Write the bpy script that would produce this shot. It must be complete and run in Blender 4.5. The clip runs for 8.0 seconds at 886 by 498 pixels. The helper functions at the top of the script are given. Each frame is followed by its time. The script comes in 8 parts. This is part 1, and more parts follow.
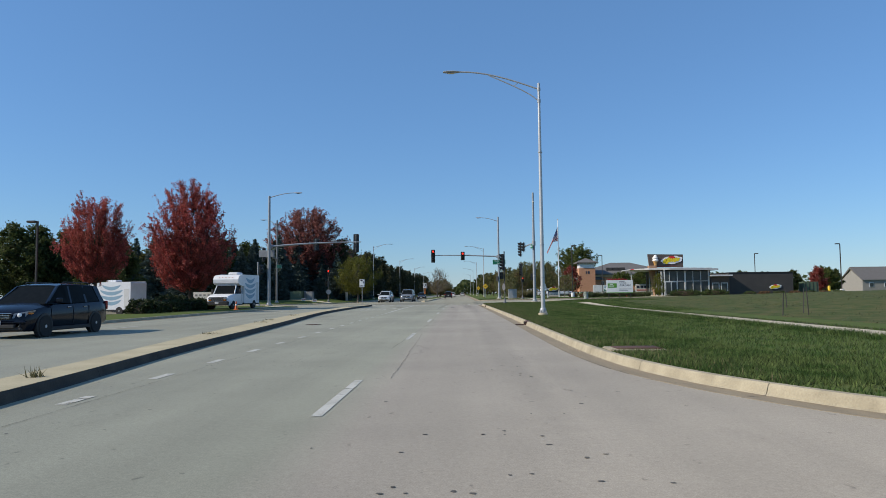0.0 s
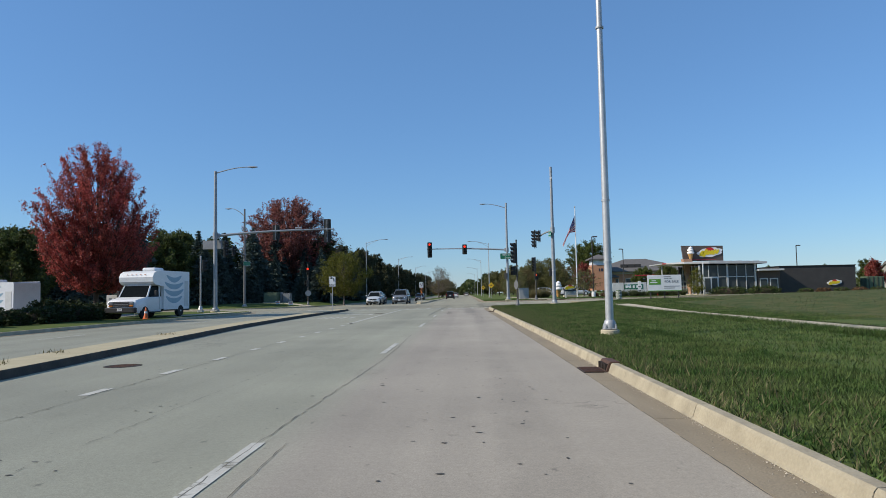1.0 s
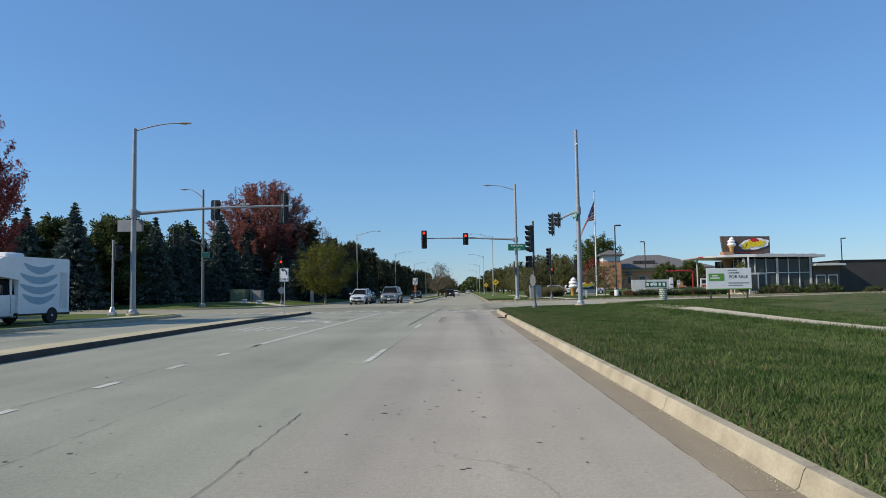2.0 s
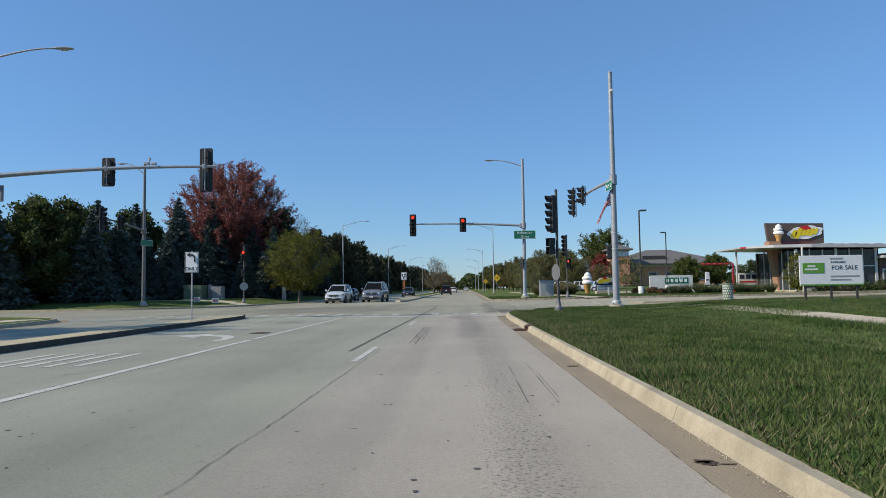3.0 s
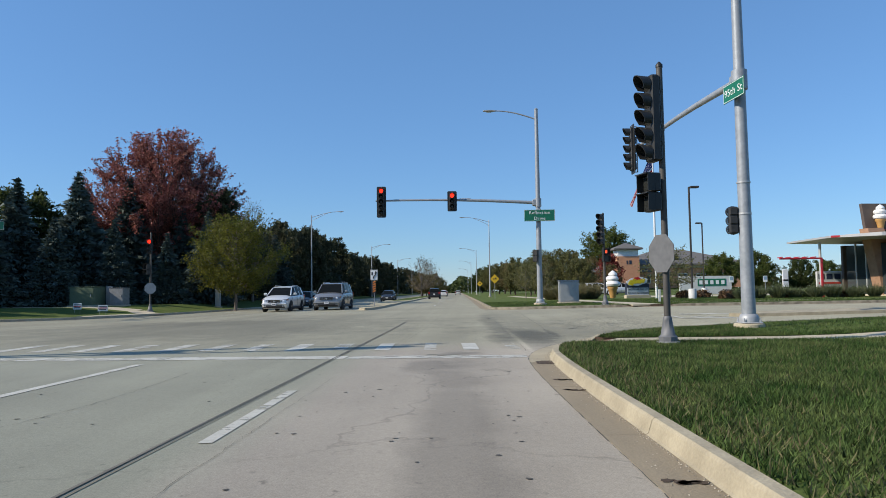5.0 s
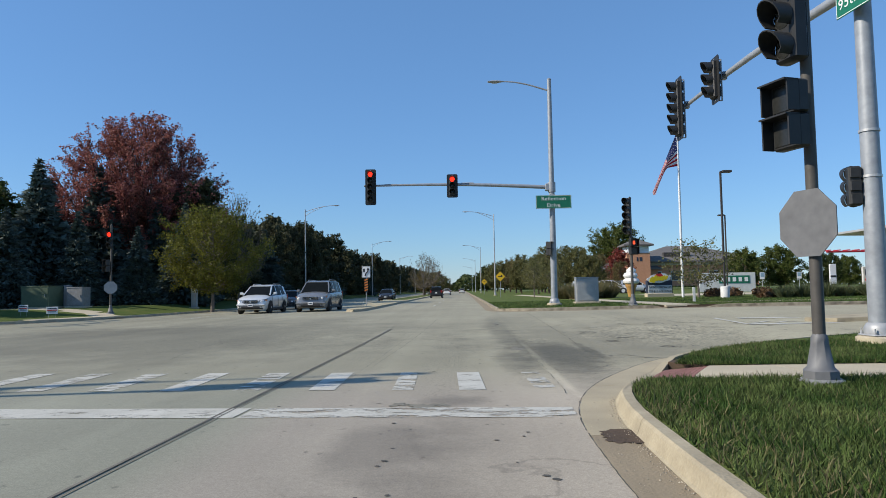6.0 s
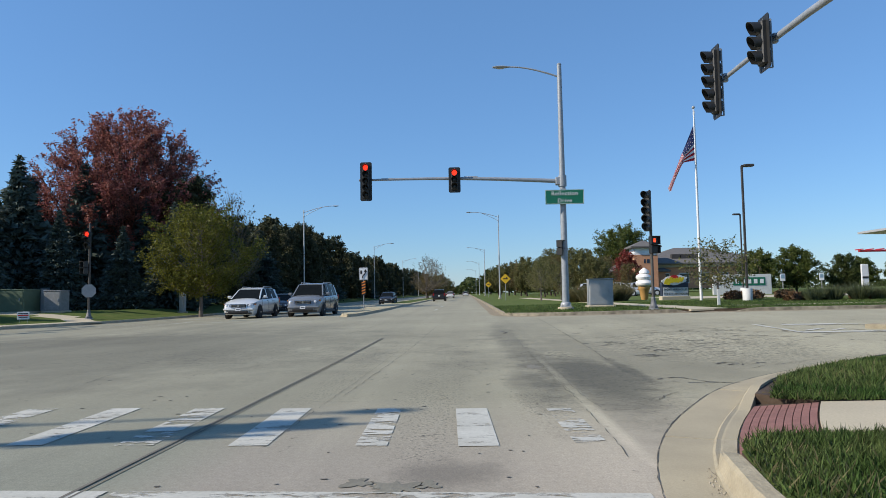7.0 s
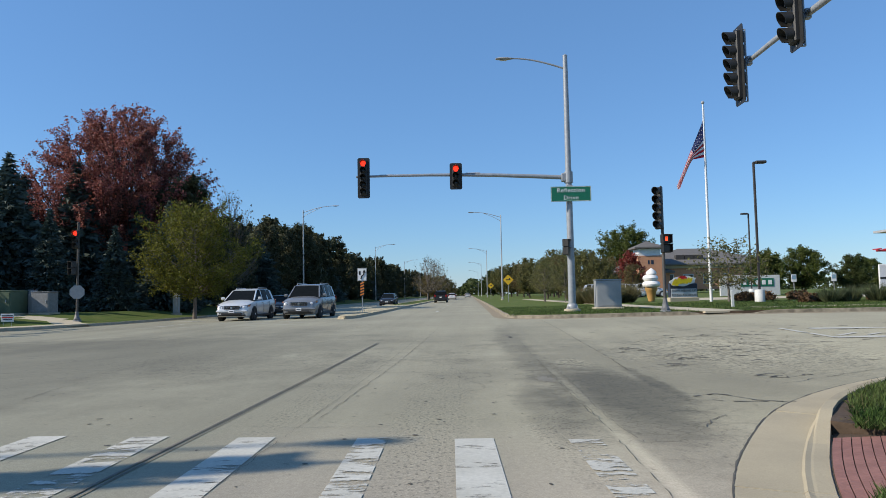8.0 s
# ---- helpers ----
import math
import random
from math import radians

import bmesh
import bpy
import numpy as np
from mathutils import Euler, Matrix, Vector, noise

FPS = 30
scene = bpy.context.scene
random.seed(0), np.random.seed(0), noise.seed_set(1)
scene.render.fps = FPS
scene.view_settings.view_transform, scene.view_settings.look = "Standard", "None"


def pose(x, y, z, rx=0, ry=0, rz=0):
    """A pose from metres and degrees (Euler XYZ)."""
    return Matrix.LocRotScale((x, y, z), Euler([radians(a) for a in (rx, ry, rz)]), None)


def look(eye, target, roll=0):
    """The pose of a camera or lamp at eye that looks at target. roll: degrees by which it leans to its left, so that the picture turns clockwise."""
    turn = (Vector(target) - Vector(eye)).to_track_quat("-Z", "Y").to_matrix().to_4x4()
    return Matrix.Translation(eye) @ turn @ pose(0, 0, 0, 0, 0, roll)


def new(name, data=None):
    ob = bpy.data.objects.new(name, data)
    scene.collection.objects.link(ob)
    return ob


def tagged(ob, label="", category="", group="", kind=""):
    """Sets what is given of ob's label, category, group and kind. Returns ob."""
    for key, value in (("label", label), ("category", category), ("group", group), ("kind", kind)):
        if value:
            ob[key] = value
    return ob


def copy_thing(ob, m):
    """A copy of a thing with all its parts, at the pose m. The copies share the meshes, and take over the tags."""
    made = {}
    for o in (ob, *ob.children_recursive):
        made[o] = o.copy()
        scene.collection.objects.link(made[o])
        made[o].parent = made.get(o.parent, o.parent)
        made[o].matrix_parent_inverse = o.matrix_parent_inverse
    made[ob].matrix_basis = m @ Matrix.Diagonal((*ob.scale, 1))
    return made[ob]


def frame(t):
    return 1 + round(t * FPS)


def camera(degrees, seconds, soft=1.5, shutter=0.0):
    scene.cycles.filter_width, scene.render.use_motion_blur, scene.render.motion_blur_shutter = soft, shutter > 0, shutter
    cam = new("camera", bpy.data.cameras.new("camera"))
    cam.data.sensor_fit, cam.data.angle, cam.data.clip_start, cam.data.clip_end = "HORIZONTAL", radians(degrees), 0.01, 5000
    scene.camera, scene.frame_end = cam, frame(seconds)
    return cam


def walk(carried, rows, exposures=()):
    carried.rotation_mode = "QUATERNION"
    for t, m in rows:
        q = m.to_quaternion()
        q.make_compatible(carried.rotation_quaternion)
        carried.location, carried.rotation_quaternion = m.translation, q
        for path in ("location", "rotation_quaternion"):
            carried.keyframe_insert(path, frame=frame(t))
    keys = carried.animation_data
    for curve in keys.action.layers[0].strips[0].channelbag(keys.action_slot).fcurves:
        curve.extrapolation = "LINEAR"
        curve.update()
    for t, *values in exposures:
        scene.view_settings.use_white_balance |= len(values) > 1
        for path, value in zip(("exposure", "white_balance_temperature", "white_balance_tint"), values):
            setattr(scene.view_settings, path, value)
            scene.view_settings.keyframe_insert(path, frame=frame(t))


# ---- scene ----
cam = camera(66.3, 8.0, soft=0.65)
PATH = [
    (0, (0.696, -0.566, 1.311), (0.643, 1.429, 1.442), -0.6),
    (0.5, (0.897, 8.121, 1.289), (0.826, 10.116, 1.423), -1.2),
    (1, (1.014, 15.877, 1.314), (0.949, 17.872, 1.446), -1.1),
    (1.5, (1.055, 23.213, 1.35), (0.984, 25.207, 1.48), -0.9),
    (3, (1.147, 43.334, 1.293), (1.081, 45.329, 1.409), -0.8),
    (3.5, (1.123, 48.952, 1.272), (1.072, 50.947, 1.397), -0.6),
    (4, (1.16, 53.961, 1.262), (1.117, 55.957, 1.388), -0.8),
    (4.5, (1.205, 58.152, 1.255), (1.164, 60.147, 1.382), -0.7),
    (6, (1.445, 68.0, 1.274), (1.389, 69.995, 1.395), -0.9),
    (6.5, (1.47, 69.829, 1.268), (1.407, 71.824, 1.395), -0.9),
    (7, (1.473, 71.037, 1.266), (1.406, 73.031, 1.396), -1.0),
    (7.5, (1.472, 71.92, 1.271), (1.402, 73.914, 1.405), -0.9),
    (8, (1.478, 72.53, 1.263), (1.405, 74.524, 1.397), -1.0),
]
walk(cam, [(t, look(eye, target, roll)) for t, eye, target, roll in PATH],
     [(0, -0.04), (1.5, 0.0), (3.0, 0.03), (4.5, 0.08), (6.0, 0.10), (8.0, 0.12)])

# ---- light ----
SUN_WAY = Vector((1.405, 0.40, -1.0)).normalized()   # the way that sunlight travels
sun = new("sun", bpy.data.lights.new("sun", "SUN"))
sun.data.energy, sun.data.angle, sun.data.color = 5.0, radians(0.53), (1.0, 0.915, 0.785)
sun.matrix_world = Matrix.Translation((-80, -40, 90)) @ SUN_WAY.to_track_quat("-Z", "Y").to_matrix().to_4x4()

world = bpy.data.worlds.new("sky")
scene.world = world
world.use_nodes = True
wn, wl = world.node_tree.nodes, world.node_tree.links
sky = wn.new("ShaderNodeTexSky")
sky.sky_type, sky.sun_disc = "NISHITA", False
sky.sun_elevation = math.asin(-SUN_WAY.z)
sky.sun_rotation = math.atan2(-SUN_WAY.x, -SUN_WAY.y)
sky.altitude, sky.air_density, sky.dust_density, sky.ozone_density = 220, 1.2, 0.0, 6.0
tint = wn.new("ShaderNodeMix")
tint.data_type, tint.blend_type = "RGBA", "MULTIPLY"
tint.inputs["Factor"].default_value, tint.inputs["B"].default_value = 1.0, (0.80, 0.95, 1.12, 1)
wl.new(sky.outputs["Color"], tint.inputs["A"])
even = wn.new("ShaderNodeMix")
even.data_type = "RGBA"
even.inputs["Factor"].default_value, even.inputs["B"].default_value = 0.35, (1.38, 3.00, 5.55, 1)
wl.new(tint.outputs["Result"], even.inputs["A"])
wl.new(even.outputs["Result"], wn["Background"].inputs["Color"])
wn["Background"].inputs["Strength"].default_value = 0.12

# ---- materials ----


def mat(name, base, second=None, rough=0.7, metal=0.0, scale=6.0, bump=0.15, fine=60.0, spec=0.4,
        emit=None, power=0.0, stretch=None, island=0.0, trans=0.0, mid=0.5, sharp=0.25):
    """A procedural material: two colours mixed by coarse noise, a fine grain and a fine bump."""
    m = bpy.data.materials.new(name)
    m.use_nodes = True
    n, l = m.node_tree.nodes, m.node_tree.links
    b = n["Principled BSDF"]
    b.inputs["Roughness"].default_value, b.inputs["Metallic"].default_value = rough, metal
    b.inputs["Specular IOR Level"].default_value = spec
    second = second or tuple(c * 0.8 for c in base)
    geo = n.new("ShaderNodeNewGeometry")
    mp = n.new("ShaderNodeMapping")
    mp.inputs["Scale"].default_value = stretch or (1, 1, 1)
    l.new(geo.outputs["Position"], mp.inputs["Vector"])
    big = n.new("ShaderNodeTexNoise")
    big.inputs["Scale"].default_value, big.inputs["Detail"].default_value = 1.0 / scale * 6, 5
    l.new(mp.outputs["Vector"], big.inputs["Vector"])
    rm = n.new("ShaderNodeMapRange")
    rm.inputs["From Min"].default_value, rm.inputs["From Max"].default_value = mid - sharp, mid + sharp
    l.new(big.outputs["Fac"], rm.inputs["Value"])
    mix = n.new("ShaderNodeMix")
    mix.data_type = "RGBA"
    mix.inputs["A"].default_value, mix.inputs["B"].default_value = (*base, 1), (*second, 1)
    l.new(rm.outputs["Result"], mix.inputs["Factor"])
    small = n.new("ShaderNodeTexNoise")
    small.inputs["Scale"].default_value, small.inputs["Detail"].default_value = fine, 3
    l.new(geo.outputs["Position"], small.inputs["Vector"])
    val = n.new("ShaderNodeMapRange")
    val.inputs["To Min"].default_value, val.inputs["To Max"].default_value = 0.8, 1.2
    l.new(small.outputs["Fac"], val.inputs["Value"])
    hsv = n.new("ShaderNodeHueSaturation")
    l.new(mix.outputs["Result"], hsv.inputs["Color"])
    l.new(val.outputs["Result"], hsv.inputs["Value"])
    out = hsv.outputs["Color"]
    if island:
        rnd = n.new("ShaderNodeMapRange")
        rnd.inputs["To Min"].default_value, rnd.inputs["To Max"].default_value = 1 - island, 1 + island
        l.new(geo.outputs["Random Per Island"], rnd.inputs["Value"])
        hs2 = n.new("ShaderNodeHueSaturation")
        l.new(out, hs2.inputs["Color"])
        l.new(rnd.outputs["Result"], hs2.inputs["Value"])
        out = hs2.outputs["Color"]
    l.new(out, b.inputs["Base Color"])
    if bump:
        bp = n.new("ShaderNodeBump")
        bp.inputs["Strength"].default_value, bp.inputs["Distance"].default_value = bump, 0.02
        l.new(small.outputs["Fac"], bp.inputs["Height"])
        l.new(bp.outputs["Normal"], b.inputs["Normal"])
    if emit:
        b.inputs["Emission Color"].default_value, b.inputs["Emission Strength"].default_value = (*emit, 1), power
    if trans:
        tr = n.new("ShaderNodeBsdfTranslucent")
        l.new(out, tr.inputs["Color"])
        ms = n.new("ShaderNodeMixShader")
        ms.inputs["Fac"].default_value = trans
        l.new(b.outputs["BSDF"], ms.inputs[1])
        l.new(tr.outputs["BSDF"], ms.inputs[2])
        l.new(ms.outputs["Shader"], n["Material Output"].inputs["Surface"])
    return m


def road_material():
    """Worn pale pavement: long wheel-track streaks, patches, cracks and grit."""
    m = bpy.data.materials.new("worn_pavement")
    m.use_nodes = True
    n, l = m.node_tree.nodes, m.node_tree.links
    b = n["Principled BSDF"]
    b.inputs["Roughness"].default_value, b.inputs["Diffuse Roughness"].default_value = 0.74, 0.3
    b.inputs["Specular IOR Level"].default_value = 0.35
    geo = n.new("ShaderNodeNewGeometry")

    def noise_at(scale, detail, stretch=(1, 1, 1), rough=0.55):
        mp = n.new("ShaderNodeMapping")
        mp.inputs["Scale"].default_value = stretch
        l.new(geo.outputs["Position"], mp.inputs["Vector"])
        t = n.new("ShaderNodeTexNoise")
        t.inputs["Scale"].default_value, t.inputs["Detail"].default_value, t.inputs["Roughness"].default_value = scale, detail, rough
        l.new(mp.outputs["Vector"], t.inputs["Vector"])
        return t.outputs["Fac"]

    def ramp(src, lo, hi, a, c):
        r = n.new("ShaderNodeMapRange")
        for key, v in (("From Min", lo), ("From Max", hi), ("To Min", a), ("To Max", c)):
            r.inputs[key].default_value = v
        l.new(src, r.inputs["Value"])
        return r.outputs["Result"]

    def mul(a, c):
        k = n.new("ShaderNodeMath")
        k.operation = "MULTIPLY"
        l.new(a, k.inputs[0])
        l.new(c, k.inputs[1])
        return k.outputs["Value"]

    streak = ramp(noise_at(0.9, 3, (1, 0.02, 1)), 0.3, 0.7, 0.90, 1.08)
    patch = ramp(noise_at(0.18, 6, (1, 1, 1), 0.62), 0.30, 0.70, 0.84, 1.12)
    stain = ramp(noise_at(0.7, 6, (1, 0.35, 1), 0.7), 0.60, 0.78, 1.0, 0.78)
    grain = ramp(noise_at(70, 5, (1, 1, 1), 0.8), 0.30, 0.70, 0.70, 1.28)
    grit = ramp(noise_at(19, 5, (1, 1, 1), 0.8), 0.30, 0.70, 0.86, 1.14)
    spots = ramp(noise_at(7.5, 3, (1, 0.6, 1)), 0.67, 0.74, 1.0, 0.62)
    vor = n.new("ShaderNodeTexVoronoi")
    vor.feature, vor.inputs["Scale"].default_value = "DISTANCE_TO_EDGE", 0.16
    wob = n.new("ShaderNodeTexNoise")
    wob.inputs["Scale"].default_value, wob.inputs["Detail"].default_value = 0.9, 6
    l.new(geo.outputs["Position"], wob.inputs["Vector"])
    add = n.new("ShaderNodeMix")
    add.data_type, add.blend_type = "RGBA", "LINEAR_LIGHT"
    add.inputs["Factor"].default_value = 1.4
    l.new(geo.outputs["Position"], add.inputs["A"])
    l.new(wob.outputs["Color"], add.inputs["B"])
    l.new(add.outputs["Result"], vor.inputs["Vector"])
    crack = ramp(vor.outputs["Distance"], 0.0, 0.005, 0.74, 1.0)
    some = ramp(noise_at(0.11, 2), 0.50, 0.56, 0.0, 1.0)
    cr = n.new("ShaderNodeMix")
    cr.data_type = "FLOAT"
    l.new(some, cr.inputs["Factor"])
    cr.inputs["A"].default_value = 1.0
    l.new(crack, cr.inputs["B"])
    
    def spot(cx, cy, rx, ry, lo, hi):
        """A soft-edged stain round a place, broken up by noise: 1 outside it, lo inside."""
        mp = n.new("ShaderNodeMapping")
        mp.vector_type = "TEXTURE"
        mp.inputs["Location"].default_value, mp.inputs["Scale"].default_value = (cx, cy, 0), (rx, ry, 50)
        l.new(geo.outputs["Position"], mp.inputs["Vector"])
        ln = n.new("ShaderNodeVectorMath")
        ln.operation = "LENGTH"
        l.new(mp.outputs["Vector"], ln.inputs[0])
        nz = n.new("ShaderNodeMath")
        nz.operation = "MULTIPLY_ADD"
        l.new(noise_at(0.8, 6, (1, 1, 1), 0.7), nz.inputs[0])
        nz.inputs[1].default_value = 1.6
        l.new(ln.outputs["Value"], nz.inputs[2])
        return ramp(nz.outputs["Value"], 1.3, 1.78, lo, hi)

    k = mul(mul(mul(streak, patch), mul(stain, mul(grain, grit))), mul(spots, cr.outputs["Result"]))
    for args in ((3.3, 81.0, 1.15, 4.2, 0.68, 1.0), (3.45, 81.4, 0.62, 3.2, 0.72, 1.0), (4.02, 82.2, 0.16, 2.4, 0.62, 1.0), (-7.5, 88, 9.0, 9.5, 0.72, 1.0), (4.5, 84.5, 4.2, 6.5, 0.76, 1.0), (2.68, 81.9, 0.2, 0.6, 0.8, 1.0), (3.3, 84.7, 0.38, 0.9, 1.3, 1.0), (3.0, 92.0, 1.6, 6.0, 0.86, 1.0), (2.55, 89.0, 0.45, 9.0, 0.74, 1.0), (2.35, 80.3, 0.45, 3.2, 0.72, 1.0), (2.80, 80.0, 0.10, 4.6, 1.32, 1.0), (1.3, 75.9, 0.5, 0.45, 0.66, 1.0), (0.75, 73.6, 0.6, 1.1, 0.72, 1.0),
                 (7.6, 86.6, 3.6, 5.4, 1.16, 1.0), (-10, 92, 6, 4, 0.86, 1.0), (1.7, 60.0, 0.4, 22.0, 0.90, 1.0), (1.25, 67.0, 0.5, 10.0, 0.78, 1.0), (0.15, 50.0, 0.35, 26.0, 0.91, 1.0), (1.6, 18.0, 0.4, 16.0, 0.88, 1.0), (-2.2, 58.0, 0.5, 20.0, 0.92, 1.0), (-7.5, 98, 5, 5, 0.9, 1.0)):
        k = mul(k, spot(*args))
    # Loose, pitted stretches: dark flecks between pale stones.
    fleck = ramp(noise_at(30, 3, (1, 0.8, 1), 0.6), 0.54, 0.64, 1.0, 0.42)
    chip = ramp(noise_at(46, 2), 0.56, 0.66, 1.0, 1.35)
    broken = ramp(noise_at(10, 5, (1, 0.8, 1), 0.75), 0.48, 0.60, 1.14, 0.50)
    web = n.new("ShaderNodeTexVoronoi")
    web.feature = "DISTANCE_TO_EDGE"
    web.inputs["Scale"].default_value = 4.5
    l.new(add.outputs["Result"], web.inputs["Vector"])
    gator = ramp(web.outputs["Distance"], 0.0, 0.05, 0.62, 1.04)
    for args, grain_of in (((7.0, 86.4, 3.2, 4.6), broken), ((3.5, 81.0, 1.2, 4.4), gator), ((6.0, 84.6, 2.4, 3.0), gator), ((-3.0, 86.0, 5.0, 4.0), gator), ((3.3, 84.7, 0.4, 1.0), broken)):
        area = n.new("ShaderNodeMix")
        area.data_type = "FLOAT"
        area.inputs["A"].default_value = 1.0
        l.new(spot(*args, 1.0, 0.0), area.inputs["Factor"])
        l.new(grain_of, area.inputs["B"])
        k = mul(k, area.outputs["Result"])
    for args in ((1.1, 81.5, 0.55, 7.5), (3.3, 84.7, 0.4, 1.0), (-0.45, 82.0, 0.35, 5.0), (1.55, 52.0, 0.45, 12.0), (2.3, 78.8, 0.5, 1.8)):
        inside = spot(*args, 1.0, 0.0)
        pit = n.new("ShaderNodeMix")
        pit.data_type = "FLOAT"
        pit.inputs["A"].default_value = 1.0
        l.new(inside, pit.inputs["Factor"])
        l.new(mul(fleck, chip), pit.inputs["B"])
        k = mul(k, pit.outputs["Result"])
    hsv = n.new("ShaderNodeHueSaturation")
    tone = n.new("ShaderNodeMix")
    tone.data_type = "RGBA"
    tone.inputs["A"].default_value, tone.inputs["B"].default_value = (0.298, 0.288, 0.213, 1), (0.342, 0.300, 0.236, 1)
    sep = n.new("ShaderNodeSeparateXYZ")
    l.new(geo.outputs["Position"], sep.inputs["Vector"])
    lane = ramp(sep.outputs["X"], -1.0, -0.3, 0.0, 1.0)
    l.new(lane, tone.inputs["Factor"])
    # The crossing was paved at another time: a yellower mix.
    paved = n.new("ShaderNodeMix")
    paved.data_type = "RGBA"
    paved.inputs["B"].default_value = (0.308, 0.284, 0.199, 1)
    l.new(ramp(sep.outputs["Y"], 76.0, 79.5, 0.0, 1.0), paved.inputs["Factor"])
    l.new(tone.outputs["Result"], paved.inputs["A"])
    l.new(paved.outputs["Result"], hsv.inputs["Color"])
    l.new(k, hsv.inputs["Value"])
    l.new(hsv.outputs["Color"], b.inputs["Base Color"])
    bp = n.new("ShaderNodeBump")
    bp.inputs["Strength"].default_value, bp.inputs["Distance"].default_value = 0.35, 0.006
    l.new(noise_at(110, 4), bp.inputs["Height"])
    l.new(bp.outputs["Normal"], b.inputs["Normal"])
    return m


def paint_material(name="road_paint", lo=0.565, hi=0.66):
    """White road paint, worn through in flecks to the pavement; the lower lo, the more is gone."""
    m = mat(name, (0.55, 0.535, 0.47), (0.41, 0.395, 0.335), 0.7, scale=3, fine=30)
    n, l = m.node_tree.nodes, m.node_tree.links
    geo = n.new("ShaderNodeNewGeometry")
    t = n.new("ShaderNodeTexNoise")
    t.inputs["Scale"].default_value, t.inputs["Detail"].default_value, t.inputs["Roughness"].default_value = 3.2, 8, 0.75
    mp = n.new("ShaderNodeMapping")
    mp.inputs["Scale"].default_value = (0.55, 1.5, 1)
    l.new(geo.outputs["Position"], mp.inputs["Vector"])
    l.new(mp.outputs["Vector"], t.inputs["Vector"])
    r = n.new("ShaderNodeMapRange")
    r.inputs["From Min"].default_value, r.inputs["From Max"].default_value = lo, hi
    l.new(t.outputs["Fac"], r.inputs["Value"])
    bare = n.new("ShaderNodeBsdfTransparent")
    mix = n.new("ShaderNodeMixShader")
    l.new(r.outputs["Result"], mix.inputs["Fac"])
    l.new(n["Principled BSDF"].outputs["BSDF"], mix.inputs[1])
    l.new(bare.outputs["BSDF"], mix.inputs[2])
    l.new(mix.outputs["Shader"], n["Material Output"].inputs["Surface"])
    return m


def smear_material(name="rubber_skid", dark=(0.11, 0.10, 0.08), pale=(0.17, 0.155, 0.125)):
    """Rubber smeared thinly on the pavement: it shows through unevenly."""
    m = mat(name, dark, pale, 0.85, scale=1.5, fine=25)
    n, l = m.node_tree.nodes, m.node_tree.links
    geo = n.new("ShaderNodeNewGeometry")
    mp = n.new("ShaderNodeMapping")
    mp.inputs["Scale"].default_value = (14, 0.9, 1)
    l.new(geo.outputs["Position"], mp.inputs["Vector"])
    t = n.new("ShaderNodeTexNoise")
    t.inputs["Scale"].default_value, t.inputs["Detail"].default_value = 1.0, 5
    l.new(mp.outputs["Vector"], t.inputs["Vector"])
    r = n.new("ShaderNodeMapRange")
    for key, v in (("From Min", 0.35), ("From Max", 0.68), ("To Min", 0.40), ("To Max", 0.98)):
        r.inputs[key].default_value = v
    l.new(t.outputs["Fac"], r.inputs["Value"])
    bare = n.new("ShaderNodeBsdfTransparent")
    mix = n.new("ShaderNodeMixShader")
    l.new(r.outputs["Result"], mix.inputs["Fac"])
    l.new(n["Principled BSDF"].outputs["BSDF"], mix.inputs[1])
    l.new(bare.outputs["BSDF"], mix.inputs[2])
    l.new(mix.outputs["Shader"], n["Material Output"].inputs["Surface"])
    return m


def striped_lawn():
    """Lawn mown in alternating bands that lean to and from the light."""
    m = mat("striped_lawn", (0.070, 0.106, 0.023), (0.112, 0.126, 0.037), 0.9, scale=5, bump=0.6, fine=16, spec=0.1, sharp=0.2)
    n, l = m.node_tree.nodes, m.node_tree.links
    geo = n.new("ShaderNodeNewGeometry")
    mp = n.new("ShaderNodeMapping")
    mp.inputs["Rotation"].default_value = (0, 0, radians(62))
    l.new(geo.outputs["Position"], mp.inputs["Vector"])
    w = n.new("ShaderNodeTexWave")
    w.inputs["Scale"].default_value, w.inputs["Distortion"].default_value, w.inputs["Detail Scale"].default_value = 0.17, 1.2, 0.6
    l.new(mp.outputs["Vector"], w.inputs["Vector"])
    r = n.new("ShaderNodeMapRange")
    for key, v in (("From Min", 0.3), ("From Max", 0.7), ("To Min", 0.78), ("To Max", 1.35)):
        r.inputs[key].default_value = v
    l.new(w.outputs["Fac"], r.inputs["Value"])
    b = n["Principled BSDF"]
    src = b.inputs["Base Color"].links[0].from_socket
    hs = n.new("ShaderNodeHueSaturation")
    l.new(src, hs.inputs["Color"])
    l.new(r.outputs["Result"], hs.inputs["Value"])
    l.new(hs.outputs["Color"], b.inputs["Base Color"])
    return m


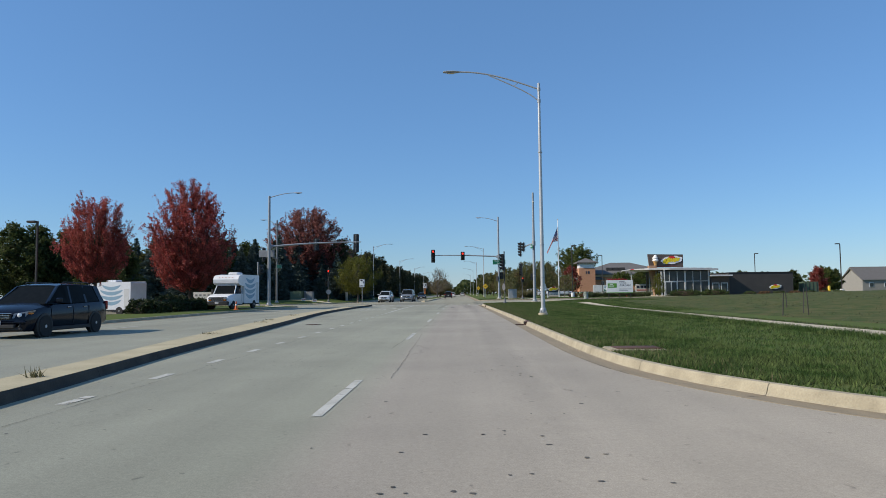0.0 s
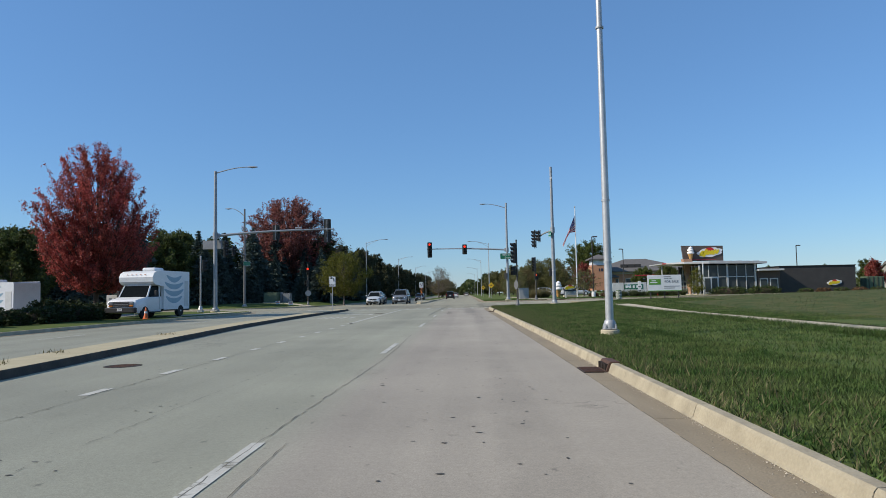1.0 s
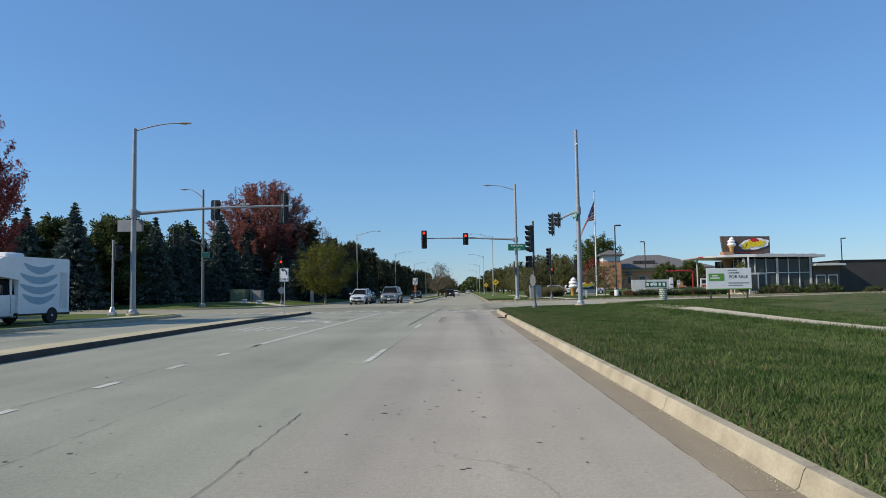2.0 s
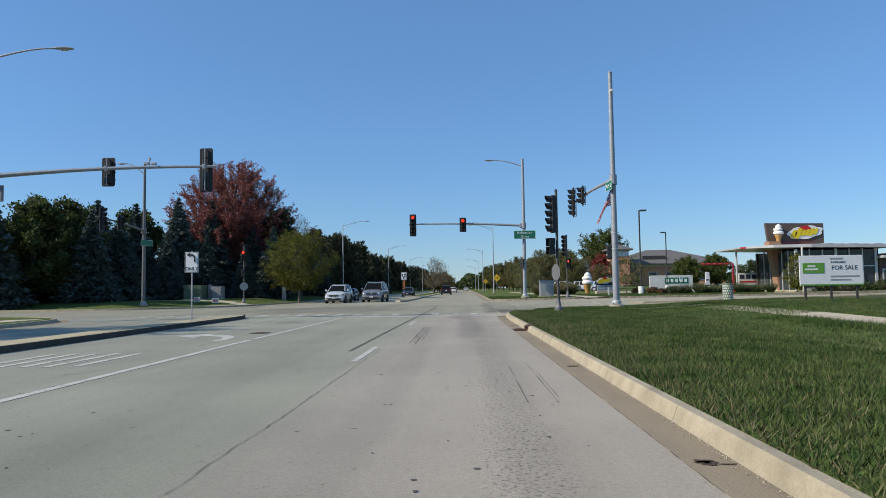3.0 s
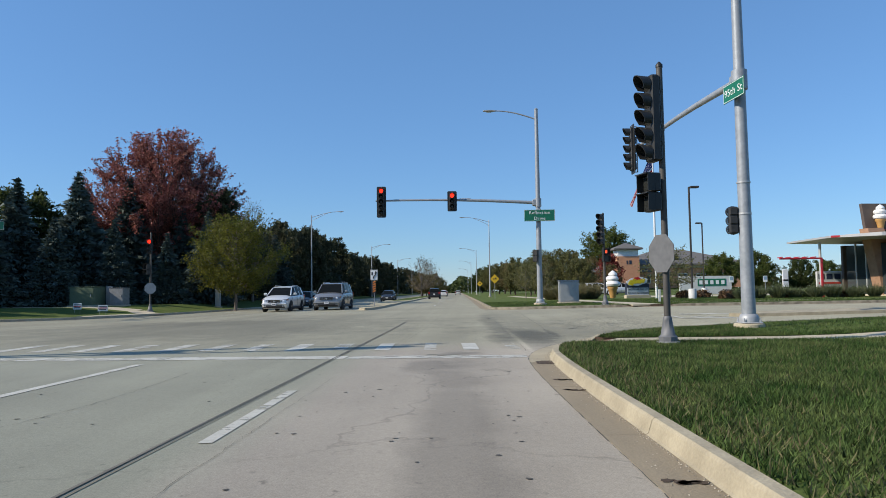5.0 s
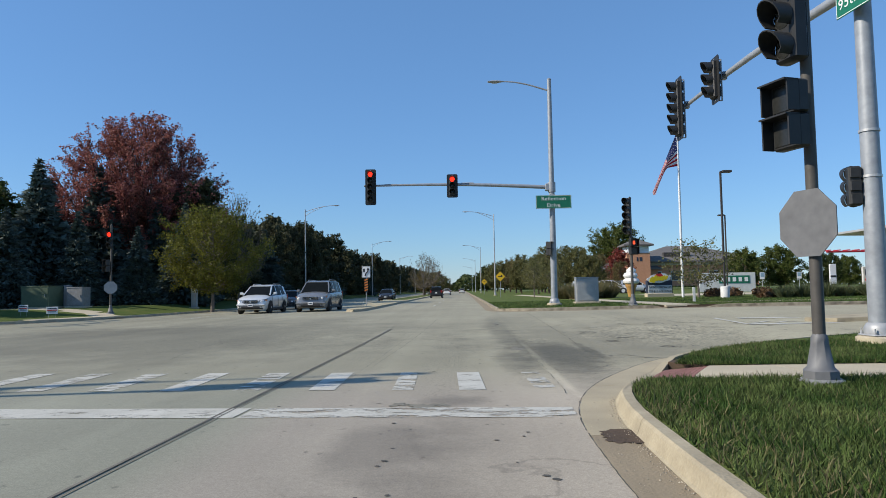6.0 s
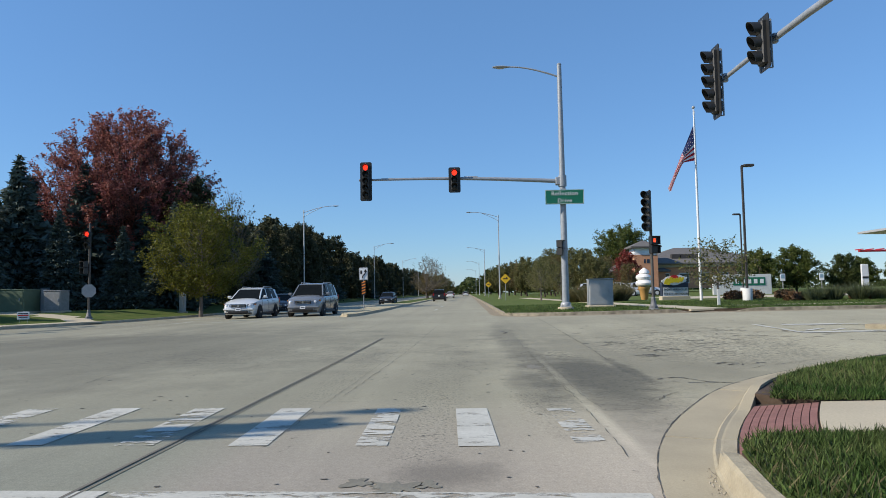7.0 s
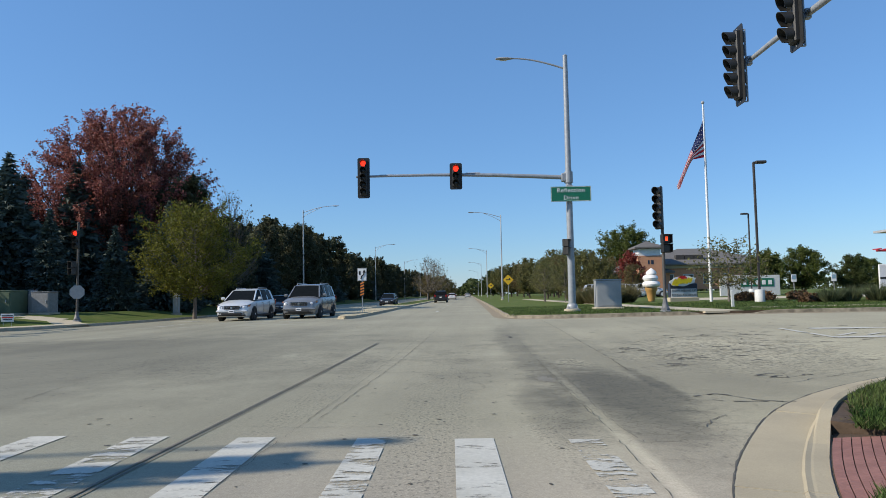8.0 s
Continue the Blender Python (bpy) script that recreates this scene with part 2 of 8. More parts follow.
M = {
    "road": road_material(),
    "paint": paint_material(lo=0.55, hi=0.63),
    "paint_worn": paint_material("worn_road_paint", 0.50, 0.57),
    "paint_flaked": paint_material("flaked_road_paint", 0.47, 0.52),
    "apron": mat("tan_apron", (0.43, 0.365, 0.245), (0.32, 0.275, 0.19), 0.9, scale=5, bump=0.15, fine=90),
    "gravel": mat("pale_gravel", (0.42, 0.37, 0.29), (0.27, 0.235, 0.18), 0.95, scale=1, bump=0.2, island=0.4),
    "kerb": mat("kerb_concrete", (0.40, 0.345, 0.240), (0.265, 0.226, 0.155), 0.9, scale=2.5, bump=0.5, fine=38, sharp=0.2, mid=0.55),
    "kerb_stained": mat("stained_kerb", (0.30, 0.262, 0.19), (0.12, 0.103, 0.075), 0.9, scale=1.6, bump=0.5, fine=30, sharp=0.2, mid=0.5),
    # Near black: the shade on the median's kerb faces is put into this colour.
    "kerb_shaded": mat("shaded_kerb", (0.034, 0.030, 0.025), (0.075, 0.064, 0.05), 0.9, scale=3, bump=0.4, fine=35, mid=0.55),
    "gutter": mat("gutter_concrete", (0.30, 0.242, 0.160), (0.225, 0.182, 0.12), 0.9, scale=4, bump=0.4, fine=45, stretch=(2, 0.4, 1)),
    "walk": mat("walk_concrete", (0.50, 0.43, 0.305), (0.41, 0.355, 0.255), 0.9, scale=5, bump=0.3, fine=40),
    "median": mat("median_concrete", (0.47, 0.405, 0.26), (0.36, 0.31, 0.195), 0.9, scale=5, bump=0.4, fine=40),
    "tar": mat("tar_crack", (0.055, 0.05, 0.042), (0.12, 0.11, 0.09), 0.8, scale=2),
    "skid": smear_material(),
    "seam": mat("tarred_seam", (0.115, 0.106, 0.086), (0.19, 0.174, 0.14), 0.85, scale=1.5, fine=20),
    "patch": mat("dark_patch", (0.17, 0.158, 0.125), (0.23, 0.215, 0.168), 0.9, scale=3, fine=20, bump=0.4),
    "lawn": mat("lawn", (0.066, 0.102, 0.022), (0.105, 0.122, 0.036), 0.9, scale=5, bump=0.6, fine=16, spec=0.1, sharp=0.2),
    "lawn_dry": mat("lawn_dry", (0.048, 0.074, 0.018), (0.105, 0.096, 0.036), 0.9, scale=5, bump=0.9, fine=9, spec=0.1, sharp=0.13),
    "lawn_striped": striped_lawn(),
    "soil": mat("soil", (0.09, 0.06, 0.04), (0.05, 0.035, 0.022), 0.95, scale=2, bump=0.6, fine=20),
    "blade": mat("grass_blade", (0.041, 0.083, 0.018), (0.114, 0.147, 0.046), 0.6, scale=5, bump=0, fine=3, sharp=0.16, island=0.75, trans=0.35, spec=0.15),
    "galv": mat("galvanised_steel", (0.40, 0.41, 0.42), (0.32, 0.33, 0.34), 0.5, 0.25, scale=1.5, bump=0.03, fine=9),
    "galv_pole": mat("blue_grey_steel", (0.33, 0.35, 0.375), (0.25, 0.27, 0.29), 0.5, 0.2, scale=1.5, bump=0.03, fine=9),
    "galv_dull": mat("dulled_steel", (0.27, 0.275, 0.275), (0.20, 0.203, 0.20), 0.6, 0.15, scale=1.2, bump=0.05, fine=12),
    "post_dark": mat("weathered_dark_post", (0.095, 0.088, 0.078), (0.065, 0.060, 0.054), 0.6, 0.1, scale=1.2, bump=0.05, fine=12),
    "steel_dark": mat("weathered_steel", (0.17, 0.172, 0.175), (0.12, 0.122, 0.125), 0.6, 0.2, scale=1.5, bump=0.03, fine=9),
    "alu": mat("spun_aluminium", (0.52, 0.52, 0.51), (0.43, 0.43, 0.43), 0.42, 0.45, scale=1.2, bump=0.02, fine=8, stretch=(1, 1, 0.3)),
    "darkpole": mat("bronze_pole", (0.045, 0.040, 0.036), (0.07, 0.06, 0.055), 0.5, 0.3, scale=2, bump=0.03),
    "black": mat("black_housing", (0.016, 0.017, 0.017), (0.026, 0.026, 0.026), 0.5, scale=1, bump=0.05, fine=30),
    "lens": mat("dark_lens", (0.018, 0.02, 0.018), (0.03, 0.03, 0.028), 0.25, scale=0.3, bump=0.05),
    "red_on": mat("lit_red", (0.7, 0.02, 0.01), (0.6, 0.02, 0.01), 0.4, emit=(1.0, 0.035, 0.015), power=1.7, bump=0),
    "amber_on": mat("lit_hand", (0.7, 0.06, 0.02), (0.6, 0.05, 0.02), 0.4, emit=(1.0, 0.10, 0.03), power=1.2, bump=0),
    "sign_green": mat("sign_green", (0.010, 0.150, 0.085), (0.008, 0.125, 0.07), 0.45, scale=2, bump=0.02),
    "sign_white": mat("sign_white", (0.78, 0.78, 0.77), (0.70, 0.70, 0.69), 0.45, scale=2, bump=0.02),
    "board_pale": mat("pale_letter_board", (0.50, 0.53, 0.56), (0.42, 0.45, 0.48), 0.5, scale=2, bump=0.02),
    "sign_black": mat("sign_black", (0.02, 0.02, 0.02), (0.03, 0.03, 0.03), 0.5, bump=0.02),
    "sign_yellow": mat("sign_yellow", (0.72, 0.44, 0.02), (0.65, 0.40, 0.02), 0.5, bump=0.02),
    "sign_orange": mat("sign_orange", (0.75, 0.22, 0.03), (0.66, 0.19, 0.03), 0.5, bump=0.02),
    "sign_back": mat("sign_back", (0.34, 0.35, 0.36), (0.28, 0.29, 0.30), 0.5, 0.4, scale=1, bump=0.03),
    "cabinet": mat("cabinet_grey", (0.34, 0.35, 0.36), (0.29, 0.30, 0.31), 0.5, 0.2, scale=2, bump=0.03),
    "cab_green": mat("cabinet_green", (0.10, 0.14, 0.085), (0.08, 0.115, 0.07), 0.55, scale=2, bump=0.04),
    "white": mat("white_paint", (0.74, 0.75, 0.76), (0.66, 0.67, 0.68), 0.35, scale=3, bump=0.02, fine=20),
    "dull_white": mat("dull_white", (0.62, 0.62, 0.60), (0.52, 0.52, 0.50), 0.6, scale=2, bump=0.05, fine=20),
    "swirl": mat("blue_swirl", (0.27, 0.40, 0.49), (0.23, 0.35, 0.43), 0.4, scale=2, bump=0.02),
    "navy": mat("navy_paint", (0.004, 0.006, 0.013), (0.005, 0.008, 0.016), 0.18, 0.0, scale=2, bump=0, fine=300, spec=0.28),
    "silver": mat("silver_paint", (0.66, 0.67, 0.67), (0.60, 0.61, 0.61), 0.24, 0.3, scale=2, bump=0, fine=300),
    "pewter": mat("pewter_paint", (0.27, 0.275, 0.285), (0.23, 0.235, 0.24), 0.22, 0.45, scale=2, bump=0, fine=300),
    "charcoal": mat("charcoal_paint", (0.018, 0.019, 0.022), (0.024, 0.024, 0.028), 0.25, 0.0, scale=2, bump=0),
    "trim_black": mat("black_trim", (0.02, 0.02, 0.021), (0.028, 0.028, 0.028), 0.6, scale=1, bump=0.05),
    "glass_dark": mat("tinted_glass", (0.008, 0.010, 0.011), (0.012, 0.014, 0.015), 0.06, scale=1, bump=0, spec=0.02),
    "chrome": mat("chrome", (0.75, 0.75, 0.76), (0.65, 0.65, 0.66), 0.12, 1.0, scale=1, bump=0),
    "rim": mat("alloy_rim", (0.66, 0.66, 0.66), (0.56, 0.56, 0.56), 0.3, 0.25, scale=1, bump=0),
    "tyre": mat("tyre_rubber", (0.018, 0.018, 0.018), (0.03, 0.029, 0.028), 0.85, scale=0.5, bump=0.2),
    "headlight": mat("headlight_glass", (0.24, 0.25, 0.26), (0.16, 0.165, 0.17), 0.08, 0.2, scale=0.4, bump=0, spec=0.8),
    "headlamp_core": mat("headlamp_core", (0.82, 0.83, 0.84), (0.7, 0.7, 0.7), 0.15, 0.4, bump=0),
    "indicator": mat("amber_glass", (0.6, 0.2, 0.03), (0.5, 0.16, 0.03), 0.2, bump=0),
    "taillight": mat("tail_glass", (0.35, 0.01, 0.01), (0.25, 0.01, 0.01), 0.2, bump=0),
    "cone_orange": mat("cone_orange", (0.75, 0.16, 0.03), (0.62, 0.13, 0.03), 0.6, bump=0.05),
    "bark": mat("bark", (0.085, 0.065, 0.05), (0.05, 0.038, 0.03), 0.95, scale=1, bump=0.6, fine=14, stretch=(1, 1, 0.25)),
    "bark_pale": mat("bark_pale", (0.19, 0.165, 0.14), (0.12, 0.10, 0.085), 0.95, scale=1, bump=0.6, fine=14, stretch=(1, 1, 0.25)),
    "leaf_red": mat("maple_leaf_red", (0.44, 0.092, 0.080), (0.25, 0.060, 0.040), 0.55, scale=16, bump=0, fine=2, island=0.5, trans=0.4, spec=0.25),
    "leaf_rust": mat("maple_leaf_rust", (0.31, 0.122, 0.082), (0.215, 0.072, 0.074), 0.55, scale=16, bump=0, fine=2, island=0.5, trans=0.4, spec=0.25),
    "leaf_yellow": mat("locust_leaf", (0.170, 0.160, 0.026), (0.095, 0.110, 0.020), 0.55, scale=12, bump=0, fine=2, island=0.4, trans=0.4, spec=0.2),
    "leaf_green": mat("oak_leaf", (0.080, 0.112, 0.026), (0.115, 0.126, 0.032), 0.55, scale=14, bump=0, fine=2, island=0.4, trans=0.45, spec=0.2),
    "leaf_brown": mat("brown_leaf", (0.19, 0.135, 0.060), (0.13, 0.115, 0.045), 0.6, scale=14, bump=0, fine=2, island=0.4, trans=0.45, spec=0.2),
    "leaf_olive": mat("olive_leaf", (0.130, 0.135, 0.050), (0.165, 0.150, 0.055), 0.6, scale=14, bump=0, fine=2, island=0.4, trans=0.45, spec=0.2),
    "leaf_dark": mat("dark_leaf", (0.050, 0.074, 0.022), (0.072, 0.084, 0.026), 0.6, scale=14, bump=0, fine=2, island=0.4, trans=0.4, spec=0.2),
    "needle": mat("spruce_needle", (0.052, 0.080, 0.062), (0.090, 0.115, 0.102), 0.65, scale=6, bump=0, fine=3, island=0.4, trans=0.12, spec=0.2),
    "needle_pine": mat("pine_needle", (0.044, 0.058, 0.026), (0.078, 0.070, 0.036), 0.65, scale=6, bump=0, fine=3, island=0.4, trans=0.12, spec=0.2),
    "leaf_crimson": mat("crimson_leaf", (0.25, 0.045, 0.03), (0.16, 0.03, 0.022), 0.55, scale=5, bump=0, fine=2, island=0.4, trans=0.35),
    "bed_grass": mat("bed_grass", (0.075, 0.10, 0.045), (0.11, 0.12, 0.055), 0.7, scale=3, bump=0, fine=4, island=0.4, trans=0.25),
    "straw": mat("ornamental_grass", (0.20, 0.16, 0.08), (0.10, 0.105, 0.04), 0.7, scale=3, bump=0, fine=4, island=0.4, trans=0.25),
    "brick_wall": mat("brick_orange", (0.54, 0.275, 0.16), (0.46, 0.225, 0.128), 0.85, scale=3, bump=0.3, fine=25),
    "brick_tan": mat("pylon_brick", (0.40, 0.235, 0.145), (0.31, 0.175, 0.105), 0.85, scale=2, bump=0.3, fine=20),
    "paver": mat("red_paver", (0.265, 0.128, 0.105), (0.19, 0.090, 0.074), 0.85, scale=1.0, bump=0.4, fine=30),
    "shingle": mat("roof_shingle", (0.145, 0.135, 0.128), (0.115, 0.108, 0.10), 0.9, scale=4, bump=0.4, fine=10),
    "dark_wall": mat("charcoal_wall", (0.055, 0.052, 0.050), (0.042, 0.040, 0.039), 0.85, scale=6, bump=0.2, fine=18),
    "brown_wall": mat("brown_panel", (0.105, 0.080, 0.066), (0.085, 0.066, 0.055), 0.7, scale=4, bump=0.1),
    "canopy": mat("canopy_metal", (0.52, 0.51, 0.50), (0.44, 0.43, 0.43), 0.45, 0.3, scale=3, bump=0.03),
    "red_metal": mat("red_metal", (0.42, 0.02, 0.03), (0.36, 0.02, 0.03), 0.4, scale=2, bump=0.03),
    "mullion": mat("mullion", (0.60, 0.60, 0.58), (0.52, 0.52, 0.50), 0.4, 0.3, bump=0.02),
    "store_glass": mat("shop_glass", (0.035, 0.045, 0.048), (0.05, 0.06, 0.062), 0.06, scale=5, bump=0, spec=0.3),
    "logo_yellow": mat("logo_yellow", (0.72, 0.55, 0.02), (0.66, 0.50, 0.02), 0.5, bump=0.02),
    "logo_red": mat("logo_red", (0.55, 0.02, 0.02), (0.48, 0.02, 0.02), 0.5, bump=0.02),
    "cream": mat("ice_cream_white", (0.80, 0.79, 0.76), (0.72, 0.70, 0.66), 0.45, scale=1.5, bump=0.05),
    "waffle": mat("waffle_tan", (0.52, 0.30, 0.10), (0.42, 0.235, 0.075), 0.6, scale=0.5, bump=0.2),
    "blue_panel": mat("dark_blue_panel", (0.02, 0.03, 0.055), (0.03, 0.04, 0.065), 0.5, bump=0.03),
    "sale_green": mat("sale_green", (0.13, 0.32, 0.045), (0.11, 0.28, 0.04), 0.5, bump=0.02),
    "flag_red": mat("flag_red", (0.50, 0.025, 0.04), (0.42, 0.02, 0.035), 0.8, bump=0.05, trans=0.5),
    "flag_white": mat("flag_white", (0.75, 0.74, 0.74), (0.68, 0.68, 0.68), 0.8, bump=0.05, trans=0.5),
    "flag_blue": mat("flag_blue", (0.02, 0.03, 0.11), (0.025, 0.035, 0.12), 0.8, bump=0.05, trans=0.5),
    "iron": mat("rusty_iron", (0.14, 0.07, 0.045), (0.075, 0.05, 0.04), 0.85, 0.3, scale=0.8, bump=0.3, fine=25),
    "iron_dark": mat("dark_grate", (0.035, 0.028, 0.024), (0.06, 0.045, 0.035), 0.8, 0.4, scale=0.6, bump=0.3),
    "hydrant_yellow": mat("hydrant_yellow", (0.65, 0.42, 0.02), (0.56, 0.36, 0.02), 0.5, bump=0.04),
    "fence_grey": mat("wood_fence", (0.14, 0.125, 0.115), (0.10, 0.09, 0.083), 0.9, scale=1, bump=0.3, fine=12, stretch=(1, 1, 0.2)),
    "house_wall": mat("house_siding", (0.30, 0.28, 0.25), (0.25, 0.235, 0.21), 0.8, scale=4, bump=0.1),
    "hedge": mat("hedge_leaf", (0.048, 0.078, 0.022), (0.072, 0.086, 0.026), 0.65, scale=3, bump=0, fine=3, island=0.4, trans=0.2, spec=0.2),
    "hedge_dark": mat("dark_hedge_leaf", (0.022, 0.036, 0.012), (0.036, 0.044, 0.014), 0.65, scale=3, bump=0, fine=3, island=0.4, trans=0.2, spec=0.2),
    "shrub_rust": mat("rusty_shrub", (0.16, 0.075, 0.035), (0.10, 0.07, 0.03), 0.7, scale=2, bump=0, fine=3, island=0.4, trans=0.25),
    "lamp_glass": mat("lamp_glass", (0.6, 0.6, 0.58), (0.5, 0.5, 0.49), 0.2, bump=0),
}

# ---- building helpers ----


class Shape:
    """Collects vertices and faces of one mesh."""

    def __init__(self):
        self.v, self.f = [], []

    def add(self, verts, faces):
        k = len(self.v)
        self.v += [tuple(p) for p in verts]
        self.f += [tuple(i + k for i in f) for f in faces]
        return self

    def box(self, c, s, turn=0.0, bev=0.0, m=None):
        """A box of size s round c, its upright edges bevelled by bev, turned about z by degrees."""
        x, y, z = (a / 2 for a in s)
        b = min(bev, x * 0.9, y * 0.9)
        if b:
            ring = [(-x + b, -y), (x - b, -y), (x, -y + b), (x, y - b), (x - b, y), (-x + b, y), (-x, y - b), (-x, -y + b)]
            bz = min(b, z * 0.9)
            small = [(p * (x - b) / x, q * (y - b) / y) for p, q in ring]
            rows = [[(p, q, -z) for p, q in small], [(p, q, -z + bz) for p, q in ring], [(p, q, z - bz) for p, q in ring], [(p, q, z) for p, q in small]]
        else:
            ring = [(-x, -y), (x, -y), (x, y), (-x, y)]
            rows = [[(p, q, -z) for p, q in ring], [(p, q, z) for p, q in ring]]
        mm = Matrix.Translation(c) @ (m or Matrix.Rotation(radians(turn), 4, "Z"))
        return self.loft([[mm @ Vector(p) for p in row] for row in rows])

    def loft(self, rows, caps=True, closed=True):
        n = len(rows[0])
        verts = [p for row in rows for p in row]
        faces = []
        for r in range(len(rows) - 1):
            for i in range(n if closed else n - 1):
                j = (i + 1) % n
                faces.append((r * n + i, r * n + j, (r + 1) * n + j, (r + 1) * n + i))
        if caps:
            faces.append(tuple(reversed(range(n))))
            faces.append(tuple(range((len(rows) - 1) * n, len(rows) * n)))
        return self.add(verts, faces)

    def tube(self, points, radii, n=8, caps=True):
        points = [Vector(p) for p in points]
        if not isinstance(radii, (list, tuple)):
            radii = [radii] * len(points)
        rows, side = [], None
        for i, p in enumerate(points):
            way = (points[min(i + 1, len(points) - 1)] - points[max(i - 1, 0)]).normalized()
            ref = side if side is not None and abs(side.dot(way)) < 0.9 else (Vector((0, 0, 1)) if abs(way.z) < 0.9 else Vector((1, 0, 0)))
            a = (ref - way * ref.dot(way)).normalized()
            side = a
            b = way.cross(a)
            rows.append([p + (a * math.cos(2 * math.pi * k / n) + b * math.sin(2 * math.pi * k / n)) * radii[i] for k in range(n)])
        return self.loft(rows, caps)

    def spin(self, c, prof, n=16, axis="z"):
        """Turned shape: prof rows of (radius, height) about an axis through c."""
        rows = []
        for r, h in prof:
            row = []
            for k in range(n):
                a = 2 * math.pi * k / n
                p = {"z": (r * math.cos(a), r * math.sin(a), h), "y": (r * math.cos(a), h, -r * math.sin(a)), "x": (h, r * math.cos(a), r * math.sin(a))}[axis]
                row.append(Vector(c) + Vector(p))
            rows.append(row)
        return self.loft(rows)

    def prism(self, outline, y0, y1):
        """An outline in x, z, from y0 to y1."""
        return self.loft([[Vector((x, y0, z)) for x, z in outline], [Vector((x, y1, z)) for x, z in outline]])

    def mesh(self, name, smooth=False):
        me = bpy.data.meshes.new(name)
        me.from_pydata(self.v, [], self.f)
        me.update()
        if smooth:
            me.shade_smooth()
            me.set_sharp_from_angle(angle=radians(40))
        return me


def part(name, shape, material, parent=None, label="", smooth=True, at=None):
    """One mesh object under a thing or a part."""
    me = shape.mesh(name, smooth) if isinstance(shape, Shape) else shape
    if material and not me.materials:
        me.materials.append(M[material])
    ob = new(name, me)
    ob.parent = parent
    if at is not None:
        ob.matrix_basis = at if isinstance(at, Matrix) else Matrix.Translation(at)
    return tagged(ob, label) if label else ob


def thing(name, place, turn=0.0, label="", category="", group="", kind="", scale=1.0):
    """An empty at a thing's base."""
    ob = new(name)
    ob.empty_display_size = 0.2
    ob.matrix_basis = pose(*place, 0, 0, turn) @ Matrix.Diagonal((scale, scale, scale, 1))
    return tagged(ob, label, category, group, kind)


def lettering(text, size, depth=0.004, space=1.0):
    """The mesh of a line of text in the built-in font, centred, standing in x, z and facing -y."""
    cu = bpy.data.curves.new("lettering", "FONT")
    cu.body, cu.size, cu.extrude, cu.align_x, cu.align_y, cu.space_character = text, size, depth, "CENTER", "CENTER", space
    tmp = new("lettering", cu)
    me = bpy.data.meshes.new_from_object(tmp.evaluated_get(bpy.context.evaluated_depsgraph_get()))
    bpy.data.objects.remove(tmp)
    me.transform(Matrix.Rotation(radians(90), 4, "X"))
    return me


def ease(a, b, v):
    u = min(max((v - a) / (b - a), 0.0), 1.0)
    return u * u * (3 - 2 * u)


def level(x, y):
    """The height of the road surface: it banks gently across the crossing and climbs to the east."""
    bank = ease(82, 100, y) * (0.10 + 0.013 * min(max(x, -20), 14))
    return bank + 0.02 * min(max(x - 13, 0), 38) * (1 - 0.75 * ease(88, 99, y))


def sheet(name, outline, lift, material, cuts_x=(), cuts_y=(), kind="structure", parent=None, label="", wall=0.0, rise=None):
    """A flat surface with the given outline, laid on the ground, lifted by lift; wall: depth of its upright rim."""
    bm = bmesh.new()
    bm.faces.new([bm.verts.new((x, y, 0)) for x, y in outline])
    for axis, cuts in ((0, cuts_x), (1, cuts_y)):
        for c in cuts:
            co, no = [0, 0, 0], [0, 0, 0]
            co[axis], no[axis] = c, 1
            bmesh.ops.bisect_plane(bm, geom=bm.verts[:] + bm.edges[:] + bm.faces[:], plane_co=co, plane_no=no)
    if wall:
        rim = [e for e in bm.edges if e.is_boundary]
        made = bmesh.ops.extrude_edge_only(bm, edges=rim)["geom"]
        low = {v for v in made if isinstance(v, bmesh.types.BMVert)}
    else:
        low = set()
    for v in bm.verts:
        v.co.z = level(v.co.x, v.co.y) + lift - (wall if v in low else 0.0) + (rise(v.co.x, v.co.y) if rise else 0.0)
    bmesh.ops.recalc_face_normals(bm, faces=bm.faces)
    top = max((f for f in bm.faces), key=lambda f: abs(f.normal.z) * f.calc_area())
    if top.normal.z < 0:
        bmesh.ops.reverse_faces(bm, faces=bm.faces)
    me = bpy.data.meshes.new(name)
    bm.to_mesh(me)
    bm.free()
    me.materials.append(M[material])
    ob = new(name, me)
    ob.parent = parent
    return tagged(ob, label, kind=kind)


def along(path, step):
    """Points every step metres on a smooth line through the path's points, with their lengths along it."""
    pts = [Vector((x, y)) for x, y in path]
    fine = []
    for i in range(len(pts) - 1):
        p0, p1, p2, p3 = pts[max(i - 1, 0)], pts[i], pts[i + 1], pts[min(i + 2, len(pts) - 1)]
        d = (p2 - p1).length
        t1 = (p2 - p0) / max((p1 - p0).length + d, 1e-6) * d
        t2 = (p3 - p1) / max(d + (p3 - p2).length, 1e-6) * d
        k = max(2, int(d / 0.25))
        for j in range(k):
            u = j / k
            h = (2 * u**3 - 3 * u**2 + 1, u**3 - 2 * u**2 + u, -2 * u**3 + 3 * u**2, u**3 - u**2)
            fine.append(p1 * h[0] + t1 * h[1] + p2 * h[2] + t2 * h[3])
    fine.append(pts[-1])
    out, gone, want = [fine[0]], 0.0, step
    for a, b in zip(fine, fine[1:]):
        d = (b - a).length
        while gone + d >= want:
            out.append(a + (b - a) * ((want - gone) / d))
            want += step
        gone += d
    if (out[-1] - fine[-1]).length > 0.05:
        out.append(fine[-1])
    return out


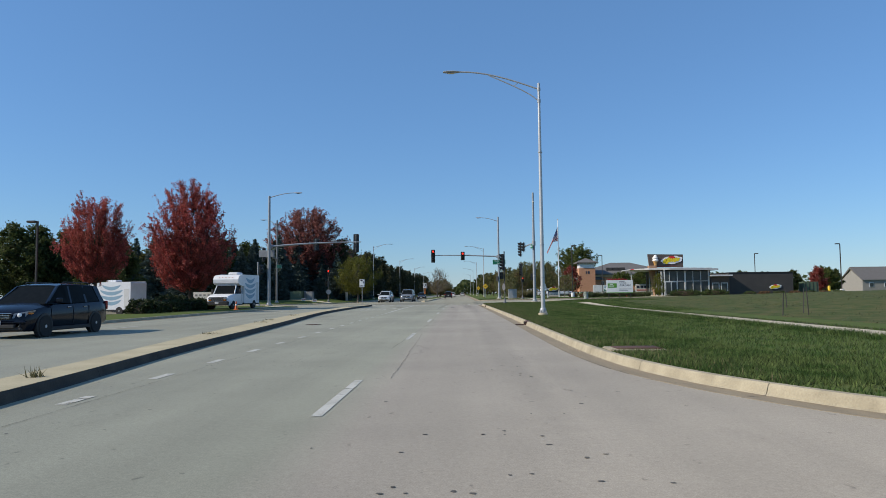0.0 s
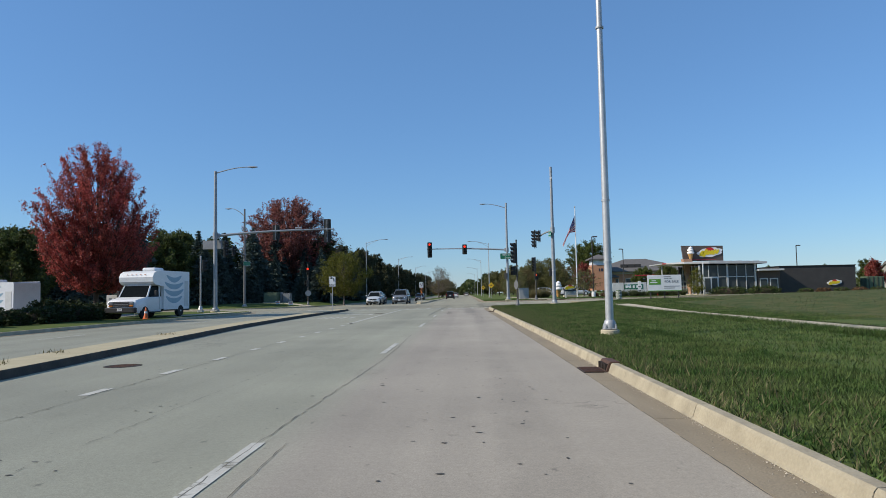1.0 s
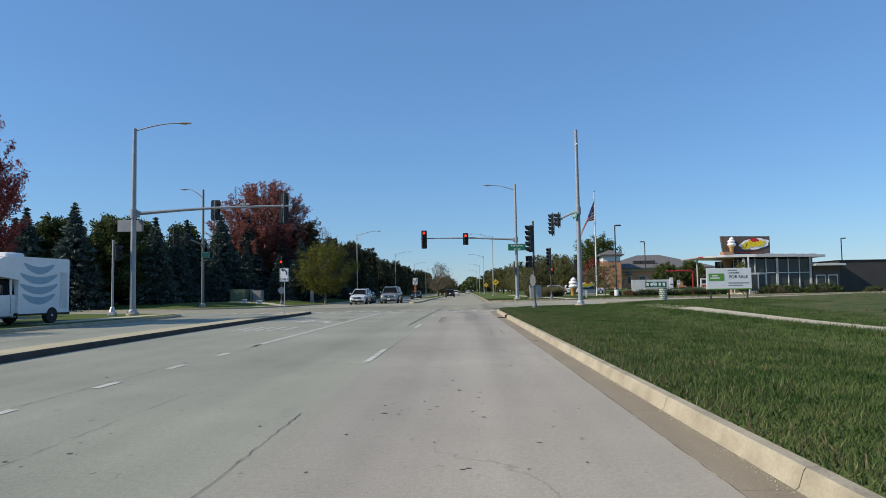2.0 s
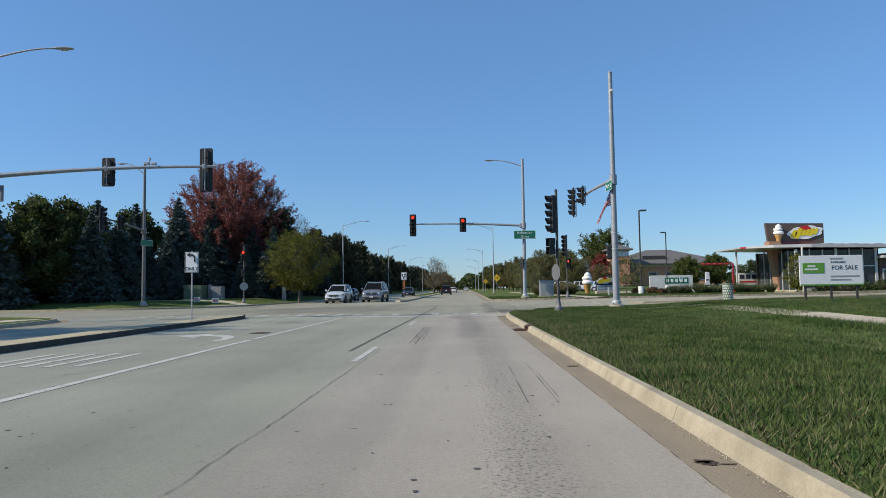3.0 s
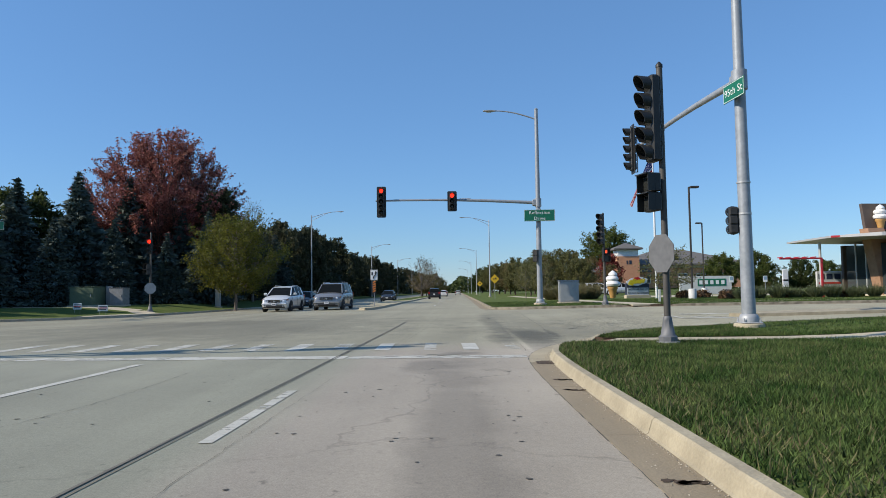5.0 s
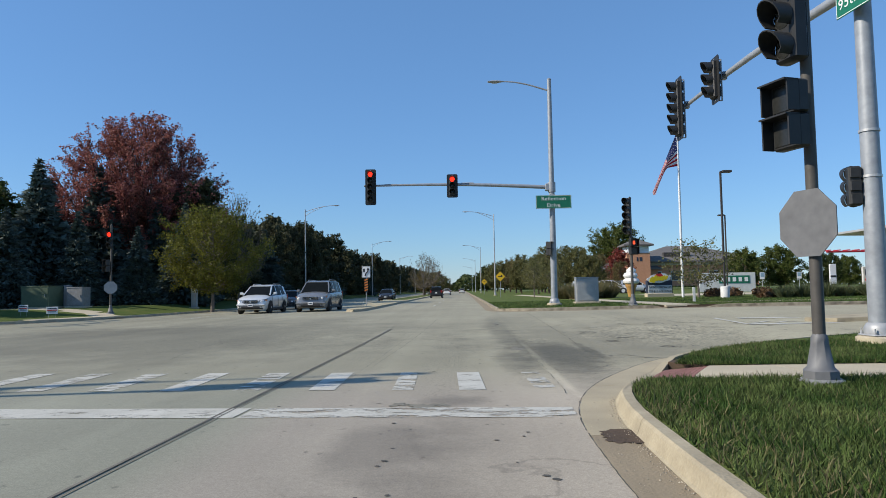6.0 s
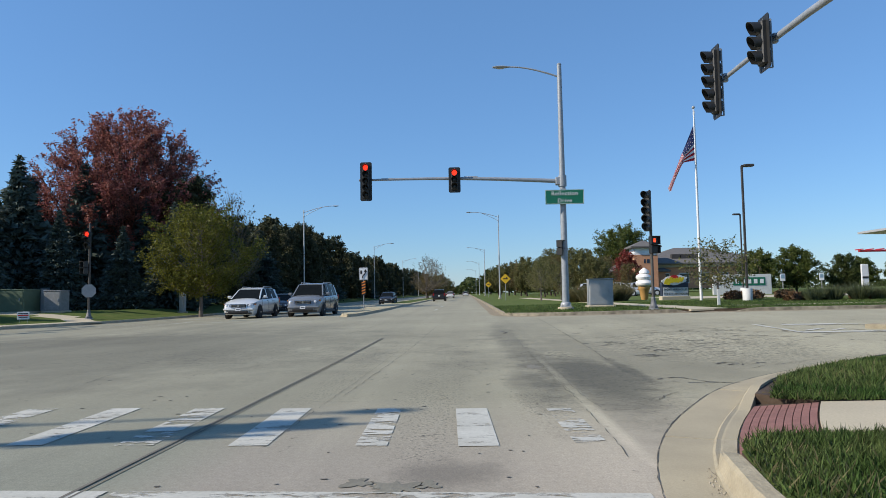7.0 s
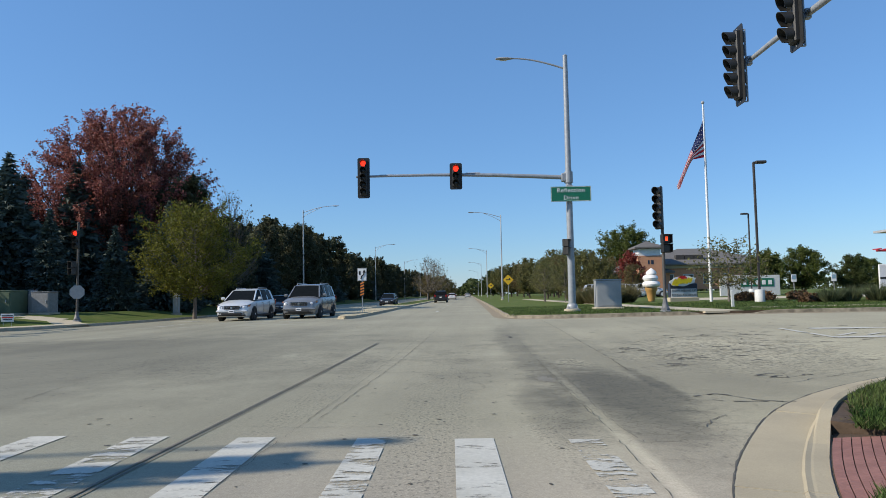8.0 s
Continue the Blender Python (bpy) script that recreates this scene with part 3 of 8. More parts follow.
def kerb_rows(points, profile, drop):
    """Cross-sections along a line whose inner side (the lawn) is on its right."""
    rows = []
    for i, p in enumerate(points):
        way = (points[min(i + 1, len(points) - 1)] - points[max(i - 1, 0)]).normalized()
        side = Vector((way.y, -way.x))
        k = drop(p)
        rows.append([Vector((*(p + side * o), level(*(p + side * o)) + (z * k if z > 0.02 else z))) for o, z in profile])
    return rows


def gutter_rows(points, width, flare):
    """Cross-sections of the gutter slab beside a kerb; flare widens it."""
    rows = []
    for i, p in enumerate(points):
        way = (points[min(i + 1, len(points) - 1)] - points[max(i - 1, 0)]).normalized()
        side = Vector((way.y, -way.x))
        w = width + flare(p)
        rows.append([Vector((*(p + side * o), level(*(p + side * o)) + z)) for o, z in ((-w, -0.1), (-w, 0.005), (-0.02, 0.003), (-0.02, -0.1))])
    return rows


def kerb_run(owner, path, drop=lambda p: 1.0, piece=3.05, fine=0.5, gutter=0.5, near=None, material="kerb", flare=None):
    """A kerb with its gutter along a path, the lawn on its right: near pieces are parts, the rest is joined."""
    pts = along(path, fine)
    per = max(1, int(round(piece / fine)))
    far, far_g = Shape(), Shape()
    flare = flare or (lambda p: 0.0)
    prof = [(-0.02, -0.15), (-0.02, 0.005), (0.0, 0.02), (0.035, 0.125), (0.055, 0.15), (0.155, 0.152), (0.165, -0.15)]
    for s in range(0, len(pts) - 1, per):
        seg = pts[s:s + per + 1]
        if len(seg) < 2:
            continue
        cutseg = list(seg)
        cutseg[-1] = seg[-1] + (seg[-2] - seg[-1]).normalized() * 0.012
        rows = kerb_rows(cutseg, prof, drop)
        if near and near(seg[0]):
            part("kerb_stone", Shape().loft(rows), "apron" if drop(seg[len(seg) // 2]) < 0.6 else material, owner, smooth=False)
            if gutter:
                part("gutter_slab", Shape().loft(gutter_rows(cutseg, gutter, flare)), "apron" if abs(flare(seg[0])) > 0.004 else "gutter", owner, smooth=False)
        else:
            cutseg = [cutseg[0], cutseg[-1]] if seg[0].y > 150 or abs(seg[0].x) > 40 else cutseg
            far.loft(kerb_rows(cutseg, prof, drop))
            if gutter:
                far_g.loft(gutter_rows(cutseg, gutter, flare))
    if far.f:
        tagged(part("kerb_run", far, material, owner, smooth=False), kind="stuff")
    if far_g.f:
        tagged(part("gutter_run", far_g, "gutter", owner, smooth=False), kind="stuff")
    return pts


# ---- ground and road ----
CX = [-20, -14, -9, -4, 0, 4, 9, 14, 20, 27, 34, 42, 51]
CY = [82, 85, 88, 91, 94, 97, 100, 106]

ground_shape = Shape()
ground_shape.add([(-3000, -3000, -0.45), (3000, -3000, -0.45), (3000, 3500, -0.45), (-3000, 3500, -0.45)], [(0, 1, 2, 3)])
tagged(part("ground", ground_shape, "lawn_dry"), "flat dry grassland reaching to the horizon", kind="structure")
sheet("road", [(-22.6, -90), (170, -90), (170, 900), (-22.6, 900), (-22.6, 104), (-150, 104), (-150, 78.6), (-40, 78.4), (-30.5, 77.4), (-24, 75.0), (-22.6, 72)], 0.0, "road", CX + [10, 11, 12, 13], sorted(set(CY) | set(range(83, 101))),
      label="pale worn road surface with cracks and tyre marks")

# Kerb lines; the lawn lies to the right of each.
RIGHT_NEAR = [(60, 3.4), (14, 3.9), (8.4, 4.9), (5.6, 6.3), (4.35, 8.4), (3.66, 10.9), (3.4, 13.8), (3.32, 18), (3.25, 34), (3.08, 52), (2.93, 66), (2.88, 71),
              (2.90, 73.2), (3.0, 74.9), (3.32, 76.3), (4.08, 78.0), (5.25, 79.9), (7.2, 81.8), (10.2, 83.8), (14.0, 85.3), (20, 86.0), (45, 86.3), (165, 86.6)]
RIGHT_FAR = [(165, 99.6), (40, 99.8), (16.5, 100.2), (13.4, 100.6), (10.5, 101.2), (6.0, 101.6), (4.4, 102.1), (3.5, 103.2), (3.2, 105.5), (3.2, 112), (3.25, 150), (3.3, 300), (3.4, 890)]
LEFT_FAR = [(-18.4, 890), (-18.2, 300), (-17.9, 150), (-17.9, 124), (-18.4, 116), (-19.6, 109), (-22.0, 103.2), (-26.5, 99.6), (-33, 98.0), (-60, 97.2), (-145, 97)]
LEFT_NEAR = [(-145, 79.5), (-40, 79), (-30, 78.6), (-23.5, 77.6), (-19.6, 76.2), (-17.5, 73.8), (-16.7, 70.5), (-16.6, 66), (-16.7, 60), (-16.9, 45), (-17.0, 20), (-17.0, -85)]


def ramp_drop(p):
    """The kerb sinks where the walk meets the crossing."""
    return 1.0 - 0.9 * ease(75.75, 76.25, p.y) * (1 - ease(78.2, 79.0, p.y)) if p.x < 8 and p.y > 70 else 1.0


def far_drop(p):
    return 1.0 - 0.85 * ease(10.6, 11.2, p.x) * (1 - ease(13.0, 13.8, p.x)) if 95 < p.y < 103 else 1.0


def corner_flare(p):
    """The apron broadens round the near corner."""
    return (0.006 * ease(71.5, 73.0, p.y) + 0.03 * ease(75.5, 77.5, p.y)) * (1 - ease(80.5, 83.0, p.y)) if 2 < p.x < 9 else 0.0


kerb_right = thing("kerb_right", (0, 0, 0), label="tan concrete kerb with gutter along the lawn", kind="structure")
pts_rn = kerb_run(kerb_right, RIGHT_NEAR, ramp_drop, near=lambda p: p.x < 16, gutter=0.39, flare=corner_flare)
kerb_far = thing("kerb_far_corner", (0, 0, 0), label="tan concrete kerb round the far corner lawn", kind="structure")
pts_rf = kerb_run(kerb_far, RIGHT_FAR, far_drop, near=lambda p: p.x < 20 and p.y < 130, material="kerb_stained")
kerb_left = thing("kerb_left_far", (0, 0, 0), label="concrete kerb in tree shade", kind="structure")
pts_lf = kerb_run(kerb_left, LEFT_FAR, near=lambda p: p.x > -30 and p.y < 130)
kerb_left2 = thing("kerb_left_near", (0, 0, 0), label="concrete kerb beside the parking lot lawn", kind="structure")
pts_ln = kerb_run(kerb_left2, LEFT_NEAR, near=lambda p: p.x > -30 and 20 < p.y < 80)


def inset(points, d):
    """The line moved to its right by d."""
    out = []
    for i, p in enumerate(points):
        way = (points[min(i + 1, len(points) - 1)] - points[max(i - 1, 0)]).normalized()
        out.append(p + Vector((way.y, -way.x)) * d)
    return out


def thin(points, step):
    return points[::step] + ([points[-1]] if (len(points) - 1) % step else [])


def land(x, y):
    """The verge swells behind the far left and near right corners; the lot sinks behind the near left one."""
    if y > 96:
        return 0.50 * ease(1.0, 7.0, min((-19.6 - x) * 0.81 + (y - 109) * 0.59, y - 98, (-x - 18) * 1.5)) if x < -18 else 0.0
    if x > 9 and 50 < y < 85:
        return 0.26 * ease(9, 15, x) * ease(50, 70, y) * (1 - ease(80.5, 84.6, y))
    return -0.5 * ease(23.0, 30.0, -x) * (1 - ease(66, 75, y)) if x < -23 else 0.0


LIFT = 0.135
SWELL_X, SWELL_Y = CX + [10.5, 12, 13, 15, 17], CY + [50, 55, 60, 65, 70, 80.5, 81.5, 82.5, 83.5, 84.6]
rn = inset(pts_rn, 0.155)
south = [p for p in rn if p.y < 76.0]
north = [p for p in rn if p.y > 78.3 and p.x > 4.2]
back = [p + (q - p) * (1 - ease(78.9, 80.4, p.y)) for p, q in zip(rn, inset(pts_rn, 0.36)) if p.y > 78.3 and p.x > 4.2]
sheet("lawn_front", [(p.x, p.y) for p in thin(south, 2)] + [(3.78, 76.49), (165, 76.49)], LIFT, "lawn", SWELL_X, SWELL_Y, label="green mown lawn beside the road", rise=land)
sheet("lawn_edge", [(p.x, p.y) for p in thin(south, 2)] + [(3.78, 76.49), (165, 76.49)], LIFT - 0.014, "soil", CX, CY, label="dark soil edge under the lawn", wall=0.2)
sheet("lawn_corner", [(5.0, 78.06)] + [(p.x, p.y) for p in back] + [(165, 78.06)], LIFT, "lawn", SWELL_X, SWELL_Y, label="green lawn wedge at the corner", rise=land)
sheet("lawn_edge", [(4.95, 78.06)] + [(p.x, p.y) for p in north] + [(165, 78.06)], LIFT - 0.014, "soil", CX, CY, label="dark soil edge under the lawn", wall=0.2)
sheet("lawn_far_corner", [(p.x, p.y) for p in thin(inset(pts_rf, 0.155), 3)] + [(900, 890), (900, 99.7)], LIFT, "lawn_striped", CX, CY, label="striped mown lawn beyond the crossing")
sheet("lawn_edge", [(p.x, p.y) for p in thin(inset(pts_rf, 0.155), 3)] + [(900, 890), (900, 99.7)], LIFT - 0.014, "soil", CX, CY, label="dark soil edge under the lawn", wall=0.25)
sheet("lawn_left_far", [(p.x, p.y) for p in thin(inset(pts_lf, 0.155), 3)] + [(-900, 97), (-900, 890)], LIFT, "lawn", [-60, -45, -35, -30, -27, -24.5, -22.5, -20.5] + CX, [98, 99.5, 101, 103, 105, 107, 109, 111, 114, 118, 124, 150], label="green lawn mound half in tree shade", rise=land)
sheet("lawn_left_near", [(p.x, p.y) for p in thin(inset(pts_ln, 0.155), 3)] + [(-900, -85), (-900, 79.5)], LIFT, "lawn", [-40, -32, -30, -28, -26.5, -25, -23], [40, 55, 66, 68, 70, 72, 74, 75, 77], label="lawn strip beside the parking lot", rise=land)


def field_rise(x, y):
    """The open field swells gently above the street."""
    return max(land(x, y), 0.34 * ease(14.5, 26, x) * ease(14, 44, y) * (1 - ease(77, 84.5, y)))


sheet("lawn_open", [(14.5, 6), (160, 6), (160, 84.6), (14.5, 84.6)], LIFT + 0.006, "lawn_dry", CX + [17, 23, 30, 70, 110], [14, 20, 26, 32, 38, 44, 50, 55, 60, 65, 70, 77, 79, 80.5, 81, 82, 83, 84], label="rough field of grass and clover", rise=field_rise)

# Walks of concrete slabs.


def slab_walk(owner, a, b, width, lift, n):
    a, b = Vector(a), Vector(b)
    way = (b - a).normalized()
    side = Vector((way.y, -way.x)) * width / 2
    for i in range(n):
        p, q = a + (b - a) * (i / n), a + (b - a) * ((i + 1) / n) - way * 0.012
        s = Shape()
        c = [p - side, q - side, q + side, p + side]
        s.loft([[Vector((v.x, v.y, level(v.x, v.y) + land(v.x, v.y) + lift - 0.08)) for v in c], [Vector((v.x, v.y, level(v.x, v.y) + land(v.x, v.y) + lift)) for v in c]])
        part("slab", s, "walk", owner, smooth=False)


walk_right = thing("sidewalk", (0, 0, 0), label="pale concrete sidewalk through the lawn", kind="structure")
slab_walk(walk_right, (11.6, 4.8), (12.48, 67.7), 1.25, LIFT + 0.012, 41)
slab_walk(walk_right, (12.48, 67.72), (12.6, 76.3), 1.25, LIFT + 0.006, 6)
slab_walk(walk_right, (5.945, 77.27), (13.2, 77.27), 1.56, LIFT - 0.012, 5)
walk_far = thing("sidewalk_far", (0, 0, 0), label="pale concrete sidewalk behind the signal posts", kind="structure")
slab_walk(walk_far, (12.0, 101.0), (11.4, 112), 1.6, LIFT + 0.012, 7)
slab_walk(walk_far, (11.4, 112.02), (9.8, 170), 1.5, LIFT + 0.012, 30)
walk_left = thing("sidewalk_left", (0, 0, 0), label="concrete sidewalk by the signal post", kind="structure")
slab_walk(walk_left, (-19.0, 60.5), (-18.5, 73.4), 1.3, LIFT + 0.02, 9)
slab_walk(walk_left, (-19.9, 108.8), (-22.2, 111.2), 1.5, LIFT + 0.012, 2)
slab_walk(walk_left, (-22.3, 104.4), (-20.1, 109.4), 1.5, LIFT + 0.03, 4)
slab_walk(walk_left, (-22.2, 111.25), (-60, 113), 1.5, LIFT + 0.012, 20)

# Ramp with a ribbed red paver field that follows the kerb, and the slab behind it.
bend_line = along([tuple(p) for p in pts_rn if 75.4 < p.y < 79.4 and p.x < 8], 0.2)
ramp_field = thing("ramp", (0, 0, 0), label="kerb ramp with ribbed red pavers", kind="structure")


def ramp_strip(d0, d1, y0, y1, lift=0.0):
    """A strip beside the kerb's back, between two distances from the kerb line, rising away from it."""
    s = Shape()
    rows = []
    for p, q, c in zip(inset(bend_line, d0), inset(bend_line, d1), bend_line):
        if y0 < c.y < y1:
            z0, z1 = (0.03 + 0.085 * (d - 0.165) / 0.62 + lift for d in (d0, d1))
            rows.append([Vector((p.x, p.y, z0 - 0.05)), Vector((p.x, p.y, z0)), Vector((q.x, q.y, z1)), Vector((q.x, q.y, z1 - 0.05))])
    return s.loft(rows)


part("ramp_bed", ramp_strip(0.168, 0.80, 75.9, 78.75, -0.016), "soil", ramp_field, smooth=False)
for i in range(9):
    part("paver", ramp_strip(0.175 + 0.067 * i, 0.175 + 0.067 * i + 0.060, 76.2, 78.45), "paver", ramp_field, smooth=False)
landing = [q for q, c in zip(inset(bend_line, 0.79), bend_line) if 76.5 < q.y < 78.06]
ring = [(q.x, q.y) for q in landing] + [(5.93, 78.05), (5.93, 76.49)]
part("slab", Shape().loft([[Vector((x, y, 0.03)) for x, y in ring], [Vector((x, y, LIFT - 0.012)) for x, y in ring]]), "walk", walk_right, smooth=False)


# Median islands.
def island(name, left, right, lift, material, label, stone="kerb_shaded"):
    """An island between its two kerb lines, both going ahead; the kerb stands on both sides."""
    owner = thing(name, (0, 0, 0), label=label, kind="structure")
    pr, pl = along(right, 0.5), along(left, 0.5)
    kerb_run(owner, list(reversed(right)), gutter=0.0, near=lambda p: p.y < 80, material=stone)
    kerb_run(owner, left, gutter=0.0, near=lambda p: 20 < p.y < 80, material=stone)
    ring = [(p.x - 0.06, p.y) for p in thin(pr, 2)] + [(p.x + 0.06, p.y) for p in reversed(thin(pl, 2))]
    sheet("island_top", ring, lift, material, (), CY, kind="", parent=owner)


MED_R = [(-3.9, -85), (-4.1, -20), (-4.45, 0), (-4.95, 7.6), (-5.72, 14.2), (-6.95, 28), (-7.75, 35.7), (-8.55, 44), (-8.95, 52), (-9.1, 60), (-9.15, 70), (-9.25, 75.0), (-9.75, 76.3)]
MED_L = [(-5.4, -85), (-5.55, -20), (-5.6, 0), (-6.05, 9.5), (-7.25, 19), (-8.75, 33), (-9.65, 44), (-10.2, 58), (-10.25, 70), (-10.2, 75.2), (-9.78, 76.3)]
# These kerbs keep the default stone, darkened to stand for their shaded faces.
island("median_island", MED_L, MED_R, LIFT + 0.021, "median", "narrow concrete median island with kerbs coloured dark for shade")
FAR_R = [(-5.2, 109.0), (-4.8, 109.7), (-4.7, 112.5), (-4.6, 118), (-4.7, 142), (-4.75, 172), (-4.8, 300), (-4.8, 800)]
FAR_L = [(-5.25, 109.0), (-5.75, 109.7), (-6.0, 112.5), (-6.5, 118), (-8.0, 142), (-8.9, 172), (-9.0, 300), (-9.0, 800)]
island("median_far", FAR_L, FAR_R, LIFT + 0.021, "median", "concrete median island beyond the crossing", "kerb")
sheet("median_grass", [(-5.3, 150), (-5.2, 800), (-8.6, 800), (-8.2, 172), (-7.4, 150)], LIFT + 0.03, "lawn", (), (), label="grass strip on the far median")
side_island = [(12.3, 90.0), (13.0, 89.4), (18, 89.2), (60, 89.4), (60, 91.2), (18, 91.1), (13.8, 90.8)]
sheet("splitter_island", side_island, 0.12, "kerb", CX, CY, label="low concrete splitter island on the side street", wall=0.2)

# Lane markings.
marks = thing("lane_markings", (0, 0, 0), label="worn white lane lines, stop line and crosswalk bars", kind="structure")


def stripe(x0, y0, x1, y1, w, name="lane_line", material="paint", lift=0.006, turn_along=True, owner=None):
    a, b = Vector((x0, y0)), Vector((x1, y1))
    way = (b - a).normalized()
    side = Vector((way.y, -way.x)) * w / 2
    n = max(1, int((b - a).length / 4))
    s = Shape()
    rows = []
    for i in range(n + 1):
        p = a + (b - a) * (i / n)
        rows.append([Vector((*(p - side), level(*(p - side)) + lift)), Vector((*(p + side), level(*(p + side)) + lift))])
    s.loft(rows, caps=False, closed=False)
    return part(name, s, material, owner or marks, smooth=False)


for k in range(-4, 6):
    stripe(-0.886, 6.8 + 12.19 * k, -0.886, 9.85 + 12.19 * k, 0.125, "lane_dash")
for k in range(0, 30):
    stripe(-0.75, 118 + 12.19 * k, -0.72, 121.05 + 12.19 * k, 0.15, "lane_dash")
for k in range(0, 16):
    stripe(-13.7, -10 + 12.19 * k - (0 if k < 7 else -30), -13.7, -7 + 12.19 * k - (0 if k < 7 else -30), 0.13, "lane_dash")
for k in range(-4, 17):
    stripe(-4.22 - 0.014 * k, 7.7 + 2.5 * k, -4.225 - 0.014 * k, 8.4 + 2.5 * k, 0.15, "dotted_line")
stripe(-4.48, 47.5, -4.58, 61.2, 0.16, "turn_lane_line")
stripe(-4.58, 61.6, -4.55, 74.3, 0.16, "turn_lane_line")
for x0, x1, wear_kind in ((-9.0, -4.5, "paint_worn"), (-4.5, -0.9, "paint"), (-0.9, 2.6, "paint_worn")):
    stripe(x0 + 0.03, 75.54 - 0.038 * (x0 + 9), x1 - 0.02, 75.54 - 0.038 * (x1 + 9), 0.56, "stop_line", wear_kind)
for x in (-9.4, -8.4, -7.4, -6.4, -5.4, -4.42, -3.45, -2.45, -1.45, -0.44, 0.62, 1.52, 2.46):
    stripe(x + 0.03, 76.80 - 0.05 * x, x - 0.02, 78.66 - 0.07 * x, 0.34 if x not in (0.62, 2.46) else 0.27, "crosswalk_bar",
           "paint_flaked" if x == 2.46 else "paint_worn" if x in (-8.4, -6.4, -4.42, -3.45, -1.45, 0.62) else "paint")
for x in (-15.6, -14.5, -13.4, -12.3, -11.3):
    stripe(x, 77.2, x, 79.2, 0.34, "crosswalk_bar")
stripe(-10.0, 113.0, -16.5, 113.2, 0.5, "stop_line")
stripe(-13.4, 116, -13.3, 140, 0.14, "lane_line")
for y in (103.6, 105.8):
    for k in range(9):
        stripe(-17 + 2.4 * k, y, -15.6 + 2.4 * k, y - 0.02, 0.14, "crosswalk_edge") if k < 5 else None
# Hatching before the splitter island.
for a, b, w in (((10.23, 92.2), (10.18, 89.1), 0.15), ((10.16, 89.15), (12.9, 89.1), 0.36), ((10.9, 91.85), (12.5, 91.7), 0.42), ((12.5, 91.7), (13.3, 91.15), 0.2), ((10.5, 89.6), (11.3, 90.3), 0.14), ((11.2, 89.6), (11.8, 90.1), 0.12)):
    stripe(*a, *b, w, "hatch_line", lift=0.012)
# Turn arrow in the left lane.
arrow = Shape()
bend = [(-5.40 - 1.12 * (1 - math.cos(k * math.pi / 16)), 61.5 + 1.65 * math.sin(k * math.pi / 16)) for k in range(9)]
stem = [Vector((-5.40, 60.9))] + [Vector(p) for p in bend]
rows = []
for i, p in enumerate(stem):
    way = (stem[min(i + 1, len(stem) - 1)] - stem[max(i - 1, 0)]).normalized()
    side = Vector((way.y * 0.13, -way.x * 0.32))
    rows.append([Vector((*(p - side), 0.006)), Vector((*(p + side), 0.006))])
arrow.loft(rows, caps=False, closed=False)
arrow.add([(-6.5, 62.2, 0.0062), (-6.5, 64.0, 0.0062), (-7.4, 63.15, 0.0062)], [(0, 1, 2)])
part("turn_arrow", arrow, "paint", marks, smooth=False)
for i, (x, y0, y1) in enumerate(((-5.8, 55.2, 57.6), (-6.3, 55.1, 57.7), (-6.75, 55.2, 57.6), (-7.2, 55.1, 57.7), (-7.65, 55.2, 57.6))):
    stripe(x, y0, x, y1, 0.16, "lane_legend")

# Long tarred seam, cracks, skids and patches.
wear = thing("road_wear", (0, 0, 0), label="tarred seams, cracks, skid marks and patches", kind="structure")
for a, b in (((-1.36, 57.6), (-1.29, 66)), ((-1.29, 66), (-1.15, 76)), ((-1.15, 76), (-0.93, 90))):
    stripe(a[0] + 0.02, a[1], b[0] + 0.02, b[1], 0.030, "tar_seam", "seam", 0.008, owner=wear)
    stripe(a[0] + 0.075, a[1], b[0] + 0.075, b[1], 0.018, "tar_seam", "seam", 0.008, owner=wear)
for a, b, w in (((-0.21, 59.4), (-0.26, 66.0), 0.045), ((-0.14, 59.8), (-0.19, 66.2), 0.04), ((-0.06, 59.2), (-0.11, 66.1), 0.05), ((0.02, 60.6), (-0.03, 65.8), 0.03), ((2.16, 51.0), (2.15, 54.9), 0.02), ((2.21, 51.4), (2.2, 54.4), 0.014), ((1.82, 51.0), (1.83, 54.6), 0.016)):
    stripe(*a, *b, w, "skid_mark", "skid", 0.007, owner=wear)


def crack(points, w, seed, name="crack", material="tar", jag=1.0, gap=0.05):
    """A jagged line in the pavement."""
    rnd = random.Random(seed)
    s = Shape()
    line = along(points, 0.12)
    rows = []
    for i, p in enumerate(line):
        if rnd.random() < gap:
            if len(rows) > 1:
                s.loft(rows, caps=False, closed=False)
            rows = []
        q = p + Vector((rnd.uniform(-0.016, 0.016), rnd.uniform(-0.03, 0.03))) * jag
        ww = w * 0.3 * rnd.uniform(0.25, 1.25)
        way = (line[min(i + 1, len(line) - 1)] - line[max(i - 1, 0)]).normalized()
        side = Vector((way.y, -way.x)) * ww / 2
        rows.append([Vector((*(q - side), level(*q) + 0.0065)), Vector((*(q + side), level(*q) + 0.0065))])
    if len(rows) > 1:
        s.loft(rows, caps=False, closed=False)
    tagged(part(name, s, material, wear, smooth=False), kind="stuff")


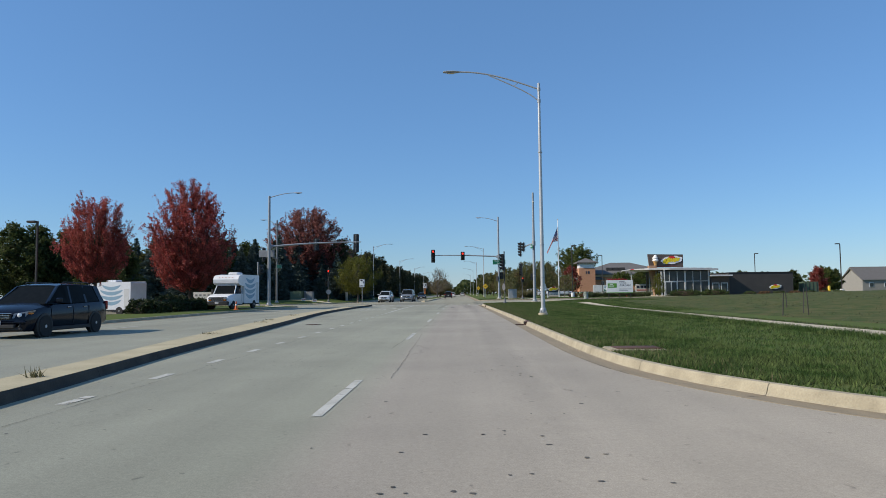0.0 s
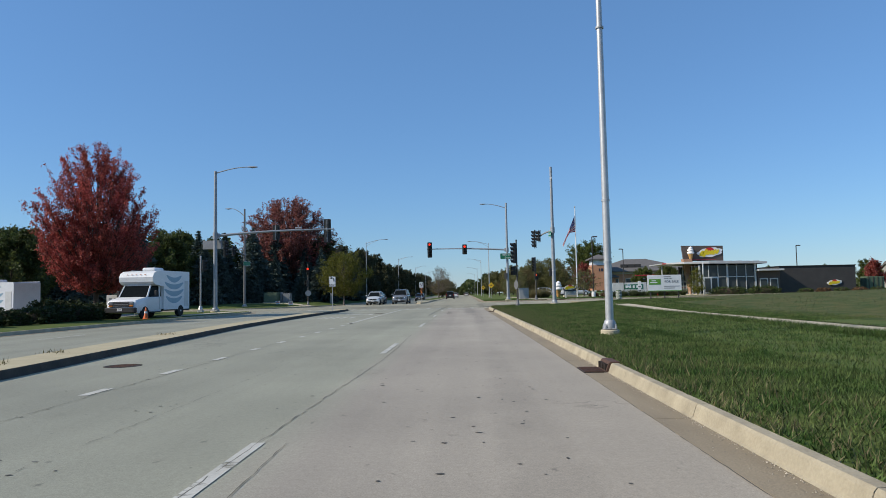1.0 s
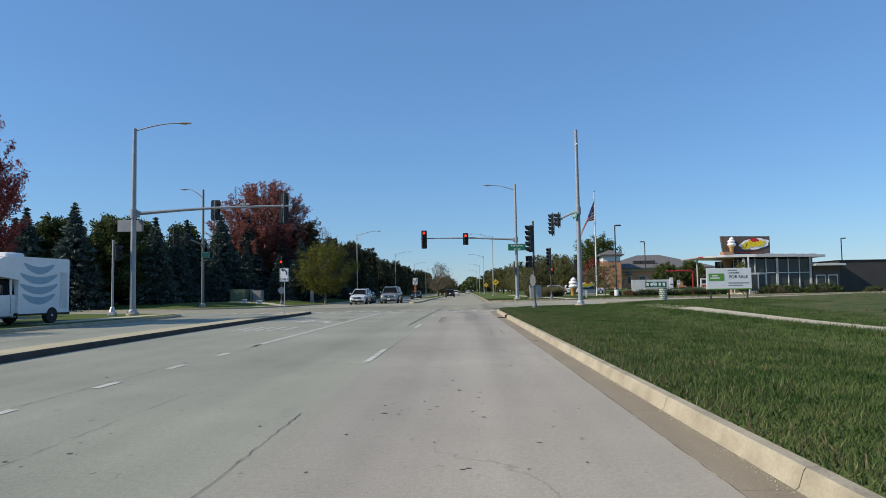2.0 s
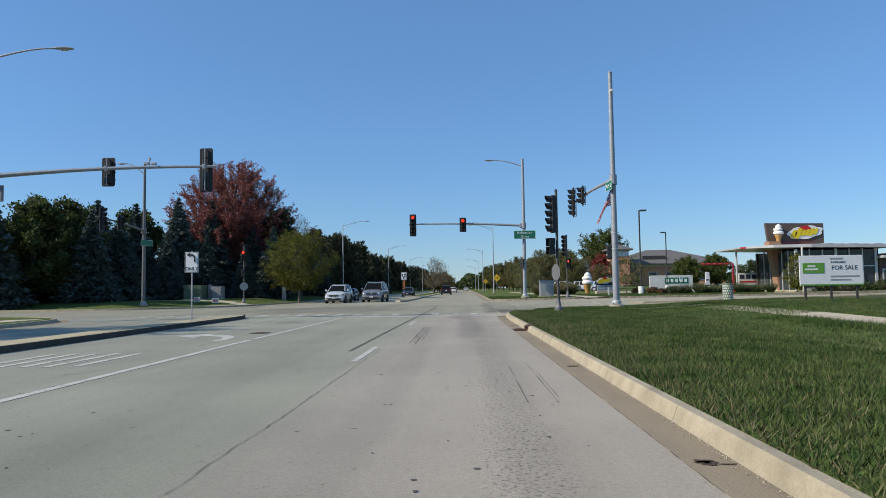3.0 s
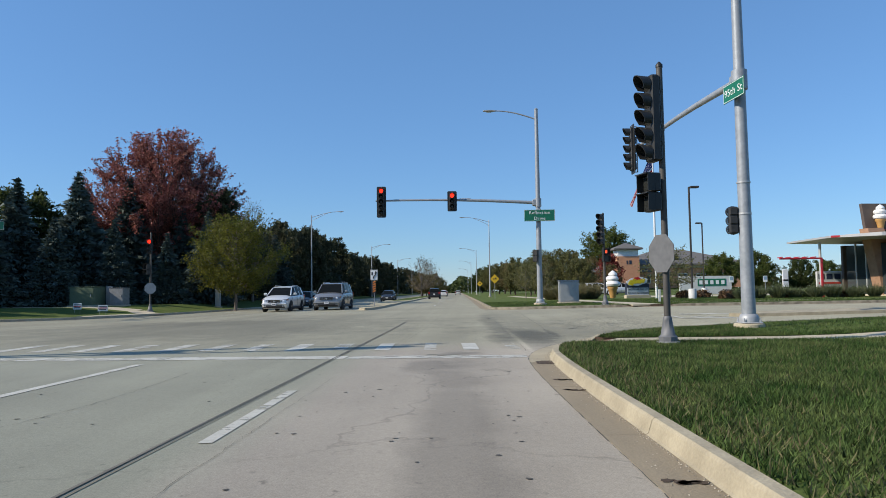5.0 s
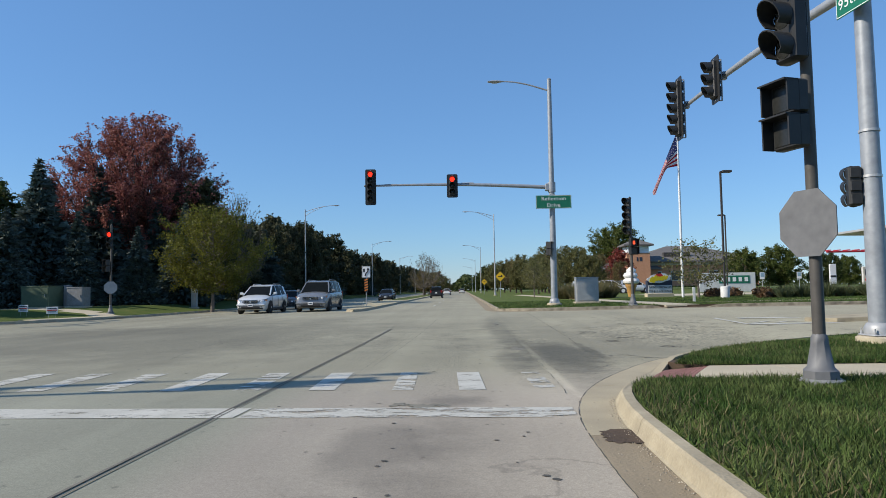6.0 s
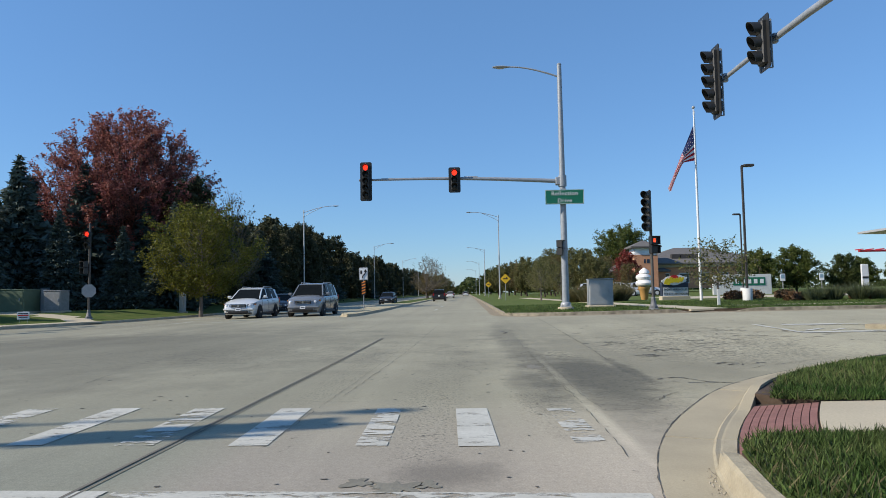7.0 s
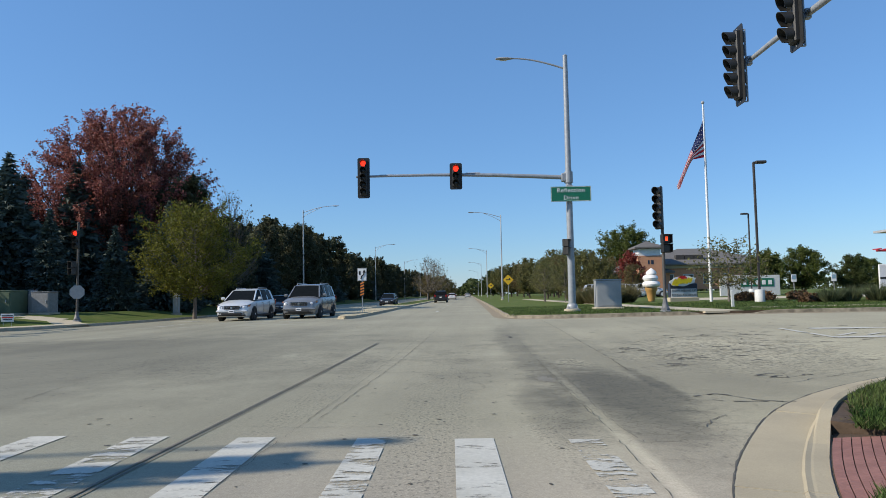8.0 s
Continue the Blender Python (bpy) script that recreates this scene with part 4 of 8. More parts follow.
for i, (path, w) in enumerate((
        ([(-0.42, 10), (-0.45, 13.6), (-0.5, 15), (-0.52, 17.5), (-0.62, 22)], 0.028), ([(-1.0, 16), (-0.85, 24), (-0.7, 30), (-0.8, 38)], 0.035),
        ([(-0.80, 44), (-0.79, 48.6), (-0.76, 50), (-0.75, 52.7), (-0.72, 58)], 0.028), ([(-0.75, 60), (-0.65, 66), (-0.6, 72)], 0.015), ([(-0.25, 77), (-0.10, 84), (0.02, 91)], 0.02), ([(-0.85, 79.25), (0.2, 79.12), (1.25, 79.24)], 0.025), ([(4.13, 80.8), (4.5, 80.98), (4.72, 80.5), (5.1, 80.3)], 0.13), ([(4.25, 80.55), (4.6, 80.35), (4.85, 80.4)], 0.10), ([(3.66, 78.96), (3.8, 79.3), (4.06, 79.55)], 0.06), ([(2.93, 84.9), (2.88, 81.2), (2.86, 79.3), (2.93, 78.2)], 0.02), ([(2.72, 84.8), (2.73, 81.2), (2.72, 79.2)], 0.02), ([(2.5, 91.8), (2.62, 91.2), (2.5, 90.9)], 0.25),
        ([(-8, 84), (-6, 88), (-5.5, 93), (-4, 97)], 0.04), ([(-12, 84), (-10, 88), (-8, 91)], 0.04), ([(-9.2, 82.6), (-7, 83.2), (-5.2, 84.3), (-3.2, 86.2)], 0.05), ([(-12, 88), (-9, 89.5), (-6.5, 92)], 0.06), ([(-5.0, 97), (-3.4, 99), (-2.2, 102)], 0.05), ([(-8.4, 96), (-6, 99.5), (-5.2, 103)], 0.05), ([(-3.6, 86), (-2.4, 91), (-2.0, 97)], 0.035), ([(-0.1, 79.5), (0.15, 86), (0.4, 96)], 0.03),
        ([(4.0, 83.6), (4.1, 85.5), (4.3, 95), (4.4, 100)], 0.05), ([(5.2, 83.1), (4.7, 83.3), (4.3, 84.0)], 0.05), ([(7.4, 88.4), (8.6, 88.0), (9.6, 88.1)], 0.13), ([(6.0, 90.2), (7.6, 90.0), (8.6, 90.4)], 0.10), ([(-1, 19.5), (0.8, 19.7), (2.6, 19.4)], 0.02),
        ([(-3.4, 67), (-3.0, 70), (-3.1, 73)], 0.03), ([(3.4, 9.8), (4.6, 8.2), (6.5, 6.4)], 0.03), ([(5.6, 81.8), (8, 83.4), (12, 85), (16, 85.7)], 0.05),
        ([(6.5, 86), (8.4, 87.2), (9.3, 87)], 0.09), ([(5, 88.5), (6.6, 90), (8.2, 90.2)], 0.08), ([(7.2, 92), (9, 93.4), (11, 93.2)], 0.08), ([(10.5, 88.6), (12.6, 89.2), (14.2, 88.9)], 0.07))):
    crack(path, w, 40 + i)



def manhole(x, y, r):
    t = thing("manhole_cover", (x, y, level(x, y)), label="dark round iron manhole cover in the lane", category="manhole cover")
    part("cover", Shape().spin((0, 0, -0.05), [(r, 0), (r, 0.056), (r * 0.9, 0.058), (r * 0.88, 0.054), (0.02, 0.054)], 24), "iron_dark", t)
    for k in range(5):
        part("cover_rib", Shape().box((0, -0.6 * r + 0.3 * r * k, 0.007), (r * 1.2 * math.sqrt(max(0.1, 1 - (0.6 - 0.3 * k) ** 2)), 0.04, 0.006)), "iron", t, smooth=False)


manhole(-5.85, 29.3, 0.36)
manhole(-5.2, 64.1, 0.33)

crack([(-3.98, 2), (-4.08, 20), (-4.42, 36), (-4.7, 47)], 0.035, 611, "lane_joint", gap=0.10)
crack([(-2.6, 12), (-2.5, 26), (-2.75, 40)], 0.02, 612, "lane_joint", gap=0.3)

# Joint between gutter and pavement, ragged with dirt.
joint = []
for p, q in zip(inset(pts_rn, -0.40), inset(pts_rn, -1.40)):
    c = pts_rn[len(joint)]
    joint.append(p + (q - p) * corner_flare(c))
joint = [p for p in joint if p.y > 10 and p.x < 12]
for s in range(0, len(joint) - 1, 12):
    line = joint[s:s + 13]
    if len(line) > 1:
        crack([(p.x, p.y) for p in line], 0.055 if line[0].y > 73 else 0.035, 400 + s, "gutter_joint", jag=0.3, gap=0.0 if line[0].y > 73 else 0.12)


def blot(name, cx, cy, rx, ry, seed, material, lift=0.005, n=26, rough=0.25):
    """An irregular flat patch on the pavement."""
    rnd = random.Random(seed)
    ring = []
    for k in range(n):
        a = 2 * math.pi * k / n
        f = 1 + rough * rnd.uniform(-1, 1)
        c, s = math.cos(a), math.sin(a)
        e = max(abs(c), abs(s)) ** 0.6
        ring.append((cx + rx * f * c / e, cy + ry * f * s / e))
    part(name, Shape().add([(x, y, level(x, y) + lift) for x, y in ring], [tuple(range(n))]), material, wear, smooth=False)


crack([(2.68, 76.3), (2.72, 78), (2.76, 80), (2.74, 84), (2.74, 90)], 0.022, 630, "seam_crack", gap=0.25)
for k, run in enumerate((((-6.5, 83.8), (-6.1, 84.1), (-4.8, 84.9), (-5.1, 88.0), (-4.7, 91.6)), ((-4.3, 81.2), (-4.5, 82.8), (-4.1, 83.9)), ((-7.6, 91.1), (-8.1, 95.2), (-9.5, 102.9)), ((-4.7, 94.1), (-4.7, 96.3), (-4.5, 99.3)), ((-5.3, 82.2), (-5.1, 83.4), (-4.6, 83.6)))):
    crack(list(run), 0.035, 660 + k, "wandering_crack", jag=1.2, gap=0.2)
rq = random.Random(91)
for cx, cy, rx, ry, n in ((4.6, 87.0, 0.4, 0.4, 7), (5.2, 85.6, 0.6, 0.5, 8), (6.2, 87.2, 0.9, 0.6, 8), (7.6, 88.2, 1.2, 1.0, 8), (5.9, 82.6, 0.4, 0.3, 5), (9.2, 90.2, 1.6, 1.2, 8), (6.6, 90.6, 1.2, 0.8, 6), (4.65, 84.3, 0.35, 0.4, 5)):
    for k in range(n):
        x, y = rq.gauss(cx, rx * 0.6), rq.gauss(cy, ry * 0.6)
        ln = rq.uniform(0.12, 0.55)
        dy = rq.uniform(-0.4, 0.4) * ln
        crack([(x, y), (x + ln * 0.35, y + dy + rq.uniform(-0.12, 0.12)), (x + ln * 0.7, y + dy * 0.3 + rq.uniform(-0.12, 0.12)), (x + ln, y + dy)], rq.uniform(0.08, 0.22), 700 + k + int(cx * 100), "pothole_crack", jag=2.2, gap=0.12)
for k, (x, y, rx, ry) in enumerate(((0.71, 75.66, 0.08, 0.10), (1.0, 75.56, 0.16, 0.12), (1.2, 75.62, 0.07, 0.08), (2.5, 91.8, 0.08, 0.35), (2.58, 82.6, 0.12, 0.3))):
    blot("pothole", x, y, rx, ry, 2 + k, "patch", rough=0.45)
blot("dirt_patch", 2.82, 73.92, 0.20, 0.27, 41, "soil", 0.009, n=40, rough=0.16)
blot("dirt_patch", 2.90, 73.77, 0.12, 0.14, 42, "soil", 0.011, n=30, rough=0.2)
rj = random.Random(57)
for y in (71.6, 66.5, 64.8, 70.6, 60.4, 54.5, 48.4):
    foot = 2.87 + max(0, (66 - y)) * 0.009
    for k in range(5):
        blot("leaf_litter", foot - rj.uniform(0.02, 0.24), y + rj.gauss(0, 0.03), rj.uniform(0.03, 0.09), rj.uniform(0.015, 0.06), 800 + k + int(y * 10), "soil", 0.009, n=14, rough=0.4)

# Gravel swept into the gutter: uncountable.
grit, rg = Shape(), random.Random(31)
foot = [p for p in inset(pts_rn, -0.03) if 12 < p.y < 76 and p.x < 4]
for k in range(4200):
    i = rg.randrange(len(foot) - 1)
    q = foot[i] + (foot[i + 1] - foot[i]) * rg.random()
    x, y = q.x - (abs(rg.gauss(0, 0.035)) if rg.random() < 0.85 else rg.uniform(0, 0.36)), q.y
    r = rg.uniform(0.003, 0.009)
    grit.add([(x + r, y, 0.006), (x, y + r, 0.006), (x - r, y, 0.006), (x, y - r, 0.006), (x, y, 0.006 + r)], [(0, 1, 4), (1, 2, 4), (2, 3, 4), (3, 0, 4)])
tagged(part("gutter_gravel", grit, "gravel", wear, smooth=False), kind="stuff")

# Pits and flecks in the pavement: uncountable.
pits, rp = Shape(), random.Random(77)
for k in range(1250):
    lane_x = rp.choice((1.55, 1.75, -0.1, -2.6, -4.2, -6.4, 0.8))
    x, y = rp.gauss(lane_x, 0.45), rp.uniform(2, 100)
    w, d = rp.uniform(0.008, 0.034) * (1.4 if rp.random() < 0.12 else 1.0), rp.uniform(0.006, 0.018)
    if k > 1110:
        x, y = rp.uniform(4.5, 14), rp.gauss(89.5, 3.4)
        w, d = rp.uniform(0.02, 0.20), rp.uniform(0.006, 0.03)
        if y < 84.5 + 0.15 * (x - 8):
            continue
    if x > 2.3 and y < 80:
        continue
    n = 6
    ring = [(x + w * rp.uniform(0.6, 1.2) * math.cos(2 * math.pi * i / n), y + d * 1.6 * rp.uniform(0.6, 1.2) * math.sin(2 * math.pi * i / n)) for i in range(n)]
    pits.add([(a, b, level(a, b) + 0.0045) for a, b in ring], [tuple(range(n))])
tagged(part("pavement_pits", pits, "tar", wear, smooth=False), kind="stuff")

# ---- poles, signals and signs ----


def signal_head(owner, at, turn, n, lit=None, back=True, size=0.36):
    """A traffic signal head of n sections that faces -y before the turn; at is its middle."""
    m = pose(*at, 0, 0, turn)
    h = n * size
    s = Shape().box((0, 0.0, 0), (size * 0.94, 0.20, h), bev=0.03)
    for i in range(n):
        s.box((0, 0.11, (i - (n - 1) / 2) * size), (size * 0.8, 0.05, size * 0.86), bev=0.02)
    head = part("signal_head", s, "black", owner, at=m)
    if back:
        w = size / 2 + 0.13
        plate = Shape()
        z = h / 2 + 0.13
        ring_o = [(-w, -z + 0.06), (-w + 0.06, -z), (w - 0.06, -z), (w, -z + 0.06), (w, z - 0.06), (w - 0.06, z), (-w + 0.06, z), (-w, z - 0.06)]
        plate.prism(ring_o, 0.012, 0.03)
        part("backplate", plate, "black", head)
    for i in range(n):
        zc = ((n - 1) / 2 - i) * size
        on = i == lit
        lens = Shape().spin((0, -0.105, zc), [(0.001, -0.035), (0.08, -0.025), (0.14, 0.0), (0.15, 0.02)], 16, "y")
        part("lens", lens, "red_on" if on else "lens", head, "lit red lens" if on else "")
        rows = []
        for k in range(13):
            a = radians(-50 + 280 * k / 12)
            c, q = math.cos(a), math.sin(a)
            d = 0.16 + 0.12 * max(0, (q + 0.4) / 1.4)
            rows.append([Vector((0.165 * c, -0.1, zc + 0.165 * q)), Vector((0.165 * c, -0.1 - d, zc + 0.165 * q + 0.01)),
                         Vector((0.150 * c, -0.1 - d, zc + 0.150 * q + 0.01)), Vector((0.150 * c, -0.1, zc + 0.150 * q))])
        part("visor", Shape().loft(rows), "black", head)
    return head


def walk_signal(owner, at, turn, lit=False):
    head = part("walk_signal", Shape().box((0, 0, 0.2), (0.42, 0.16, 0.38), bev=0.02).box((0, 0, -0.2), (0.42, 0.16, 0.38), bev=0.02).box((0, 0.05, 0), (0.1, 0.06, 0.6), bev=0.01), "black", owner, at=pose(*at, 0, 0, turn))
    for z in (0.2, -0.2):
        part("hood", Shape().box((0, -0.17, z + 0.175), (0.42, 0.2, 0.02)).box((-0.2, -0.15, z), (0.02, 0.16, 0.36)).box((0.2, -0.15, z), (0.02, 0.16, 0.36)), "black", head)
        part("screen", Shape().box((0, -0.085, z), (0.34, 0.012, 0.3), bev=0.01), "lens", head)
    if lit:
        hand = Shape().box((0.0, -0.095, 0.16), (0.12, 0.01, 0.1), bev=0.01)
        for k in range(4):
            hand.box((-0.045 + 0.03 * k, -0.095, 0.245), (0.02, 0.01, 0.1), bev=0.005)
        part("hand_symbol", hand, "amber_on", head, "lit orange hand symbol")
    return head


def octagon_back(owner, at, turn, r=0.42, tone="post_dark"):
    ring = [(r * math.cos(radians(22.5 + 45 * k)), r * math.sin(radians(22.5 + 45 * k))) for k in range(8)]
    return part("octagon_plate", Shape().prism(ring, -0.006, 0.006).box((0, 0.02, 0), (0.06, 0.03, 0.7)), tone, owner, "plain grey back of an octagonal plate", at=pose(*at, 0, 0, turn), smooth=False)


def lamp_head(owner, at, turn, material="galv"):
    """A flat cobra head lamp pointing along +x before the turn."""
    rows = []
    for x, w, z0, z1 in ((-0.15, 0.05, -0.03, 0.03), (0.0, 0.09, -0.05, 0.05), (0.2, 0.16, -0.07, 0.07), (0.55, 0.17, -0.06, 0.07), (0.78, 0.10, -0.04, 0.04)):
        rows.append([Vector((x, w * math.cos(a), (z0 if math.sin(a) < 0 else z1) * abs(math.sin(a)))) for a in [2 * math.pi * k / 10 for k in range(10)]])
    lamp = part("lamp_head", Shape().loft(rows), material, owner, at=pose(*at, 0, 0, turn))
    part("lamp_glass", Shape().box((0.38, 0, -0.075), (0.34, 0.2, 0.03), bev=0.03), "lamp_glass", lamp)
    return lamp


def foundation(owner, r, h=0.12, bolts=True):
    part("base_plate", Shape().box((0, 0, h + 0.02), (r * 2.6, r * 2.6, 0.04), bev=0.02).spin((0, 0, h + 0.04), [(r * 1.25, 0), (r * 1.25, 0.12), (r * 1.05, 0.2), (r * 0.9, 0.22)], 12), "galv", owner)
    part("footing", Shape().spin((0, 0, -0.3), [(r * 1.9, 0), (r * 1.9, 0.28 + h), (r * 1.75, 0.3 + h)], 12), "walk", owner)
    if bolts:
        for a in (45, 135, 225, 315):
            part("anchor_bolt", Shape().spin((r * 1.45 * math.cos(radians(a)), r * 1.45 * math.sin(radians(a)), h + 0.04), [(0.03, 0), (0.03, 0.05), (0.015, 0.055), (0.015, 0.11)], 6), "galv", owner)


def davit(owner, z, length, rise, turn, r=0.045, material="galv", drop=0.0):
    """A curved lamp arm from the pole at height z; the lamp sits at its end."""
    pts = []
    for k in range(9):
        u = k / 8
        pts.append(Vector((length * u, 0, z + rise * math.sin(u * math.pi / 2))))
    m = pose(0, 0, 0, 0, 0, turn)
    part("lamp_arm", Shape().tube([m @ p for p in pts], [r * 1.15 * (1 - 0.3 * k / 8) for k in range(9)], 8), material, owner)
    end = m @ pts[-1]
    lamp_head(owner, (end.x, end.y, end.z), turn)


def mast_pole(place, label, height, arm_z, arm_to, heads, davit_spec=None, r=0.19, group="signal poles", steel="galv_pole"):
    """A tall steel signal pole with a mast arm. arm_to: the arm's end in pole coordinates; heads: (share of the arm, sections, lit, turn)."""
    t = thing("signal_pole", place, label=label, category="traffic signal", group=group)
    foundation(t, r * 1.15)
    part("pole", Shape().tube([(0, 0, 0.12), (0, 0, height * 0.5), (0, 0, height)], [r, r * 0.82, r * 0.62], 14), steel, t)
    part("pole_cap", Shape().spin((0, 0, height), [(r * 0.66, 0), (r * 0.66, 0.04), (r * 0.3, 0.1)], 12), steel, t)
    part("arm_collar", Shape().spin((0, 0, arm_z - 0.28), [(r * 1.15, 0), (r * 1.15, 0.56)], 14).box((arm_to[0] * 0.02, arm_to[1] * 0.02, arm_z), (0.3, 0.3, 0.42), bev=0.03), steel, t)
    end = Vector(arm_to)
    start = Vector((0, 0, arm_z)) + Vector((end.x, end.y, 0)).normalized() * 0.1
    pts = [start + (end - start) * (k / 6) + Vector((0, 0, 0.12 * math.sin(math.pi * k / 6))) for k in range(7)]
    part("mast_arm", Shape().tube(pts, [0.115 - 0.01 * k for k in range(7)], 10), steel, t)
    part("arm_cap", Shape().spin(end, [(0.06, -0.04), (0.06, 0.04)], 10, "x"), steel, t)
    way = Vector((end.x, end.y, 0)).normalized()
    for share, n, lit, turn in heads:
        p = start + (end - start) * share + Vector((0, 0, 0.12 * math.sin(math.pi * share)))
        off = Matrix.Rotation(radians(turn), 4, "Z") @ Vector((0, -0.28, 0))
        q = p + off - Vector((0, 0, 0.12))
        signal_head(t, q, turn, n, lit)
        h = n * 0.18 + 0.06
        back = Matrix.Rotation(radians(turn), 4, "Z") @ Vector((0, 0.2, 0))
        g = q + back
        part("hanger", Shape().tube([g - Vector((0, 0, h)), g + Vector((0, 0, h))], 0.025, 6).tube([g - Vector((0, 0, h)), q - Vector((0, 0, h))], 0.02, 6).tube([g + Vector((0, 0, h)), q + Vector((0, 0, h))], 0.02, 6).box(p, (0.14, 0.14, 0.24), bev=0.02), steel, t)
    if davit_spec:
        davit(t, *davit_spec)
    return t


def ground_at(x, y, lift=0.135):
    return (x, y, level(x, y) + lift + land(x, y))


def name_plate(owner, at, turn, lines, w, h, size, both=False):
    board = part("name_plate", Shape().box((0, 0, 0), (w, 0.02, h), bev=0.008), "sign_green", owner, "green street name plate with white letters", at=pose(*at, 0, 0, turn))
    for k, text in enumerate(lines):
        z = (len(lines) - 1) / 2 * size * 1.25 - k * size * 1.25
        part("lettering", lettering(text, size, 0.003, 1.12), "sign_white", board, at=(0, -0.014, z - 0.01))
    rim = Shape()
    for s in (-1, 1):
        rim.box((0, -0.012, s * (h / 2 - 0.025)), (w - 0.03, 0.004, 0.014)).box((s * (w / 2 - 0.025), -0.012, 0), (0.014, 0.004, h - 0.06))
    part("rim", rim, "sign_white", board)
    return board


# Far pole with the lit heads over the road.
far_pole = mast_pole(ground_at(6.62, 106.6), "tall galvanised signal pole with two lit red heads", 12.95, 6.72, (-10.7, 0, 7.0),
                     [(0.965, 5, 0, 0), (0.525, 3, 0, 0)], (12.3, 2.75, 0.62, 180))
name_plate(far_pole, (0.05, -0.3, 5.84), 0, ("Reflection", "Drive"), 2.0, 0.76, 0.30)
for z in (5.85, 6.25):
    part("plate_bracket", Shape().box((0, -0.22, z), (0.3, 0.14, 0.06)), "galv", far_pole)
walk_signal(far_pole, (-0.28, -0.15, 3.2), 60)
for share in (0.45, 0.86):
    part("arm_sensor", Shape().box((-10.7 * share, 0, 7.05), (0.75, 0.12, 0.06), bev=0.02), "galv", far_pole)

# Right near pole; its arm spans the side street.
right_pole = mast_pole(ground_at(9.48, 81.4), "tall galvanised signal pole with an arm over the side street", 13.2, 7.1, (-0.6, 9.1, 7.05),
                       [(0.96, 5, None, -90), (0.66, 3, None, -90)])
name_plate(right_pole, (-0.30, -0.30, 6.72), -84, ("95th St",), 1.15, 0.52, 0.30)
part("plate_bracket", Shape().box((-0.15, -0.2, 6.85), (0.25, 0.35, 0.05)), "galv", right_pole)
part("camera_box", Shape().box((0.0, -0.25, 12.1), (0.14, 0.4, 0.14), bev=0.03).tube([(0, 0, 12.1), (0, -0.2, 12.1)], 0.03, 6), "dull_white", right_pole)
signal_head(right_pole, (-0.29, 0.1, 3.05), 168, 3, None, back=False, size=0.26)
for z in (3.2, 4.1):
    part("steel_band", Shape().spin((0, 0, z), [(0.19, 0), (0.19, 0.05)], 14), "alu", right_pole)

# Left near pole; its arm carries the heads for oncoming traffic, seen from behind.
left_pole = mast_pole(ground_at(-20.3, 73.0), "galvanised signal pole with heads facing oncoming traffic", 12.0, 6.5, (9.86, 1.4, 7.0),
                      [(0.945, 5, None, 180), (0.5, 3, None, 180)], (11.9, 2.75, 0.55, 8))
part("arm_sensor", Shape().tube([(6.9, 0.98, 6.86), (6.9, 0.98, 7.28)], 0.03, 6).box((6.75, 0.98, 7.13), (0.25, 0.1, 0.12), bev=0.02).box((7.1, 0.98, 7.11), (0.25, 0.1, 0.12), bev=0.02).box((6.9, 0.98, 7.33), (0.1, 0.1, 0.12), bev=0.02), "galv", left_pole)
part("blank_panel", Shape().box((-0.35, 0.3, 5.75), (1.7, 0.05, 0.75), bev=0.02), "sign_back", left_pole, "grey back of a street name panel")
# Lamp and signal pole on the far left corner; its arm spans the side street's other leg.
left_far_pole = mast_pole(ground_at(-27.7, 103.2), "dark weathered signal pole with a curved lamp arm", 12.7, 6.7, (-0.3, -7.4, 7.2),
                          [(0.95, 5, None, 90), (0.6, 3, None, 90)], (11.8, 1.75, 1.05, 180), r=0.17, steel="steel_dark")
name_plate(left_far_pole, (0.4, -0.3, 5.6), 74, ("",), 1.5, 0.55, 0.3)


def short_post(place, label, height, head_z, turn, n, lit, walk_z=None, walk_turn=0, walk_lit=False, plate_z=None, plate_turn=0, side=-0.28, brown=False):
    """A short post that carries a signal head at its side or on its top."""
    t = thing("signal_post", place, label=label, category="traffic signal", group="signal posts")
    part("post_base", Shape().spin((0, 0, 0.05), [(0.195, 0), (0.195, 0.10), (0.15, 0.14), (0.10, 0.40), (0.095, 0.48), (0.07, 0.52)], 8), "steel_dark", t)
    part("footing", Shape().spin((0, 0, -0.3), [(0.25, 0), (0.25, 0.34), (0.22, 0.36)], 12), "galv_dull", t)
    part("post", Shape().tube([(0, 0, 0.5), (0, 0, height)], [0.070, 0.064], 12), "post_dark" if brown else "galv", t)
    part("post_cap", Shape().spin((0, 0, height), [(0.075, 0), (0.075, 0.05), (0.02, 0.12)], 10), "black", t)
    off = Matrix.Rotation(radians(turn), 4, "Z") @ Vector((0, side, 0))
    signal_head(t, (off.x, off.y, head_z), turn, n, lit, back=False)
    for s in (-1, 1):
        part("head_bracket", Shape().tube([(0, 0, head_z + s * n * 0.17), (off.x, off.y, head_z + s * n * 0.17)], 0.025, 6), "black", t)
    if walk_z:
        o = Matrix.Rotation(radians(walk_turn), 4, "Z") @ Vector((0, -0.26, 0))
        walk_signal(t, (o.x, o.y, walk_z), walk_turn, walk_lit)
    if plate_z:
        o = Matrix.Rotation(radians(plate_turn), 4, "Z") @ Vector((0, -0.1, 0))
        octagon_back(t, (o.x, o.y, plate_z), plate_turn, tone="sign_back" if plate_turn > 0 else "steel_dark")
    return t


